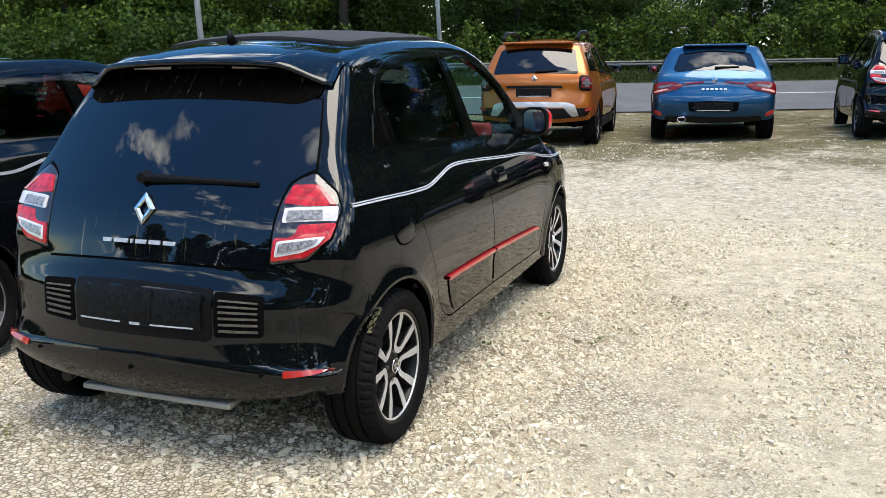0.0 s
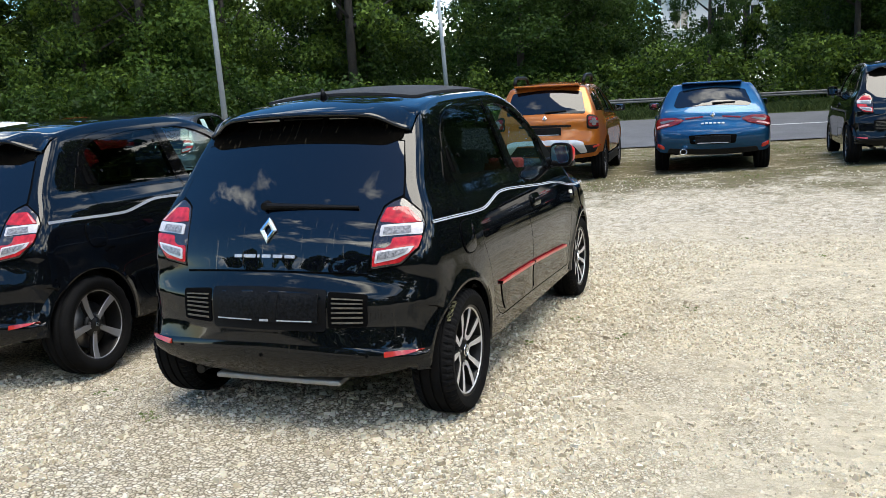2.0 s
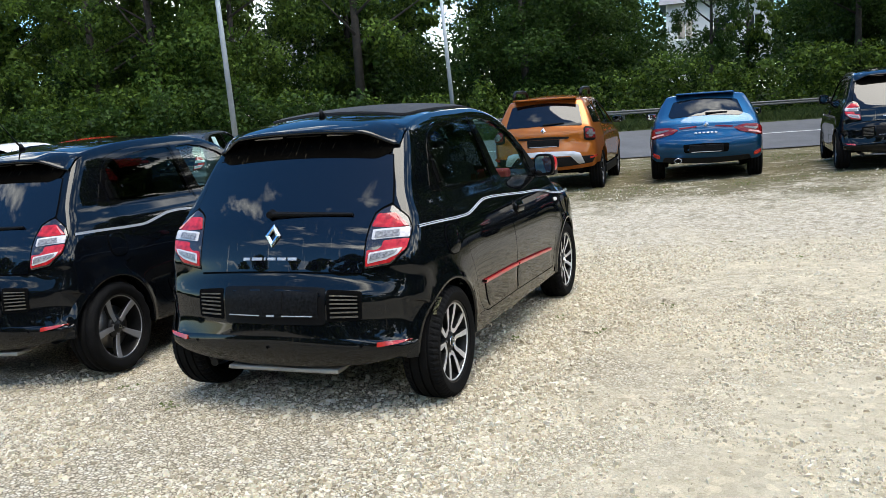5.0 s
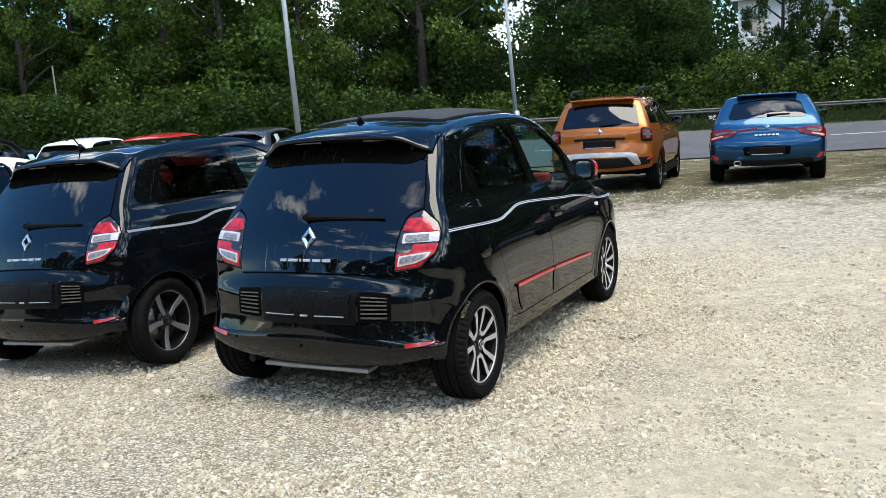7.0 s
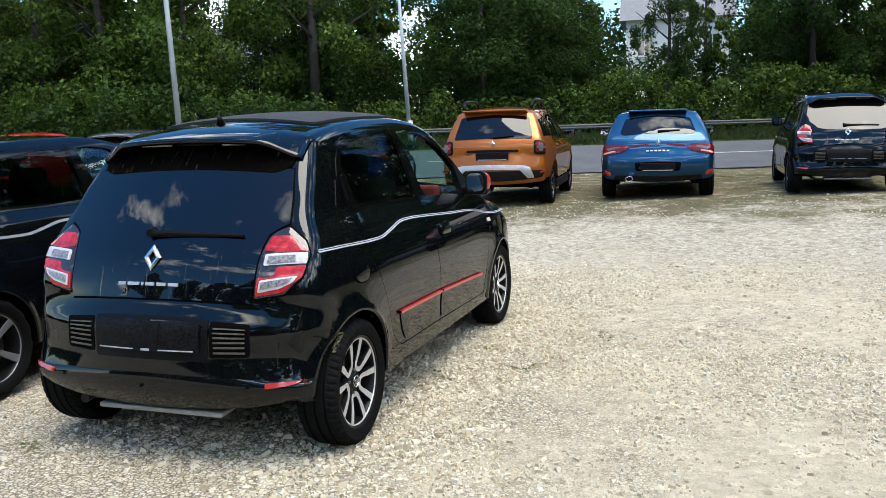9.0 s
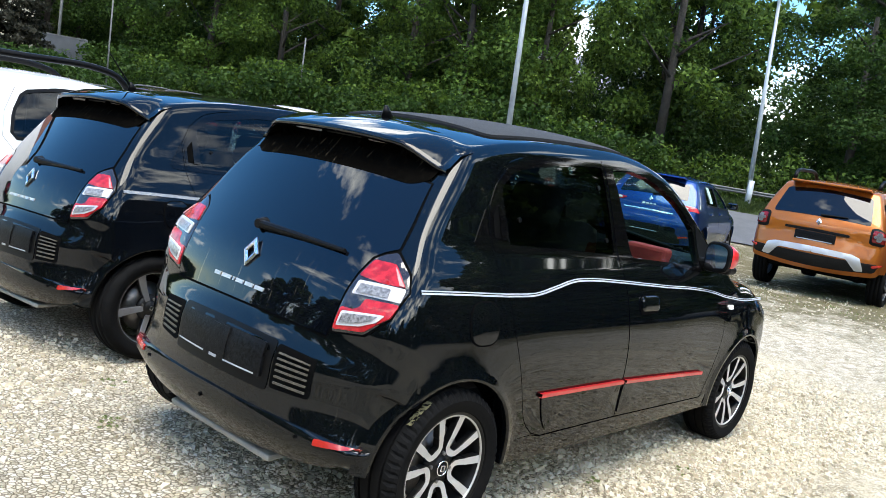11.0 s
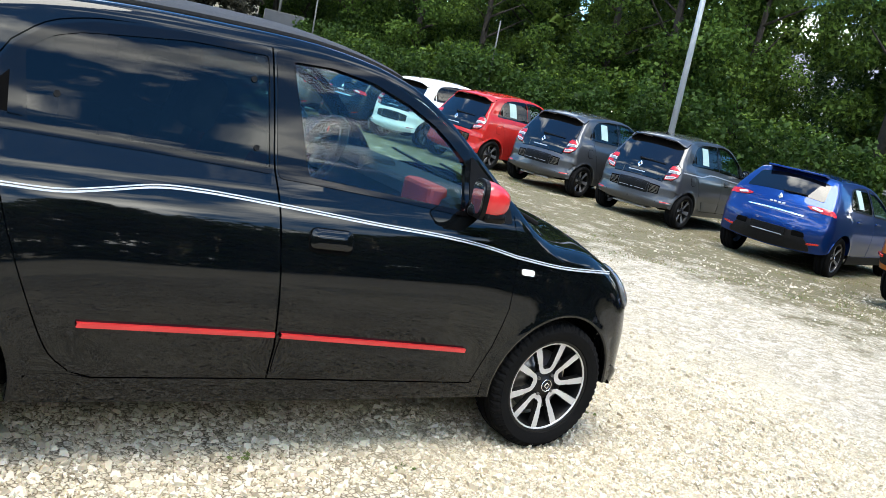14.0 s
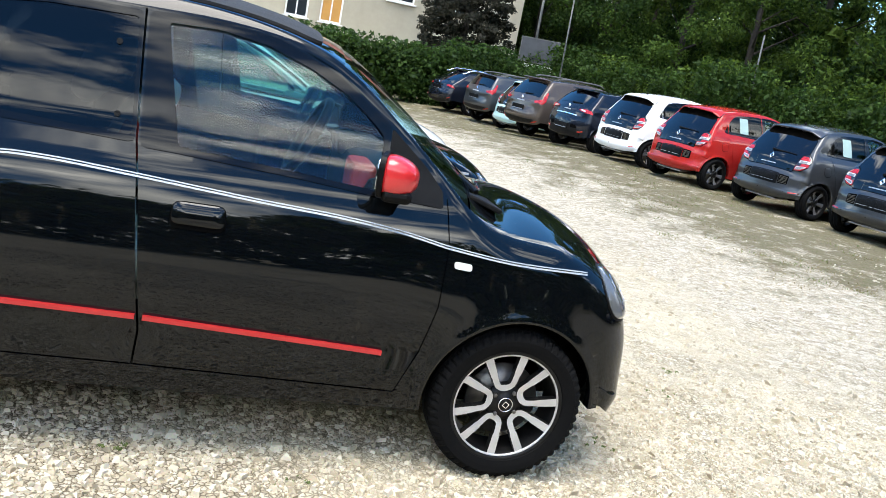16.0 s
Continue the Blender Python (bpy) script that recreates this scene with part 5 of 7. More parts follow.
    tuft = ramp(tex("ShaderNodeTexNoise", 2.4, Detail=11.0, Roughness=0.8).outputs["Fac"], [(0.37, 0.0), (0.48, 0.94)])
    fv = math_("MULTIPLY", fv, tuft)
    col = mix(fv, col, verge)
    grass = ramp(tex("ShaderNodeTexNoise", 5.0, Detail=8.0).outputs["Fac"], [(0.3, (.022, .036, .010)), (0.7, (.055, .08, .024))])
    mg = N("ShaderNodeMapRange")
    L(o, mg.inputs["Value"])
    mg.inputs["From Min"].default_value, mg.inputs["From Max"].default_value = 6.1, 6.6
    col = mix(mg.outputs["Result"], col, grass)
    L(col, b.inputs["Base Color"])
    b.inputs["Roughness"].default_value = 0.92
    b.inputs["Specular IOR Level"].default_value = 0.2
    h = math_("ADD", math_("MULTIPLY", sep.outputs[1], 0.5), math_("MULTIPLY", sep2.outputs[1], 0.3))
    h = math_("ADD", h, math_("MULTIPLY", fine.outputs["Fac"], 0.5))
    h = math_("ADD", h, math_("MULTIPLY", e1.outputs["Distance"], 0.8))
    bp = N("ShaderNodeBump")
    bp.inputs["Distance"].default_value, bp.inputs["Strength"].default_value = 0.021, 1.0
    L(h, bp.inputs["Height"])
    L(bp.outputs["Normal"], b.inputs["Normal"])


M_GROUND = world_mat("gravel_ground", build_ground)


def axis_steps(lo, hi, fine, a, b, grow_=1.25):
    xs = list(np.arange(a, b + 1e-6, fine))
    s, x = fine, a
    left = []
    while x > lo:
        s *= grow_
        x -= s
        left.append(max(x, lo))
    s, x = fine, b
    right = []
    while x < hi:
        s *= grow_
        x += s
        right.append(min(x, hi))
    return np.array(left[::-1] + xs + right)


gx, gy = axis_steps(-900, 900, 0.25, -14, 8), axis_steps(-900, 900, 0.25, -6, 34)
X, Y = np.meshgrid(gx, gy)
Z = ground_z(X, Y)
near = np.exp(-((X - 1) / 25) ** 2 - ((Y - 3) / 25) ** 2)
Z += near * (0.008 * np.sin(X * 2.1 + 1.3 * np.sin(Y * 1.7)) + 0.006 * np.sin(Y * 3.3 + X * 1.1) - 0.006)
nx, ny = len(gx), len(gy)
I = np.arange(nx * ny).reshape(ny, nx)
gf = np.stack([I[:-1, :-1], I[:-1, 1:], I[1:, 1:], I[1:, :-1]], -1).reshape(-1, 4)
tagged(mesh("ground", np.stack([X, Y, Z], -1).reshape(-1, 3), gf, M_GROUND), "pale limestone gravel lot with weedy verge", "ground", kind="structure")

M_ASPHALT = mat("asphalt", (.105, .105, .11), .85, vary=.25, scale=1.2, bump=.003, bump_scale=90)
M_LINE = mat("road_paint", (.62, .62, .60), .7, vary=.3, scale=5)
rv, rf = [], []
for i, a in enumerate(np.arange(-120, 121, 4)):
    for o in (-0.2, 1.4, 3.0, 4.6, 6.2):
        x, y = road_xy(a, o)
        rv.append((x, y, float(ground_z(x, y)) + .03))
for i in range(60):
    for k in range(4):
        rf.append((i * 5 + k, (i + 1) * 5 + k, (i + 1) * 5 + k + 1, i * 5 + k + 1))
road = tagged(mesh("road", rv, [f[::-1] for f in rf], M_ASPHALT), "grey asphalt road with worn white lines", "road", kind="structure")


def road_strip(name, a0, a1, o0, o1, m, dz):
    v = []
    for a, o in ((a0, o0), (a1, o0), (a1, o1), (a0, o1)):
        x, y = road_xy(a, o)
        v.append((x, y, float(ground_z(x, y)) + dz))
    ob = mesh(name, v, [(0, 1, 2, 3)], m, road, smooth=False)
    return ob


road_strip("edge_line", -120, 120, 5.75, 5.9, M_LINE, .034)
road_strip("edge_line", -120, 120, .35, .47, M_LINE, .034)
for a in np.arange(-60, 60, 9.0):
    road_strip("lane_dash", a, a + 4.0, 3.05, 3.18, M_LINE, .034)

# guard rail
rail = tagged(new("guard_rail"), "galvanised steel guard rail along the road", "guard rail")
bm = bmesh.new()
rp = [(0, -.08), (.025, -.055), (.025, -.03), (0, 0), (.025, .03), (.025, .055), (0, .08)]
vs = []
for a in np.arange(-9, 71, 2.0):
    x, y = road_xy(a, 8.7)
    z = float(ground_z(x, y)) + .47
    vs.append([bm.verts.new((x - ROW_N.x * d, y - ROW_N.y * d, z + h)) for d, h in rp] + [bm.verts.new((x - ROW_N.x * (d - .006), y - ROW_N.y * (d - .006), z + h)) for d, h in rp])
for r0, r1 in zip(vs, vs[1:]):
    for k in range(6):
        bm.faces.new((r0[k], r1[k], r1[k + 1], r0[k + 1]))
        bm.faces.new((r0[k + 7], r0[k + 8], r1[k + 8], r1[k + 7]))
    bm.faces.new((r0[6], r1[6], r1[13], r0[13]))
    bm.faces.new((r0[0], r0[7], r1[7], r1[0]))
part("beam", bm, M_GALV, rail, smooth=False)
for a in np.arange(-8, 70, 4.0):
    x, y = road_xy(a, 8.82)
    z = float(ground_z(x, y))
    bm = bmesh.new()
    add_box(bm, (x, y, z + .28), (.10, .06, .62), .008)
    part("post", bm, M_GALV, rail)


# trees
def leaf_mat(name, c1, c2):
    m = bpy.data.materials.new(name)
    m.use_nodes = True
    nt = m.node_tree
    nt.nodes.clear()
    out, add = nt.nodes.new("ShaderNodeOutputMaterial"), nt.nodes.new("ShaderNodeMixShader")
    d, t = nt.nodes.new("ShaderNodeBsdfPrincipled"), nt.nodes.new("ShaderNodeBsdfTranslucent")
    g, r = nt.nodes.new("ShaderNodeNewGeometry"), nt.nodes.new("ShaderNodeValToRGB")
    r.color_ramp.elements[0].color, r.color_ramp.elements[1].color = (*c1, 1), (*c2, 1)
    nt.links.new(g.outputs["Random Per Island"], r.inputs["Fac"])
    nt.links.new(r.outputs["Color"], d.inputs["Base Color"])
    hs = nt.nodes.new("ShaderNodeHueSaturation")
    hs.inputs["Hue"].default_value, hs.inputs["Value"].default_value = 0.495, 1.35
    nt.links.new(r.outputs["Color"], hs.inputs["Color"])
    nt.links.new(hs.outputs["Color"], t.inputs["Color"])
    d.inputs["Roughness"].default_value = .65
    d.inputs["Specular IOR Level"].default_value = .2
    add.inputs["Fac"].default_value = .38
    nt.links.new(d.outputs["BSDF"], add.inputs[1])
    nt.links.new(t.outputs["BSDF"], add.inputs[2])
    nt.links.new(add.outputs["Shader"], out.inputs["Surface"])
    return m


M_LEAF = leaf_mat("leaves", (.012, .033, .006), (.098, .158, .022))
# darker copy of the leaf colour, carries the shade of the dimmer crowns
M_LEAF3 = leaf_mat("leaves_darkened", (.010, .028, .005), (.044, .086, .014))
M_LEAF2 = leaf_mat("leaves_light", (.026, .060, .010), (.092, .155, .024))
# leaf colour darkened to hold the shade under and behind the crowns
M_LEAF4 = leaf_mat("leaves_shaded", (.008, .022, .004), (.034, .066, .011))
M_CONIFER = leaf_mat("conifer_needles", (.014, .016, .010), (.044, .041, .028))
M_BARK = mat("bark", (.045, .036, .028), .9, vary=.5, scale=6, bump=.02, bump_scale=18)
rng = np.random.default_rng(7)


def leaves(centers, radii, per, size, rg, flat=0.75):
    """Many small leaf blades scattered through clumps."""
    C = np.repeat(centers, per, 0)
    R = np.repeat(radii, per)
    n = len(C)
    d = rg.normal(size=(n, 3))
    d /= np.linalg.norm(d, axis=1)[:, None]
    rad = R * rg.random(n) ** 0.45
    p = C + d * rad[:, None] * np.array([1, 1, flat])
    nn = d * 0.6 + rg.normal(size=(n, 3)) * 0.7 + np.array([0, 0, 0.5])
    nn /= np.linalg.norm(nn, axis=1)[:, None]
    a = np.cross(nn, rg.normal(size=(n, 3)))
    a /= np.linalg.norm(a, axis=1)[:, None] + 1e-9
    b = np.cross(nn, a)
    s = (size * (0.6 + 0.8 * rg.random(n)))[:, None]
    v = np.stack([p - a * s * .5 + b * s * .12, p + a * s * .12 - b * s * .42 - nn * s * .1, p + a * s * .45 + b * s * .3], 1).reshape(-1, 3)
    f = np.arange(n * 3).reshape(-1, 3)
    return v, f


def fast_mesh(name, v, f, material):
    me = bpy.data.meshes.new(name)
    n, k = len(f), f.shape[1]
    me.vertices.add(len(v))
    me.vertices.foreach_set("co", np.asarray(v, np.float32).ravel())
    me.loops.add(n * k)
    me.loops.foreach_set("vertex_index", f.astype(np.int32).ravel())
    me.polygons.add(n)
    me.polygons.foreach_set("loop_start", np.arange(0, n * k, k, dtype=np.int32))
    me.update(calc_edges=True)
    me.polygons.foreach_set("use_smooth", np.zeros(n, bool))
    me.materials.append(material)
    return me


def make_tree(height, radius, seed, material, per=400, low=0.13, leaf=.150, clumps=76):
    rg = np.random.default_rng(seed)
    tree = new("tree")
    bm = bmesh.new()
    h0 = height * .62
    add_tube(bm, (0, 0, -.3), (rg.normal() * .1, rg.normal() * .1, h0), .20, .08, 10)
    limbs = []
    for i in range(11):
        a, z = rg.random() * 6.28, height * (.18 + .5 * rg.random())
        l = radius * (.5 + .4 * rg.random())
        e = Vector((math.cos(a) * l, math.sin(a) * l, z + l * .55))
        add_tube(bm, (0, 0, z), e, .06, .015, 6)
        limbs.append(e)
    part("trunk", bm, M_BARK, tree, smooth=True)
    cs, rs = [], []
    while len(cs) < clumps:
        z = low + (1 - low) * rg.random()
        prof = math.sin(math.pi * min(1, max(0, (z - low * .5) / (1.02 - low * .5))) ** .75) ** .6
        a, r = rg.random() * 6.28, rg.random() ** .5
        cs.append((math.cos(a) * r * radius * prof, math.sin(a) * r * radius * prof, z * height))
        rs.append(radius * (.15 + .17 * rg.random()))
    v, f = leaves(np.array(cs), np.array(rs), per, leaf, rg)
    c = new("crown", fast_mesh("crown", v, f, material))
    c.parent = tree
    return tree


def set_tree(proto, x, y, rot, sc, scz, label):
    t = copy_thing(proto, Matrix())
    t.matrix_basis = Matrix.LocRotScale((x, y, float(ground_z(x, y)) - .05), Euler((0, 0, rot)), (sc, sc, scz))
    return tagged(t, label, "tree", "trees along the road")


protos = [make_tree(12.5, 3.4, 11, M_LEAF), make_tree(13.5, 3.0, 12, M_LEAF), make_tree(11.0, 3.6, 13, M_LEAF2)]
mid_trees = [make_tree(12.5, 3.4, 11, M_LEAF, 120, .10, .30), make_tree(13.5, 3.0, 12, M_LEAF, 120, .10, .30), make_tree(11.0, 3.6, 13, M_LEAF2, 120, .10, .30)]
shaded_trees = [make_tree(12.5, 3.4, 21, M_LEAF3), make_tree(13.5, 3.0, 22, M_LEAF3), make_tree(11.0, 3.6, 23, M_LEAF3)]
edge_tree = make_tree(12.0, 3.6, 14, M_LEAF, 190, .06, .42)
TREE_LABELS = ("tall dense green broadleaf tree behind the road", "slim dense green tree behind the road", "light green bushy tree behind the road")


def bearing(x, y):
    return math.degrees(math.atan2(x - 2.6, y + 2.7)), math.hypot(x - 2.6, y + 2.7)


for row, (o, step) in enumerate(((13.5, 4.4), (19.0, 5.0), (26.0, 6.0))):
    for a in np.arange(-62, 58, step):
        a, oo = a + rng.normal() * .9, o + rng.normal() * 1.0
        k = int(rng.integers(0, 3))
        s = .85 + .35 * rng.random()
        flip = rng.random()
        x, y = road_xy(a, oo)
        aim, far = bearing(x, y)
        if (row and abs(aim + 31.0) < 1.6) or abs(aim + 31.0) < 1.0:
            continue
        if aim > -14:
            s *= .8
        wide = math.degrees(math.atan(3.1 * s / far))
        if aim + wide > -9.6 and aim - wide < -.5:              # an open stretch of slim trees
            if -9 < aim < -1:
                if row < 2 and flip < .85:
                    s *= .52
                else:
                    continue
            else:
                way = -.2 if aim < -5 else .2
                while -9.6 - wide < aim < -.5 + wide:
                    a += way
                    aim, far = bearing(*road_xy(a, oo))
        if abs(aim + 22.2) < wide * 1.02:                         # a clear gap beside the lamp post
            way = -.2 if aim < -22.2 else .2
            while abs(aim + 22.2) < wide * 1.02:
                a += way
                aim, far = bearing(*road_xy(a, oo))
        x, y = road_xy(a, oo)
        # bearing picks the leaf copy: lit or shaded look is put into colour
        set_tree((mid_trees if row else protos if -58 < aim < -27 else shaded_trees)[k], x, y, rng.random() * 6.28, s, s * (.95 + .2 * rng.random()) * (1.5 if s < .62 else 1.75 if aim > 6 else 1), TREE_LABELS[k])
for i, (x, y) in enumerate([(-30 + 6.0 * k, -31 + 2 * math.sin(k * 2.0)) for k in range(9)] + [(16.5 + 1.2 * math.sin(k), -24 + 4.6 * k) for k in range(11)] + [(13.2, 24.3), (17.0, 24.8), (20.0, 25.5)]):
    s = (.8 if i < 17 else 1.15) + .3 * rng.random()
    set_tree(edge_tree, x, y, rng.random() * 6.28, s, s * (1.2 if i < 9 or i > 19 else .50 + .20 * (i % 3 == 0)), "green broadleaf tree at the lot's edge")
for p in protos + mid_trees + shaded_trees + [edge_tree]:
    for o in list(p.children_recursive) + [p]:
        bpy.data.objects.remove(o)

# undergrowth between the trunks
cs, rs = [], []
for a in np.arange(-75, 70, .8):
    for o in (14.5, 18.0, 23.0, 31.0):
        x, y = road_xy(a + rng.normal() * .5, o + rng.normal() * .8)
        g0 = float(ground_z(x, y))
        aim, _ = bearing(x, y)
        low_ = -10 < aim < -1 or abs(aim + 22.2) < 1.6
        for z in np.arange(.4, (2.2 if low_ else 1.8 if o < 20 else 5.0) + (1.5 if low_ else 2.2 if o < 20 else 3.5) * rng.random(), .8):
            cs.append((x + rng.normal() * .3, y + rng.normal() * .3, g0 + z))
            rs.append(.85)
cs, rs = np.array(cs), np.array(rs)
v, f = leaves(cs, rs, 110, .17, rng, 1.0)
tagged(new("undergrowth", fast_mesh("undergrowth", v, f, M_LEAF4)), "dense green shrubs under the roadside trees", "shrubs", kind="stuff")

# far woods on the slope beyond
cs, rs = [], []
for a in np.arange(-110, 90, 2.2):
    for z in np.arange(.6, 8.0 + 1.6 * math.sin(a * .11) + 1.2 * math.sin(a * .43), 1.6):
        x, y = road_xy(a + rng.normal() * .6, 58 + rng.normal() * 2.5)
        cs.append((x, y, float(ground_z(x, y)) + z))
        rs.append(2.2)
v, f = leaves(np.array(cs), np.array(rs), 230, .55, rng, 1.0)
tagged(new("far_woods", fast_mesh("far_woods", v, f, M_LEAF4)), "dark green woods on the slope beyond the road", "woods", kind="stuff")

# hedge between rail and trees
cs, rs = [], []
for a in np.arange(-70, 70, .55):
    hgt = 1.9 + .45 * math.sin(a * .21) + .25 * math.sin(a * .9)
    for z in np.arange(.25, hgt, .5):
        x, y = road_xy(a + rng.normal() * .2, 9.9 + rng.normal() * .25)
        cs.append((x, y, float(ground_z(x, y)) + z))
        rs.append(.5)
v, f = leaves(np.array(cs), np.array(rs), 105, .165, rng, 1.0)
tagged(new("hedge", fast_mesh("hedge", v, f, M_LEAF)), "long leafy green hedge behind the guard rail", "hedge", kind="stuff")


cs, rs = [], []
for a in np.arange(-60, -9, .6):
    for z in np.arange(.4, 1.9 + .4 * math.sin(a * .7), .55):
        x, y = road_xy(a + rng.normal() * .2, 8.6 + rng.normal() * .3)
        cs.append((x, y, float(ground_z(x, y)) + z))
        rs.append(.55)
v, f = leaves(np.array(cs), np.array(rs), 105, .17, rng, 1.0)
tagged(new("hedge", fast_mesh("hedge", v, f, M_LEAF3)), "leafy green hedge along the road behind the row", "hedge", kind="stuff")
cs, rs = [], []
for x, y in [(15.5 + .8 * math.sin(k), -28 + 1.1 * k) for k in range(44)] + [(-34 + 1.1 * k, -29.5 + math.sin(k)) for k in range(48)]:
    for z in np.arange(.5, 5.4, .9):
        cs.append((x, y, z))
        rs.append(1.1)
v, f = leaves(np.array(cs), np.array(rs), 120, .4, rng, 1.0)
tagged(new("shrubs", fast_mesh("shrubs", v, f, M_LEAF)), "dense green shrubs round the lot", "shrubs", kind="stuff")


# lamp posts
def lamp_post(x, y, h, lean=(0, 0)):
    post = new("street_lamp")
    bm = bmesh.new()
    add_tube(bm, (0, 0, -.2), (lean[0] * h, lean[1] * h, h), .085, .05, 16)
    add_tube(bm, (0, 0, -.1), (0, 0, .9), .10, .10, 16)
    part("pole", bm, M_POLE, post, smooth=True)
    bm = bmesh.new()
    add_box(bm, (lean[0] * h, lean[1] * h - .30, h + .02), (.28, .75, .10), .03)
    part("lamp_head", bm, M_TRIM, post)
    post.location = (x, y, float(ground_z(x, y)))
    return tagged(post, "grey galvanised steel street lamp post", "street lamp", "street lamps")


lamp_post(-11.58, 15.9, 9.0, (-.040, 0))
lamp_post(-9.05, 26.0, 7.0, (-.050, 0))


# ---- the other parked cars ----
HATCH_PROFILE = [(-.55, .28, .10, .10), (-.615, .42, .16, .13), (-.635, .55, .18, .13), (-.615, .68, .16, .12), (-.57, .80, .13, .11), (-.54, .92, .11, .10), (-.46, 1.03, .09, .08),
                 (-.30, 1.20, .08, .07), (-.13, 1.36, .07, .06), (-.05, 1.412, .08, .05), (.15, 1.432, .09, .05), (.6, 1.447, .10, .05), (1.1, 1.437, .09, .05), (1.42, 1.39, .07, .05),
                 (1.75, 1.25, .06, .06), (2.1, 1.06, .06, .07), (2.3, .97, .10, .08), (2.6, .93, .12, .08), (3.0, .85, .14, .10), (3.25, .73, .16, .14), (3.40, .55, .18, .16), (3.42, .40, .16, .15), (3.37, .24, .10, .12)]
HATCH_W = [(.2, .825), (.4, .855), (.6, .866), (.75, .858), (.9, .83), (1.0, .795), (1.15, .725), (1.3, .645), (1.4, .585), (1.45, .55)]
HATCH_DOORS = [[(.55, .33), (.44, .40), (.33, .62), (.22, .82), (.10, 1.04), (.20, 1.20), (.38, 1.315), (.62, 1.345), (1.06, 1.352), (1.12, .98), (1.15, .65), (1.14, .33)],
               [(1.15, .33), (1.16, .65), (1.13, .98), (1.07, 1.352), (1.30, 1.335), (1.55, 1.245), (1.80, 1.12), (1.98, 1.0), (2.06, .88), (2.07, .65), (2.02, .45), (1.97, .32)]]
HATCH_WINS = [[(.20, 1.03), (.26, 1.18), (.40, 1.285), (.62, 1.318), (1.02, 1.325), (1.07, .985)], [(1.15, .98), (1.11, 1.325), (1.30, 1.308), (1.53, 1.225), (1.76, 1.10), (1.90, 1.0), (1.90, .955)]]
SUV_PROFILE = [(-.72, .38, .10, .08), (-.80, .50, .15, .10), (-.83, .62, .16, .10), (-.81, .74, .15, .10), (-.775, .86, .12, .09), (-.755, 1.0, .10, .06), (-.715, 1.09, .09, .05), (-.60, 1.28, .08, .045),
               (-.47, 1.47, .08, .045), (-.40, 1.555, .08, .045), (-.2, 1.60, .09, .05), (.4, 1.63, .10, .05), (1.0, 1.622, .09, .05), (1.35, 1.56, .07, .05), (1.75, 1.36, .06, .06), (2.1, 1.16, .06, .07),
               (2.28, 1.10, .10, .08), (2.7, 1.07, .12, .08), (3.1, 1.0, .14, .10), (3.35, .88, .16, .14), (3.47, .70, .18, .15), (3.49, .52, .16, .15), (3.43, .36, .10, .12)]
SUV_W = [(.3, .87), (.5, .895), (.7, .902), (.9, .892), (1.05, .865), (1.2, .80), (1.4, .71), (1.55, .645), (1.63, .61)]
SUV_DOORS = [[(.62, .42), (.50, .50), (.40, .75), (.28, .95), (.15, 1.12), (.18, 1.30), (.28, 1.48), (.62, 1.53), (1.03, 1.53), (1.10, 1.10), (1.13, .75), (1.12, .42)],
             [(1.13, .42), (1.14, .75), (1.11, 1.10), (1.04, 1.53), (1.28, 1.505), (1.55, 1.395), (1.82, 1.25), (2.02, 1.12), (2.10, 1.0), (2.12, .75), (2.06, .52), (2.0, .42)]]
SUV_WINS = [[(.22, 1.12), (.25, 1.29), (.34, 1.445), (.62, 1.495), (.99, 1.50), (1.05, 1.10)], [(1.13, 1.095), (1.08, 1.50), (1.28, 1.475), (1.54, 1.365), (1.80, 1.22), (1.94, 1.12), (1.94, 1.07)]]


def stretch(pts, ys, zs):
    """Rows of (y, z, ...) of a template, moved to another car's lengths and heights."""
    out = []
    for p in pts:
        out.append((float(np.interp(p[0], ys[0], ys[1])), float(np.interp(p[1], zs[0], zs[1])), *p[2:]))
    return out


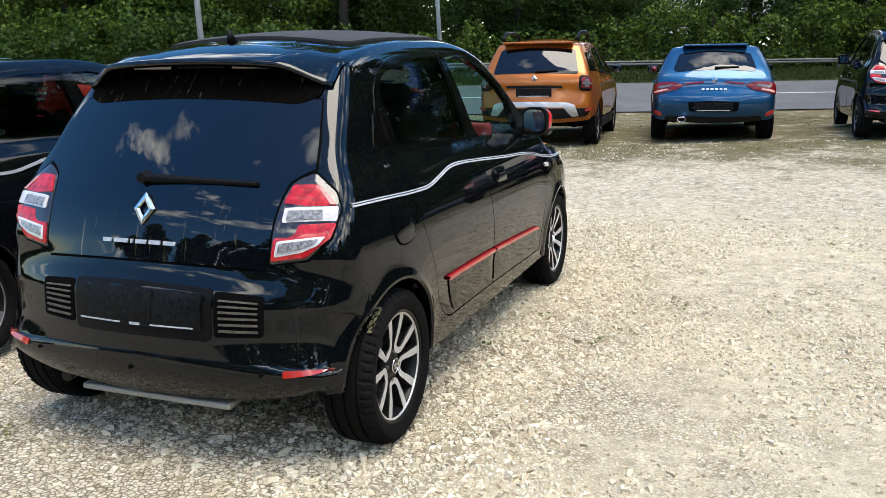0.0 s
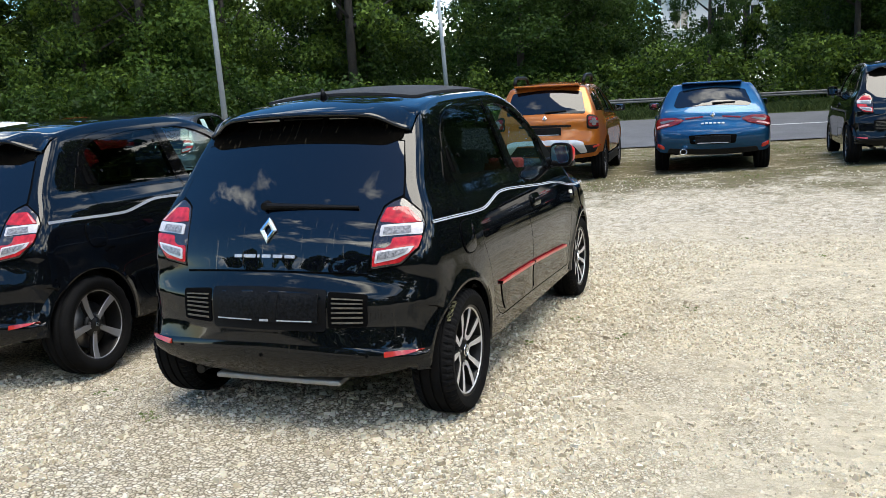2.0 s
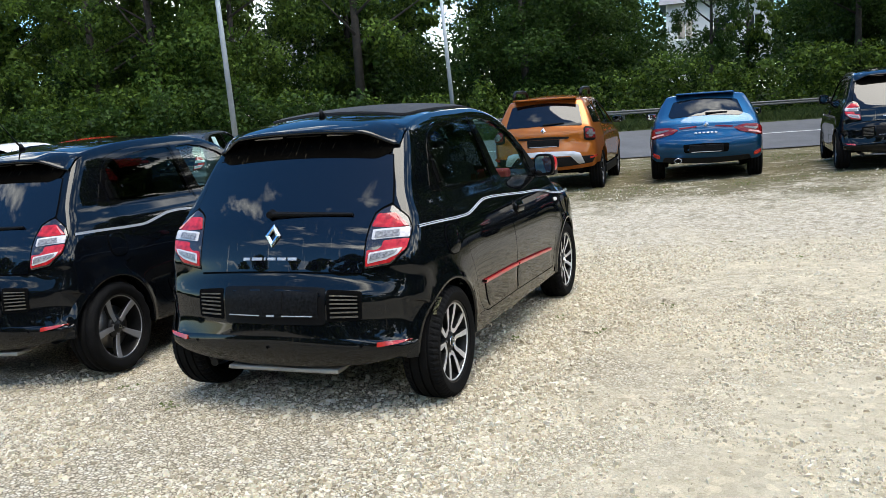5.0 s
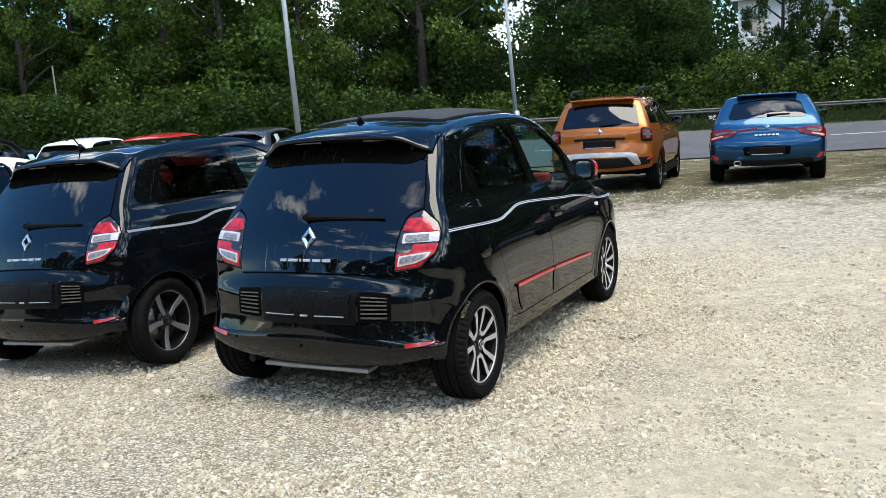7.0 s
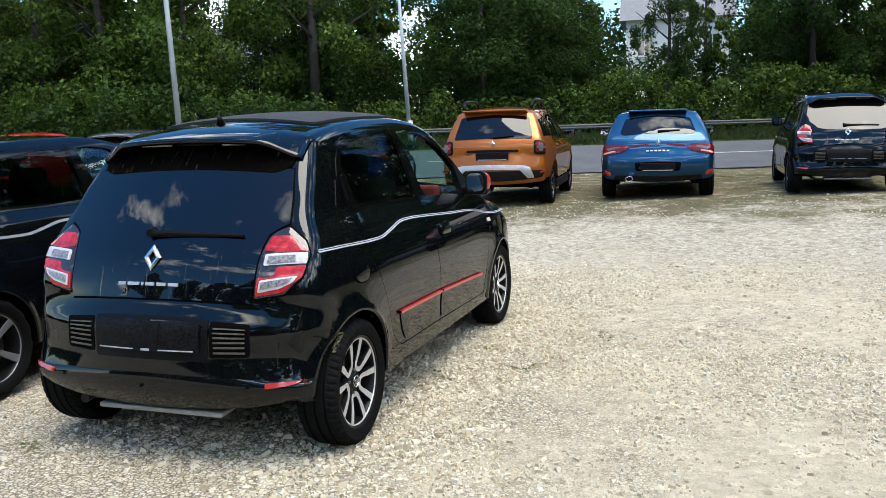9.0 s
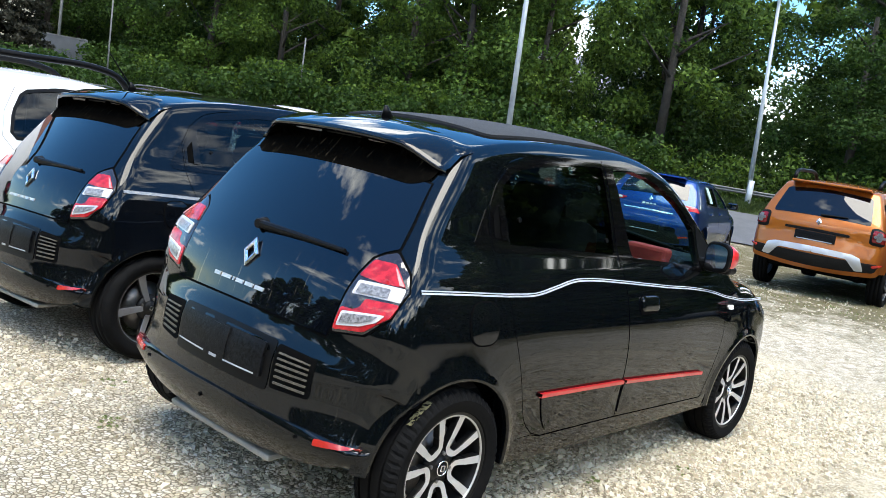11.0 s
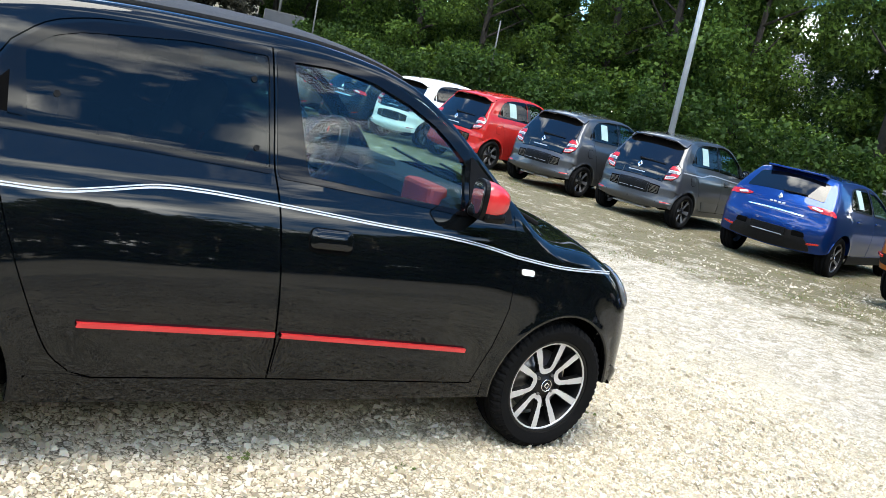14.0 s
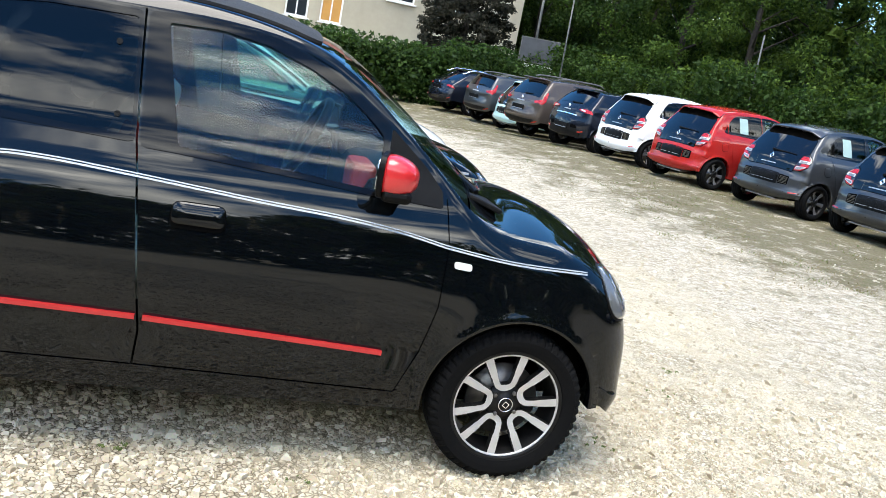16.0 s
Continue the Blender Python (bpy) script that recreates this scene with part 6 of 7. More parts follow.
def other_car(m, label, name, kind, paint, lengths, heights, half, r, wheels, spec, tint=M_DARKGLASS, front_tint=None):
    """A parked car: lengths (rear overhang, wheelbase, front overhang), heights (waist, roof), half its width, the tyre's radius."""
    suv = kind == "suv"
    prof, wid, drs, wns = (SUV_PROFILE, SUV_W, SUV_DOORS, SUV_WINS) if suv else (HATCH_PROFILE, HATCH_W, HATCH_DOORS, HATCH_WINS)
    ro, wb, fo = lengths
    ys = ([-.83, 0, 2.676, 3.49], [-ro, 0, wb, wb + fo]) if suv else ([-.635, 0, 2.589, 3.42], [-ro, 0, wb, wb + fo])
    zs = ([0, 1.09, 1.63], [0, *heights]) if suv else ([0, .95, 1.447], [0, *heights])
    k = half / (.902 if suv else .866)
    sh = Shell(stretch(prof, ys, zs), [(float(np.interp(z, *zs)), w * k) for z, w in wid], 0, (.3, 1.0, .08), (wb - .3, 1.1, .10), step=.05)
    doors = [[p[:2] for p in stretch([(a, b) for a, b in d], ys, zs)] for d in drs]
    wins = [[p[:2] for p in stretch([(a, b) for a, b in w], ys, zs)] for w in wns]
    Zf = lambda z: float(np.interp(z, *zs))
    roof = sh.p[sh.p[:, 1] > heights[1] * .90]
    roof_z = lambda q: float(np.interp(q, roof[:, 0], roof[:, 1]))
    car = new(name)
    arches = [(0, r, r + .05), (wb, r, r + .05)]
    top = sh.top
    yt, yc = (1.42, 2.24) if suv else (1.48, 2.22)
    s_top, s_cowl = np.interp(np.interp([yt, yc], *ys), sh.p[top:, 0], sh.s[top:])
    opens = [grow(dense(d, .05), .005) for d in doors]
    shell_body(sh, "body", paint, car, arches, opens, [(s_top, s_cowl)], nq=8, nr=5, spacing=.09)
    e0, e1 = sh.edge(np.array([s_top]))[0][0], sh.edge(np.array([s_cowl]))[0][0]
    panel(sh, "windscreen", dense([(s_top - .01, -e0 - .02), (s_top - .01, e0 + .02), (s_cowl + .01, e1 + .02), (s_cowl + .01, -e1 - .02)], .08), M_GLASS, car, "wrap", off=-.004, flange=0, spacing=.1)
    for sg in (1, -1):
        for i, (d, w) in enumerate(zip(doors, wins)):
            hole = rounded(w, .03, 2)
            door = panel(sh, ("rear_door", "front_door")[i], d, paint, car, sg=sg, holes=[hole], flange=.03, spacing=.09, step=.05)
            panel(sh, "window", hole, tint if i == 0 else (front_tint or M_GLASS), door, sg=sg, off=-.005, flange=0, spacing=.12, step=.05)
            panel(sh, "window_frame", grow(hole, .022), M_TRIM, door, sg=sg, off=.004, holes=[grow(hole, -.004)], flange=.005, spacing=.2, step=.05)
            hy = d[-1][0] * .0 + (np.interp(.40 if i == 0 else 1.20, *ys))
            hz = Zf(.98 if suv else .86)
            bm = bmesh.new()
            x = float(sh.W(hy + .08, hz))
            add_box(bm, (sg * (x + .012), hy + .08, hz), (.028, .19, .032), .010)
            part("handle", bm, paint, door)
        for y0, y1, z0, z1 in ((r + .10, wb - r - .10, r * .72, r * 1.12),):
            panel(sh, "sill", rounded([(y0, z0), (y0, z1), (y1, z1), (y1, z0)], .02), M_PLASTIC, car, sg=sg, off=.012, dome=.004, spacing=.12, step=.06)
        yq = float(np.interp(1.93, *ys))
        zq = Zf(1.09 if suv else .98)
        bm = bmesh.new()
        add_box(bm, (sg * (float(sh.W(yq, zq)) + .11), yq, zq + .05), (.20, .13, .13), .05, None, 3)
        mirror = part("door_mirror", bm, spec.get("mirror", M_TRIM), car, smooth=True)
        bm = bmesh.new()
        add_box(bm, (sg * (float(sh.W(yq, zq)) + .11), yq - .065, zq + .05), (.15, .008, .10), .003)
        part("mirror_glass", bm, M_MIRROR, mirror)
        for poly, mtl, nm, off in spec["lamps"]:
            lamp = panel(sh, nm, [(sg * a, b) for a, b in rounded(poly, .02, 3)], mtl, car, "rear", off=off, dome=.010, spacing=.05, step=.04, label="red and clear tail lamp" if nm == "tail_light" else "")
        for poly in spec.get("quarter", ()):
            panel(sh, "quarter_window", rounded(poly, .02), M_HATCH, car, sg=sg, off=.004, spacing=.1)
        if spec.get("rails"):
            z0, z1 = spec["rails"]
            up = spec.get("rail_h", .09)
            pts = [(y, x, z) for y, x, z in ((z0, .56, 0), (z0 + .10, .57, .8 * up), (.5 * (z0 + z1), .58, up), (z1 - .10, .57, .8 * up), (z1, .56, 0))]
            c = spline([(y, z, x) for y, x, z in pts], .08)
            v, f = sweep([(sg * q[2] * k, q[0], roof_z(q[0]) + .005 + q[1]) for q in c], .018 + .11 * up)
            mesh("roof_rail", v, f, spec.get("rail_mat", M_TRIM), car)
        if spec.get("paper") and sg > 0:
            w = np.array(wins[0])
            c = w.mean(0) + np.array([.02, -.01])
            panel(sh, "window_paper", [(c[0] - .10, c[1] - .13), (c[0] + .10, c[1] - .13), (c[0] + .10, c[1] + .13), (c[0] - .10, c[1] + .13)], M_PAPER, car, sg=sg, off=.004, flange=.001, spacing=.2)
    for poly, mtl, nm, off in spec["rear"]:
        full = [(a, b) for a, b in poly] + [(-a, b) for a, b in poly[::-1] if a > 0]
        p = panel(sh, nm, rounded(full, .03, 3), mtl, car, "rear", off=off, dome=.006 if off > .005 else 0, spacing=.08, step=.05)
    px, pz = spec["plate"]
    y = sh.rear(np.array([0.]), np.array([pz]))[0][1]
    bm = bmesh.new()
    add_box(bm, (0, y - .016, pz), (.53, .022, .12), .006)
    holder = part("plate_holder", bm, M_PLATE, car)
    bm = bmesh.new()
    add_box(bm, (0, y - .028, pz - .05), (.46, .003, .010))
    part("print_bar", bm, M_PRINT, holder)
    # emblem as a plain diamond, model lettering as bars
    ez = spec["emblem"]
    c0 = sh.rear(np.array([0.]), np.array([ez]))[0]
    bm = bmesh.new()
    bmesh.ops.create_cone(bm, cap_ends=True, segments=4, radius1=.06, radius2=.03, depth=.02, matrix=pose(0, c0[1] - .014, ez, 90) @ Matrix.Diagonal((.72, 1, 1, 1)))
    part("emblem", bm, M_CHROME, car)
    for i in range(spec.get("bars", 0)):
        x = (i - (spec["bars"] - 1) / 2) * .062
        bz = spec["bar_z"]
        panel(sh, "lettering_bar", [(x - .020, bz - .010), (x + .020, bz - .010), (x + .020, bz + .010), (x - .020, bz + .010)], M_SILVER, car, "rear", off=.016, flange=.006)
    a0, a1 = sh.rear(np.array([0.]), np.array([spec["wiper"]]))[0], sh.rear(np.array([.34]), np.array([spec["wiper"] + .02]))[0]
    bm = bmesh.new()
    add_tube(bm, a0 + np.array([0, -.03, 0]), a1 + np.array([0, -.02, 0]), .014, .008, 8)
    part("rear_wiper", bm, M_TRIM, car)
    if spec.get("exhaust"):
        ex, ez_ = spec["exhaust"]
        v, f = lathe([(-.06, .040), (.0, .040), (.006, .037), (.0, .033), (-.06, .030)], 24)
        mesh("exhaust_tip", [(ex + q[1] * 1.5, -ro - .012 - q[0], ez_ + q[2]) for q in v], f, M_CHROME, car)
    # roof spoiler lip
    yb = float(np.interp(-.40 if suv else -.06, *ys))
    zb = roof_z(yb)
    bm = bmesh.new()
    add_box(bm, (0, yb - .02, zb - .012), (half * (1.16 if suv else 1.02), .24, .030), .013, pose(0, 0, 0, -8), 3)
    part("spoiler", bm, paint, car)
    bm = bmesh.new()
    add_tube(bm, (0, yb + .25, zb), (0, yb + .08, zb + .20), .006, .003, 6)
    part("antenna", bm, M_TRIM, car)
    bm = bmesh.new()
    add_box(bm, (0, wb * .5, r + .02), (half * 1.6, wb + .3, .14), .02)
    add_box(bm, (0, -ro * .4, r + .12), (half * 1.3, ro * .8, .22), .03)
    for yy in (0, wb):
        for sg in (1, -1):
            add_box(bm, (sg * half * .60, yy, r + .16), (.14, 2 * r + .06, .42), .05)
    part("underbody", bm, M_GAP, car)
    bm = bmesh.new()
    for sg in (1, -1):
        add_box(bm, (sg * half * .42, 1.05, .85), (.5, .16, .62), .06, pose(0, 0, 0, -16))
        add_box(bm, (sg * half * .42, .95, Zf(1.25 if suv else 1.14)), (.28, .10, .18), .04)
    add_box(bm, (0, .15, .85), (half * 1.45, .16, .60), .06, pose(0, 0, 0, -20))
    add_box(bm, (0, np.interp(2.0, *ys), Zf(.95 if suv else .85)), (half * 1.55, .4, .25), .05)
    part("seats", bm, M_SEAT, car, smooth=True)
    add_wheels(car, wb, half * 2 - .25, r, .215, .215, r * .70, wheels)
    car.matrix_world = m
    return tagged(car, label, "car", "parked cars")


CLIO = dict(lamps=[([(.40, .965), (.47, .925), (.66, .915), (.82, .94), (.84, .985), (.76, 1.01), (.60, 1.0)], M_TAIL, "tail_light", .012), ([(.47, .945), (.62, .935), (.64, .965), (.50, .975)], M_TAILCLEAR, "clear_lens", .026),
                   ([(.56, .395), (.72, .41), (.72, .44), (.56, .425)], M_REFLECT, "reflector", .022), ([(.34, .50), (.52, .50), (.50, .58), (.34, .585)], M_GAP, "vent_grille", .016)],
            rear=[([(.58, 1.075), (.575, 1.13), (.52, 1.33), (.0, 1.345)], M_HATCH, "hatch_glass", .004), ([(.42, .795), (.42, .815), (0, .818)], M_CHROME, "chrome_strip", .012),
                  ([(.62, .30), (.58, .40), (.46, .56), (0, .585)], M_PLASTIC, "lower_bumper", .010)],
            plate=(0, .525), emblem=.985, wiper=1.085, bars=4, bar_z=.905, paper=True)
MEGANE = dict(lamps=[([(.42, .845), (.52, .790), (.80, .755), (.93, .79), (.94, .915), (.80, .920), (.58, .900)], M_TAILDARK, "tail_light", .012), ([(.56, .845), (.76, .815), (.80, .845), (.60, .865)], M_LENSGREY, "clear_lens", .026),
                     ([(.64, .79), (.84, .775), (.86, .795), (.66, .808)], M_TAILLIGHT, "lens_strip", .027),
                     ([(.14, .868), (.41, .848), (.42, .872), (.14, .890)], M_TAILDARK, "light_bar", .012), ([(.72, .33), (.86, .345), (.86, .405), (.74, .39)], M_REFLECT, "reflector", .016)],
              rear=[([(.53, 1.05), (.59, 1.09), (.505, 1.31), (0, 1.33)], M_HATCH, "hatch_glass", .004), ([(.70, .26), (.66, .36), (.30, .375), (0, .375)], M_PLASTIC, "diffuser", .010),
                    ([(.34, .455), (.36, .60), (0, .61)], M_GAP, "plate_recess", .004)],
              exhaust=(-.44, .345),
              plate=(0, .525), emblem=.905, wiper=1.085, bars=6, bar_z=.775)
DUSTER = dict(lamps=[([(.655, .885), (.655, 1.085), (.70, 1.105), (.855, 1.09), (.865, .895), (.82, .87), (.70, .87)], M_TRIM, "lamp_frame", .010), ([(.685, .905), (.685, 1.065), (.845, 1.065), (.845, .905)], M_TAILDARK, "tail_light", .024),
                     ([(.735, .925), (.735, 1.045), (.79, 1.045), (.79, .925)], M_LENSGREY, "clear_lens", .040), ([(.70, .965), (.70, 1.005), (.83, 1.005), (.83, .965)], M_LENSGREY, "clear_lens", .043),
                     ([(.74, .535), (.90, .545), (.90, .585), (.75, .58)], M_REFLECT, "reflector", .030),
                     ([(.56, .46), (.66, .46), (.60, .665), (.50, .695), (.001, .70), (.001, .625), (.44, .62)], M_SILVER, "skid_plate", .022)],
              rear=[([(.625, 1.115), (.63, 1.16), (.555, 1.47), (0, 1.49)], M_HATCH, "hatch_glass", .004), ([(.42, .90), (.42, .935), (0, .94)], M_TRIM, "tailgate_strip", .020),
                    ([(.80, .44), (.86, .55), (.82, .60), (0, .60)], M_PLASTIC, "lower_bumper", .008)],
              plate=(0, .835), emblem=1.035, wiper=1.14, bars=6, bar_z=.918, rails=(-.25, .95), quarter=[[(-.50, 1.14), (-.40, 1.40), (.12, 1.45), (.09, 1.13)]])
MPV = dict(lamps=[([(.56, 1.02), (.60, .965), (.86, .98), (.90, 1.10), (.80, 1.30), (.755, 1.30), (.80, 1.10), (.70, 1.045)], M_TAIL, "tail_light", .012), ([(.62, .40), (.82, .42), (.82, .45), (.62, .43)], M_REFLECT, "reflector", .016)],
           rear=[([(.66, 1.12), (.64, 1.20), (.56, 1.47), (0, 1.49)], M_HATCH, "hatch_glass", .004), ([(.70, .40), (.68, .50), (0, .52)], M_PLASTIC, "lower_bumper", .010)],
           plate=(0, .78), emblem=1.03, wiper=1.15, bars=6, bar_z=.95, rails=(-.2, 1.2), rail_mat=M_GALV, rail_h=.022)
WAGON = dict(lamps=[([(.50, .90), (.55, .865), (.80, .87), (.90, .90), (.90, .975), (.60, .945)], M_TAIL, "tail_light", .012), ([(.70, .38), (.84, .39), (.84, .43), (.70, .42)], M_REFLECT, "reflector", .016)],
             rear=[([(.62, 1.03), (.62, 1.08), (.555, 1.31), (0, 1.33)], M_HATCH, "hatch_glass", .004), ([(.70, .30), (.66, .38), (0, .40)], M_PLASTIC, "diffuser", .010)],
             plate=(0, .78), emblem=.93, wiper=1.06, bars=0, bar_z=.8, rails=(-.4, 1.2), rail_mat=M_CHROME, rail_h=.022)

def rest(x, y, yaw):
    return pose(x, y, float(ground_z(x, y)), 0, 0, yaw)


neighbour = small_car(pose(-2.40, .18, -.076, 0, -2.4, 2), "black hatchback with a grey waist stripe parked on gravel", M_BLACK2, "single", False, False, "five", rod=True)
other_car(pose(-4.80, .08, -.176, 0, -2.4, 2), "white sport utility car with dark roof rails", "sport_utility_car", "suv", M_WHITE, (.83, 2.67, .82), (1.05, 1.60), .90, .335, "five", dict(DUSTER, rails=(-.5, 1.25), quarter=()))

# the far row, from the roadside end
small_car(rest(3.9, 10.9, 3), "black hatchback with a silver stripe parked on the weedy verge", M_BLACK2, "", wheels="five")
other_car(rest(1.1, 11.2, 6), "metallic steel-blue hatchback with slim red tail lamps", "hatchback_car", "hatch", M_BLUE2, (.78, 2.669, .91), (.96, 1.447), .907, .315, "five", MEGANE)
other_car(rest(-1.40, 10.55, 5), "orange sport utility car with silver skid plate and roof rails", "sport_utility_car", "suv", M_ORANGE, (.83, 2.676, .82), (1.09, 1.63), .902, .345, "five", DUSTER)
other_car(pose(-4.53, 11.28, 0, 0, 0, 13.5), "bright blue hatchback with a chrome strip across the tailgate", "hatchback_car", "hatch", M_BLUE, (.62, 2.589, .85), (.95, 1.447), .866, .305, "five", CLIO)
small_car(pose(-7.20, 10.98, 0, 0, 0, 14), "dark grey hatchback with a pale sheet in the side window", M_GREY, "single", wheels="six", paper=True)
small_car(pose(-9.36, 10.55, 0, 0, 0, 14), "dark grey hatchback with a pale sheet in the side window", M_GREY, "", wheels="six", paper=True)
small_car(pose(-11.52, 9.93, 0, 0, 0, 14), "bright red hatchback with a pale sheet in the side window", M_RED, "", wheels="six", paper=True)
small_car(rest(-13.70, 9.68, 14), "white hatchback with a black glass hatch", M_WHITE, "", wheels="five")
other_car(rest(-15.95, 9.50, 14), "dark blue-black hatchback among the parked row", "hatchback_car", "hatch", M_NAVY, (.62, 2.589, .85), (.95, 1.447), .866, .305, "five", CLIO)
other_car(rest(-18.25, 9.40, 14), "brown people carrier with boomerang tail lamps and roof rails", "people_carrier", "suv", M_BROWN, (.98, 2.80, .85), (1.05, 1.64), .93, .34, "five", MPV)
small_car(rest(-20.4, 9.28, 14), "pale mint hatchback half hidden in the row", M_MINT, "", wheels="five")
other_car(rest(-22.6, 9.15, 14), "grey compact sport utility car in the row", "sport_utility_car", "suv", M_GREY, (.75, 2.6, .80), (1.02, 1.55), .88, .33, "five", MPV)
other_car(rest(-25.3, 8.80, 14), "dark blue estate car with chrome roof rails", "estate_car", "hatch", M_NAVY, (1.05, 2.70, .90), (.96, 1.45), .90, .32, "five", WAGON)


# ---- the far left end: house, hedge, conifer, sign ----
M_PLASTER = mat("beige_render", (.42, .375, .285), .9, vary=.12, scale=.8, bump=.003, bump_scale=120)
M_ROOF = mat("roof_tiles", (.26, .10, .065), .8, vary=.35, scale=6, bump=.02, bump_scale=14)
M_WHITEWALL = mat("white_render", (.78, .76, .72), .9, vary=.08, scale=1)
M_GREYROOF = mat("grey_roof", (.20, .20, .21), .7, vary=.2, scale=4)
M_WINFRAME = mat("white_window_frame", (.74, .74, .72), .5)
M_ORANGEPANEL = mat("orange_panel", (.50, .25, .055), .7, vary=.1, scale=2)
M_HOUSEGLASS = mat("house_window_glass", (.02, .025, .03), .05, coat=.5)


def house(m, w, d, h, label, openings, plaster=None, roofing=None):
    """A rendered house: front wall towards -y of its own frame with real openings, pitched roof."""
    ho = new("house")
    t = .30
    cuts = sorted(openings)
    x = -w / 2
    walls = []
    for x0, x1, z0, z1, kind in cuts:
        walls += [(((x + x0) / 2, t / 2, h / 2), (x0 - x, t, h)), (((x0 + x1) / 2, t / 2, z0 / 2), (x1 - x0, t, z0)), (((x0 + x1) / 2, t / 2, (z1 + h) / 2), (x1 - x0, t, h - z1))]
        x = x1
    walls += [(((x + w / 2) / 2, t / 2, h / 2), (w / 2 - x, t, h)), ((-w / 2 + t / 2, d / 2 + t / 2, h / 2), (t, d - t, h)), ((w / 2 - t / 2, d / 2 + t / 2, h / 2), (t, d - t, h)), ((0, d + t / 2, h / 2), (w, t, h))]
    for c, size_ in walls:
        bm = bmesh.new()
        add_box(bm, c, size_)
        part("wall", bm, plaster or M_PLASTER, ho)
    for x0, x1, z0, z1, kind in cuts:
        bm = bmesh.new()
        cx, cz, ww, hh = (x0 + x1) / 2, (z0 + z1) / 2, x1 - x0, z1 - z0
        for a, b, c_, e in ((cx, z0 + .04, ww, .08), (cx, z1 - .04, ww, .08), (x0 + .04, cz, .08, hh - .16), (x1 - .04, cz, .08, hh - .16), (cx, cz, .06, hh - .16)):
            add_box(bm, (a, .14, b), (c_, .08, e))
        win = part("window", bm, M_WINFRAME, ho)
        bm = bmesh.new()
        add_box(bm, (cx, .17, cz), (ww - .1, .02, hh - .1))
        part("pane" if kind == "win" else "panel", bm, M_HOUSEGLASS if kind == "win" else M_ORANGEPANEL, win)
        bm = bmesh.new()
        add_box(bm, (cx, -.04, z0 - .04), (ww + .16, .20, .06), .01)
        part("sill", bm, M_WINFRAME, win)
    bm = bmesh.new()
    rise, o = d * .38, .5
    v = [bm.verts.new(p) for p in ((-w / 2 - o, -o, h - .1), (w / 2 + o, -o, h - .1), (w / 2 + o, d / 2, h + rise), (-w / 2 - o, d / 2, h + rise), (w / 2 + o, d + o, h - .1), (-w / 2 - o, d + o, h - .1))]
    bm.faces.new((v[0], v[1], v[2], v[3]))
    bm.faces.new((v[3], v[2], v[4], v[5]))
    bm.faces.new((v[0], v[3], v[5]))
    bm.faces.new((v[1], v[4], v[2]))
    bm.faces.new((v[0], v[5], v[4], v[1]))
    part("roof", bm, roofing or M_ROOF, ho)
    ho.matrix_world = m
    return tagged(ho, label, "house")


house(pose(-38, 5.8, -.1, 0, 0, 90), 17, 9, 7.5, "beige rendered house with an orange panel behind the hedge",
      [(-6.0, -4.6, 2.3, 3.8, "win"), (-2.7, -1.65, 2.0, 4.1, "win"), (-1.1, -.08, 2.0, 4.5, "panel"), (1.9, 3.2, 3.55, 5.0, "win"), (4.6, 5.9, 3.55, 5.0, "win")])
house(pose(-33, 50, 1.0, 0, 0, 30), 9, 8, 5.0, "pale house glimpsed between the roadside trees",
      [(-3.0, -1.8, 1.2, 2.7, "win"), (.5, 1.7, 1.2, 2.7, "win")], M_WHITEWALL, M_GREYROOF)
house(pose(-2.6, 66, 3.0, 0, 0, 5), 7.6, 9, 6.0, "pale house above the hedge beyond the road",
      [(-3.0, -1.8, 3.2, 4.7, "win"), (-.4, .8, 3.2, 4.7, "win"), (2.0, 3.2, 3.2, 4.7, "win")], M_WHITEWALL, M_GREYROOF)
cs, rs = [], []
for y in np.arange(-12, 12.9, .5):
    xx = -27.5 - .10 * (y - 6)
    for z in np.arange(.05, 1.32 + .26 * float(smooth01((y - 2) / 3)) + .12 * math.sin(y * .8), .40):
        for dx in (-.5, .3):
            cs.append((xx + dx + rng.normal() * .15, y + rng.normal() * .15, z))
            rs.append(.55)
v, f = leaves(np.array(cs), np.array(rs), 210, .16, rng, 1.0)
tagged(new("hedge", fast_mesh("hedge", v, f, M_LEAF3)), "dense clipped green hedge before the house", "hedge", kind="stuff")


def conifer(x, y, h, r):
    t = new("conifer_tree")
    bm = bmesh.new()
    add_tube(bm, (0, 0, -.2), (0, 0, h * .95), .16, .03, 8)
    part("trunk", bm, M_BARK, t, smooth=True)
    cs, rs = [], []
    for z in np.arange(.5, h, .33):
        rr = r * (1 - z / h) ** .8 + .15
        for k in range(int(6 + rr * 9)):
            a, q = rng.random() * 6.28, rr * (.45 + .55 * rng.random())
            cs.append((math.cos(a) * q, math.sin(a) * q, z - .2 * q))
            rs.append(.34)
    v, f = leaves(np.array(cs), np.array(rs), 90, .15, rng, .6)
    c = new("crown", fast_mesh("crown", v, f, M_CONIFER))
    c.parent = t
    t.location = (x, y, float(ground_z(x, y)))
    return tagged(t, "dark grey-green spruce beside the house", "tree")


conifer(-30.5, 9.8, 9.0, 2.3)

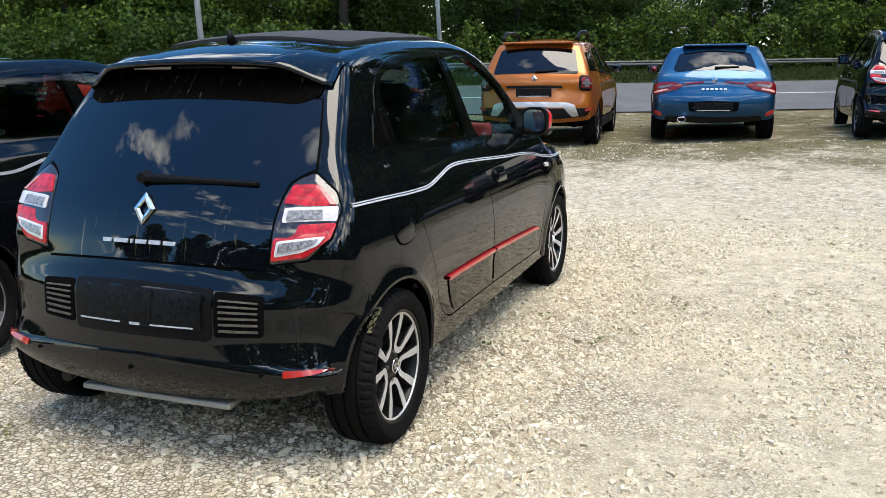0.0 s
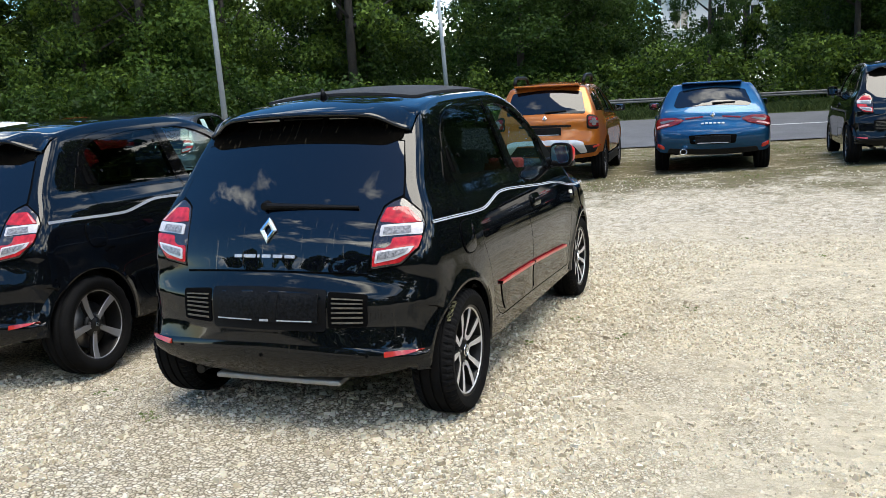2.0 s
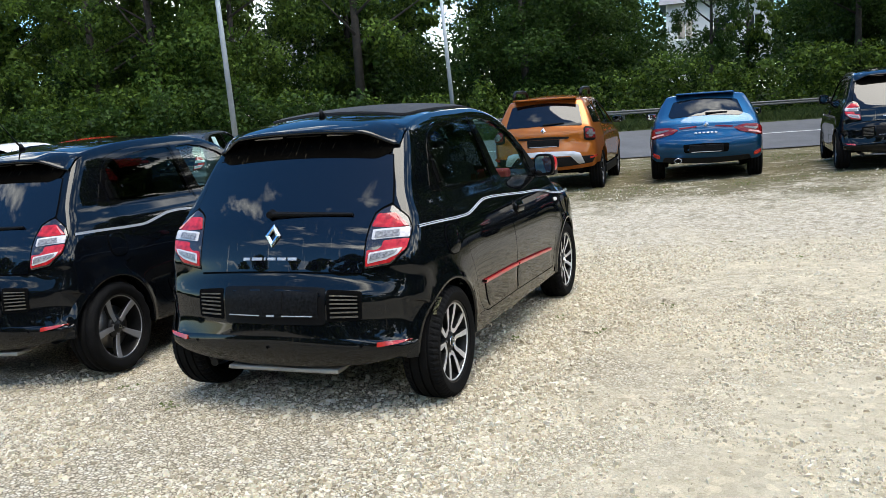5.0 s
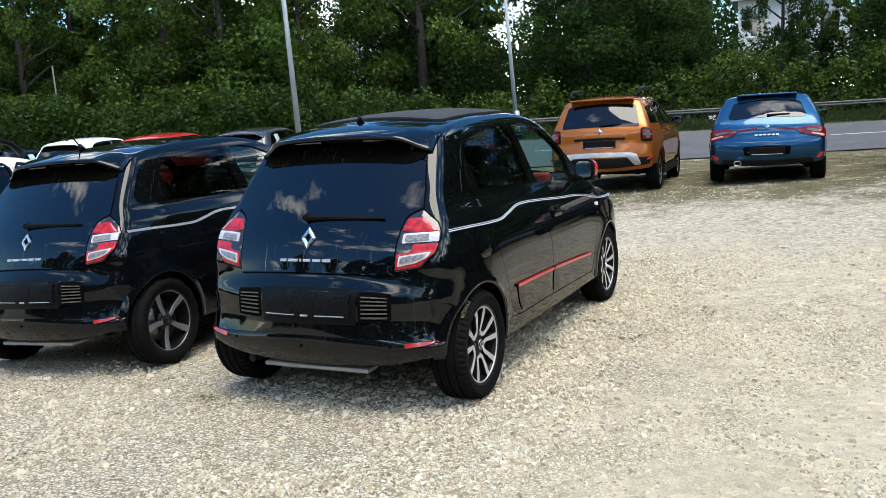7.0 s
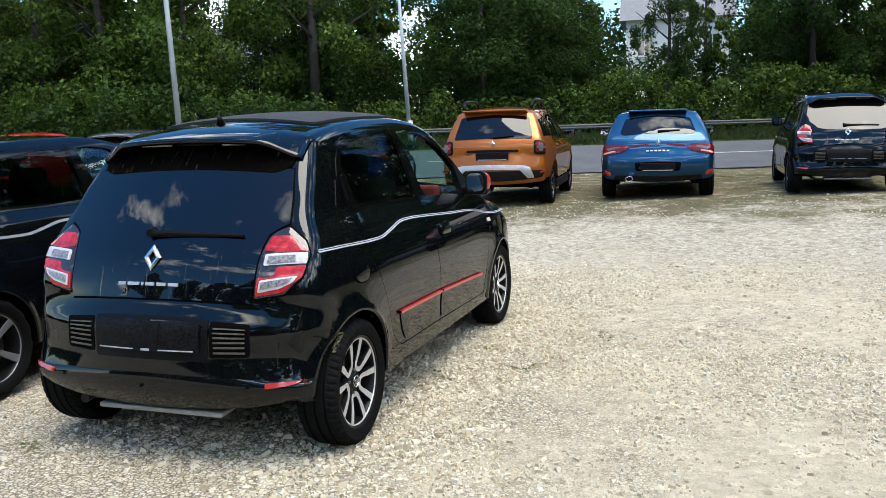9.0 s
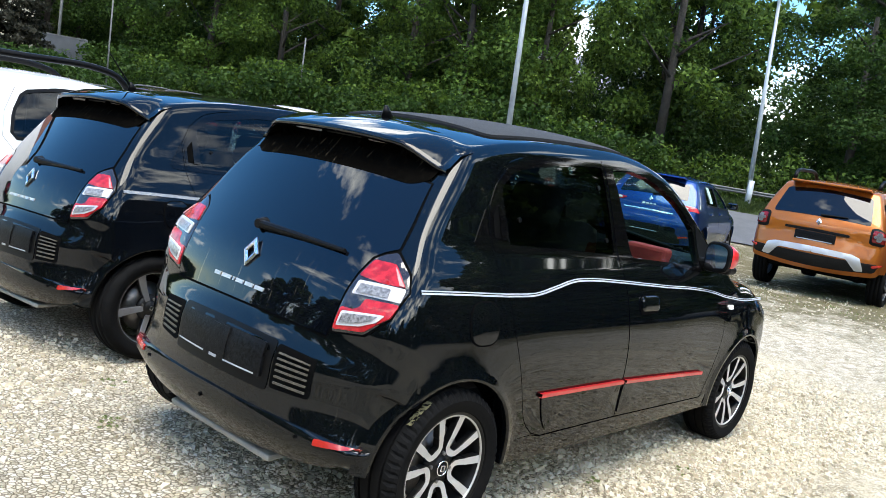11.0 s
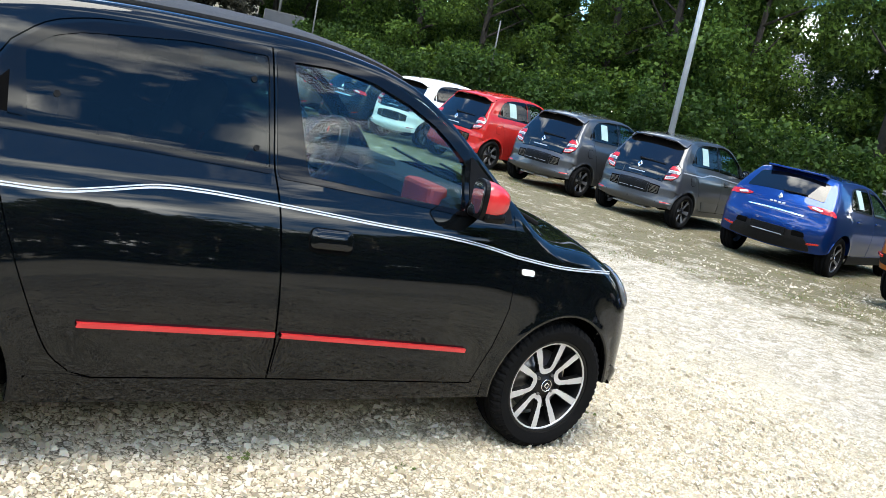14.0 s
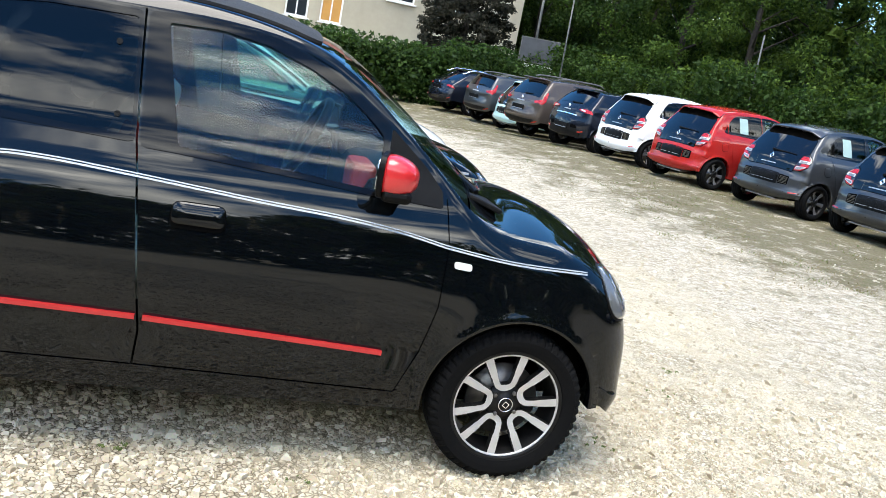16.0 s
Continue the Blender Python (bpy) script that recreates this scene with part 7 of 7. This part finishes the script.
# sign board on its post, seen from behind
sign = new("sign_board")
bm = bmesh.new()
add_tube(bm, (0, 0, -.3), (.05, -.1, 7.5), .07, .06, 10)
part("post", bm, M_GALV, sign, smooth=True)
bm = bmesh.new()
add_box(bm, (.06, .22, 2.35), (.05, 1.80, 1.10), .01)
board = part("board", bm, mat("sign_back", (.06, .065, .075), .5, vary=.2, scale=3), sign)
bm = bmesh.new()
for zz in (1.79, 2.91):
    add_box(bm, (.07, .22, zz), (.06, 1.86, .05), .004)
for yy in (-.69, 1.13):
    add_box(bm, (.07, yy, 2.35), (.06, .05, 1.08), .004)
part("rim", bm, M_GALV, board)
bm = bmesh.new()
add_box(bm, (.06, .30, 1.60), (.04, 1.35, .22), .004)
part("lower_plate", bm, M_WINFRAME, sign)
sign.matrix_world = pose(-36.6, 14.85, .12, 0, 0, -20)
tagged(sign, "dark-backed sign board on a galvanised post", "sign")
for x, y, h in ((-25.6, 19.85, 3.6), (-30.0, 13.95, 4.6)):
    p = new("thin_post")
    bm = bmesh.new()
    add_tube(bm, (0, 0, -.1), (.05, -.15, h), .035, .03, 8)
    part("pole", bm, M_GALV, p, smooth=True)
    p.location = (x, y, float(ground_z(x, y)))
    tagged(p, "thin grey steel post before the trees", "post")

# ---- loose gravel: limestone chips ----
M_CHIP = bpy.data.materials.new("limestone_chips")
M_CHIP.use_nodes = True
nt = M_CHIP.node_tree
b = nt.nodes["Principled BSDF"]
g, r, tcn, nn, mm = (nt.nodes.new(k) for k in ("ShaderNodeNewGeometry", "ShaderNodeValToRGB", "ShaderNodeTexCoord", "ShaderNodeTexNoise", "ShaderNodeMix"))
e = r.color_ramp.elements
e[0].color, e[1].color = (.46, .385, .27, 1), (.82, .75, .60, 1)
k_ = e.new(.45)
k_.color = (.65, .565, .415, 1)
nn.inputs["Scale"].default_value, nn.inputs["Detail"].default_value = 120.0, 4.0
mm.data_type, mm.blend_type = "RGBA", "MULTIPLY"
mm.inputs["Factor"].default_value = .35
nt.links.new(g.outputs["Random Per Island"], r.inputs["Fac"])
nt.links.new(tcn.outputs["Object"], nn.inputs["Vector"])
nt.links.new(r.outputs["Color"], mm.inputs["A"])
nt.links.new(nn.outputs["Color"], mm.inputs["B"])
nt.links.new(mm.outputs["Result"], b.inputs["Base Color"])
b.inputs["Roughness"].default_value = .9
b.inputs["Specular IOR Level"].default_value = .2

rg = np.random.default_rng(21)
N0, N1 = 215000, 60000
px = np.concatenate([rg.uniform(-2.6, 5.0, N0), rg.uniform(-6, 9, N1)])
py = np.concatenate([rg.uniform(-3.4, 5.0, N0), rg.uniform(-5, 11, N1)])
dist = np.minimum(np.hypot((px - 2.0) / 1.3, py + 2.0), np.hypot(px - 2.4, (py - 1.5) / 1.2))
patch = np.array([noise.noise(Vector((a * .55, b_ * .55, 3.1))) + .6 * noise.noise(Vector((a * 1.7, b_ * 1.7, 9.0))) for a, b_ in zip(px, py)])
wide_set = np.arange(N0 + N1) >= N0
keep = rg.random(N0 + N1) < np.clip(.50 + .40 * np.clip(1.8 - px, 0, 1) + 1.7 * patch, .08, 1.0) * np.where(wide_set, np.clip(1.2 - dist / 9, .1, .8), np.clip(1.55 - dist / 2.6, .0, 1.0))
px, py, dist, wide_set = px[keep], py[keep], dist[keep], wide_set[keep]
n = len(px)
size = np.exp(rg.normal(-4.90, .42, n)) * np.where(wide_set, 1.25, 1.0) * np.where(px < 1.4, 1.2, 1.0)
size = np.clip(size, .004, .024)
# each chip: a tilted three-cornered block with a smaller top
cf3, cf4 = np.array([(3, 4, 5)]), np.array([(0, 1, 4, 3), (1, 2, 5, 4), (2, 0, 3, 5)])
ang = np.array([0.0, 2.09, 4.19])[None] + rg.uniform(-.55, .55, (n, 3))
V = np.zeros((n, 6, 3))
for lev, (zz, lo_, hi_) in enumerate(((-1.0, .9, 1.25), (.9, .45, .95))):
    rad = rg.uniform(lo_, hi_, (n, 3))
    V[:, lev * 3:lev * 3 + 3, 0], V[:, lev * 3:lev * 3 + 3, 1] = np.cos(ang) * rad, np.sin(ang) * rad
    V[:, lev * 3:lev * 3 + 3, 2] = zz * rg.uniform(.6, 1.3, (n, 3))
V *= size[:, None, None] * np.stack([rg.uniform(.8, 1.4, n), rg.uniform(.6, 1.05, n), rg.uniform(.40, .80, n)], 1)[:, None]
tx, tz = rg.uniform(-.45, .45, n), rg.uniform(0, 6.28, n)
c_, s_ = np.cos(tx)[:, None], np.sin(tx)[:, None]
V = np.stack([V[..., 0], V[..., 1] * c_ - V[..., 2] * s_, V[..., 1] * s_ + V[..., 2] * c_], -1)
c_, s_ = np.cos(tz)[:, None], np.sin(tz)[:, None]
V = np.stack([V[..., 0] * c_ - V[..., 1] * s_, V[..., 0] * s_ + V[..., 1] * c_, V[..., 2]], -1)
gz = ground_z(px, py) + np.exp(-((px - 1) / 25) ** 2 - ((py - 3) / 25) ** 2) * (0.008 * np.sin(px * 2.1 + 1.3 * np.sin(py * 1.7)) + 0.006 * np.sin(py * 3.3 + px * 1.1) - 0.006)
V += np.stack([px, py, gz + size * .22], 1)[:, None]
base_ = np.arange(n)[:, None, None] * 6
F = np.concatenate([(base_ + cf3[None]).reshape(-1, 3), (base_ + cf4[None, :, :3]).reshape(-1, 3), (base_ + cf4[None, :, [0, 2, 3]]).reshape(-1, 3)])
tagged(new("gravel", fast_mesh("gravel", V.reshape(-1, 3), F, M_CHIP)), "loose pale limestone chips strewn over the lot", "gravel", kind="stuff")


# ---- weeds and dry grass ----
M_WEED = leaf_mat("weed_leaves", (.08, .12, .03), (.19, .22, .08))
M_HAY = leaf_mat("roadside_grass", (.03, .05, .014), (.08, .11, .03))
M_DRY = leaf_mat("dry_grass", (.12, .10, .042), (.27, .225, .11))


def blades(pts, per, height, spread, rg):
    """Thin upright bent blades of grass in tufts."""
    P = np.repeat(np.array(pts), per, 0)
    k = len(P)
    P[:, :2] += rg.normal(size=(k, 2)) * spread
    a = rg.uniform(0, 6.28, k)
    d = np.stack([np.cos(a), np.sin(a), np.zeros(k)], 1)
    w = np.stack([-np.sin(a), np.cos(a), np.zeros(k)], 1) * .004
    h = height * rg.uniform(.4, 1.2, k)[:, None]
    lean = rg.uniform(.2, 1.1, k)[:, None]
    up = np.array([0, 0, 1.0])
    tip = P + up * h + d * lean * h
    mid = P + up * h * .6 + d * lean * h * .3
    v = np.stack([P - w, P + w, mid + w * .8, tip, mid - w * .8], 1).reshape(-1, 3)
    return v, np.arange(k * 5).reshape(-1, 5)


WEEDS = [(1.85, 5.1), (-.75, -.44), (-1.29, -.17), (-1.09, -1.45), (-.59, 3.96), (-.25, 3.73), (.43, 3.12), (.76, 1.16), (.9, 1.76), (1.3, 1.39), (1.61, 2.17), (2.5, 4.25), (-.68, -.49)]
for x, y in WEEDS:
    rg2 = np.random.default_rng(int(abs(x * 100 + y * 37)))
    z = float(ground_z(x, y))
    v, f = leaves(np.array([(x + rg2.normal() * .03, y + rg2.normal() * .03, z + .012) for _ in range(5)]), np.full(5, .013), 8, .013, rg2, .3)
    w_ = new("weed", fast_mesh("weed", v, f, M_WEED))
    tagged(w_, "small flat green weed growing in gravel", "weed", "weeds in the gravel")
rg = np.random.default_rng(5)
pts = []
for _ in range(4600):
    a, o = rg.uniform(-32, 8), rg.uniform(-11.5, -.3)
    x, y = road_xy(a, o)
    if rg.random() < .04 + .96 * smooth01((y - .09 * x - 6.6) / 2.0) and noise.noise(Vector((x * .6, y * .6, 0))) > -.15:
        pts.append((x, y, float(ground_z(x, y))))
tall = []
for _ in range(3600):
    a, o = rg.uniform(-30, 46), rg.uniform(6.35, 9.0)
    x, y = road_xy(a, o)
    tall.append((x, y, float(ground_z(x, y)) - .01))
v, f = blades(tall, 12, .26, .10, rg)
tagged(new("roadside_grass", fast_mesh("roadside_grass", v, f, M_HAY)), "tall dark green grass under the guard rail", "grass", kind="stuff")
v, f = blades(pts[::2], 9, .028, .07, rg)
tagged(new("grass", fast_mesh("grass", v, f, M_WEED)), "sparse green weeds on the verge under the row", "grass", kind="stuff")
v, f = blades(pts, 9, .026, .10, rg)
tagged(new("dry_grass", fast_mesh("dry_grass", v, f, M_DRY)), "dry straw-coloured grass on the verge", "grass", kind="stuff")
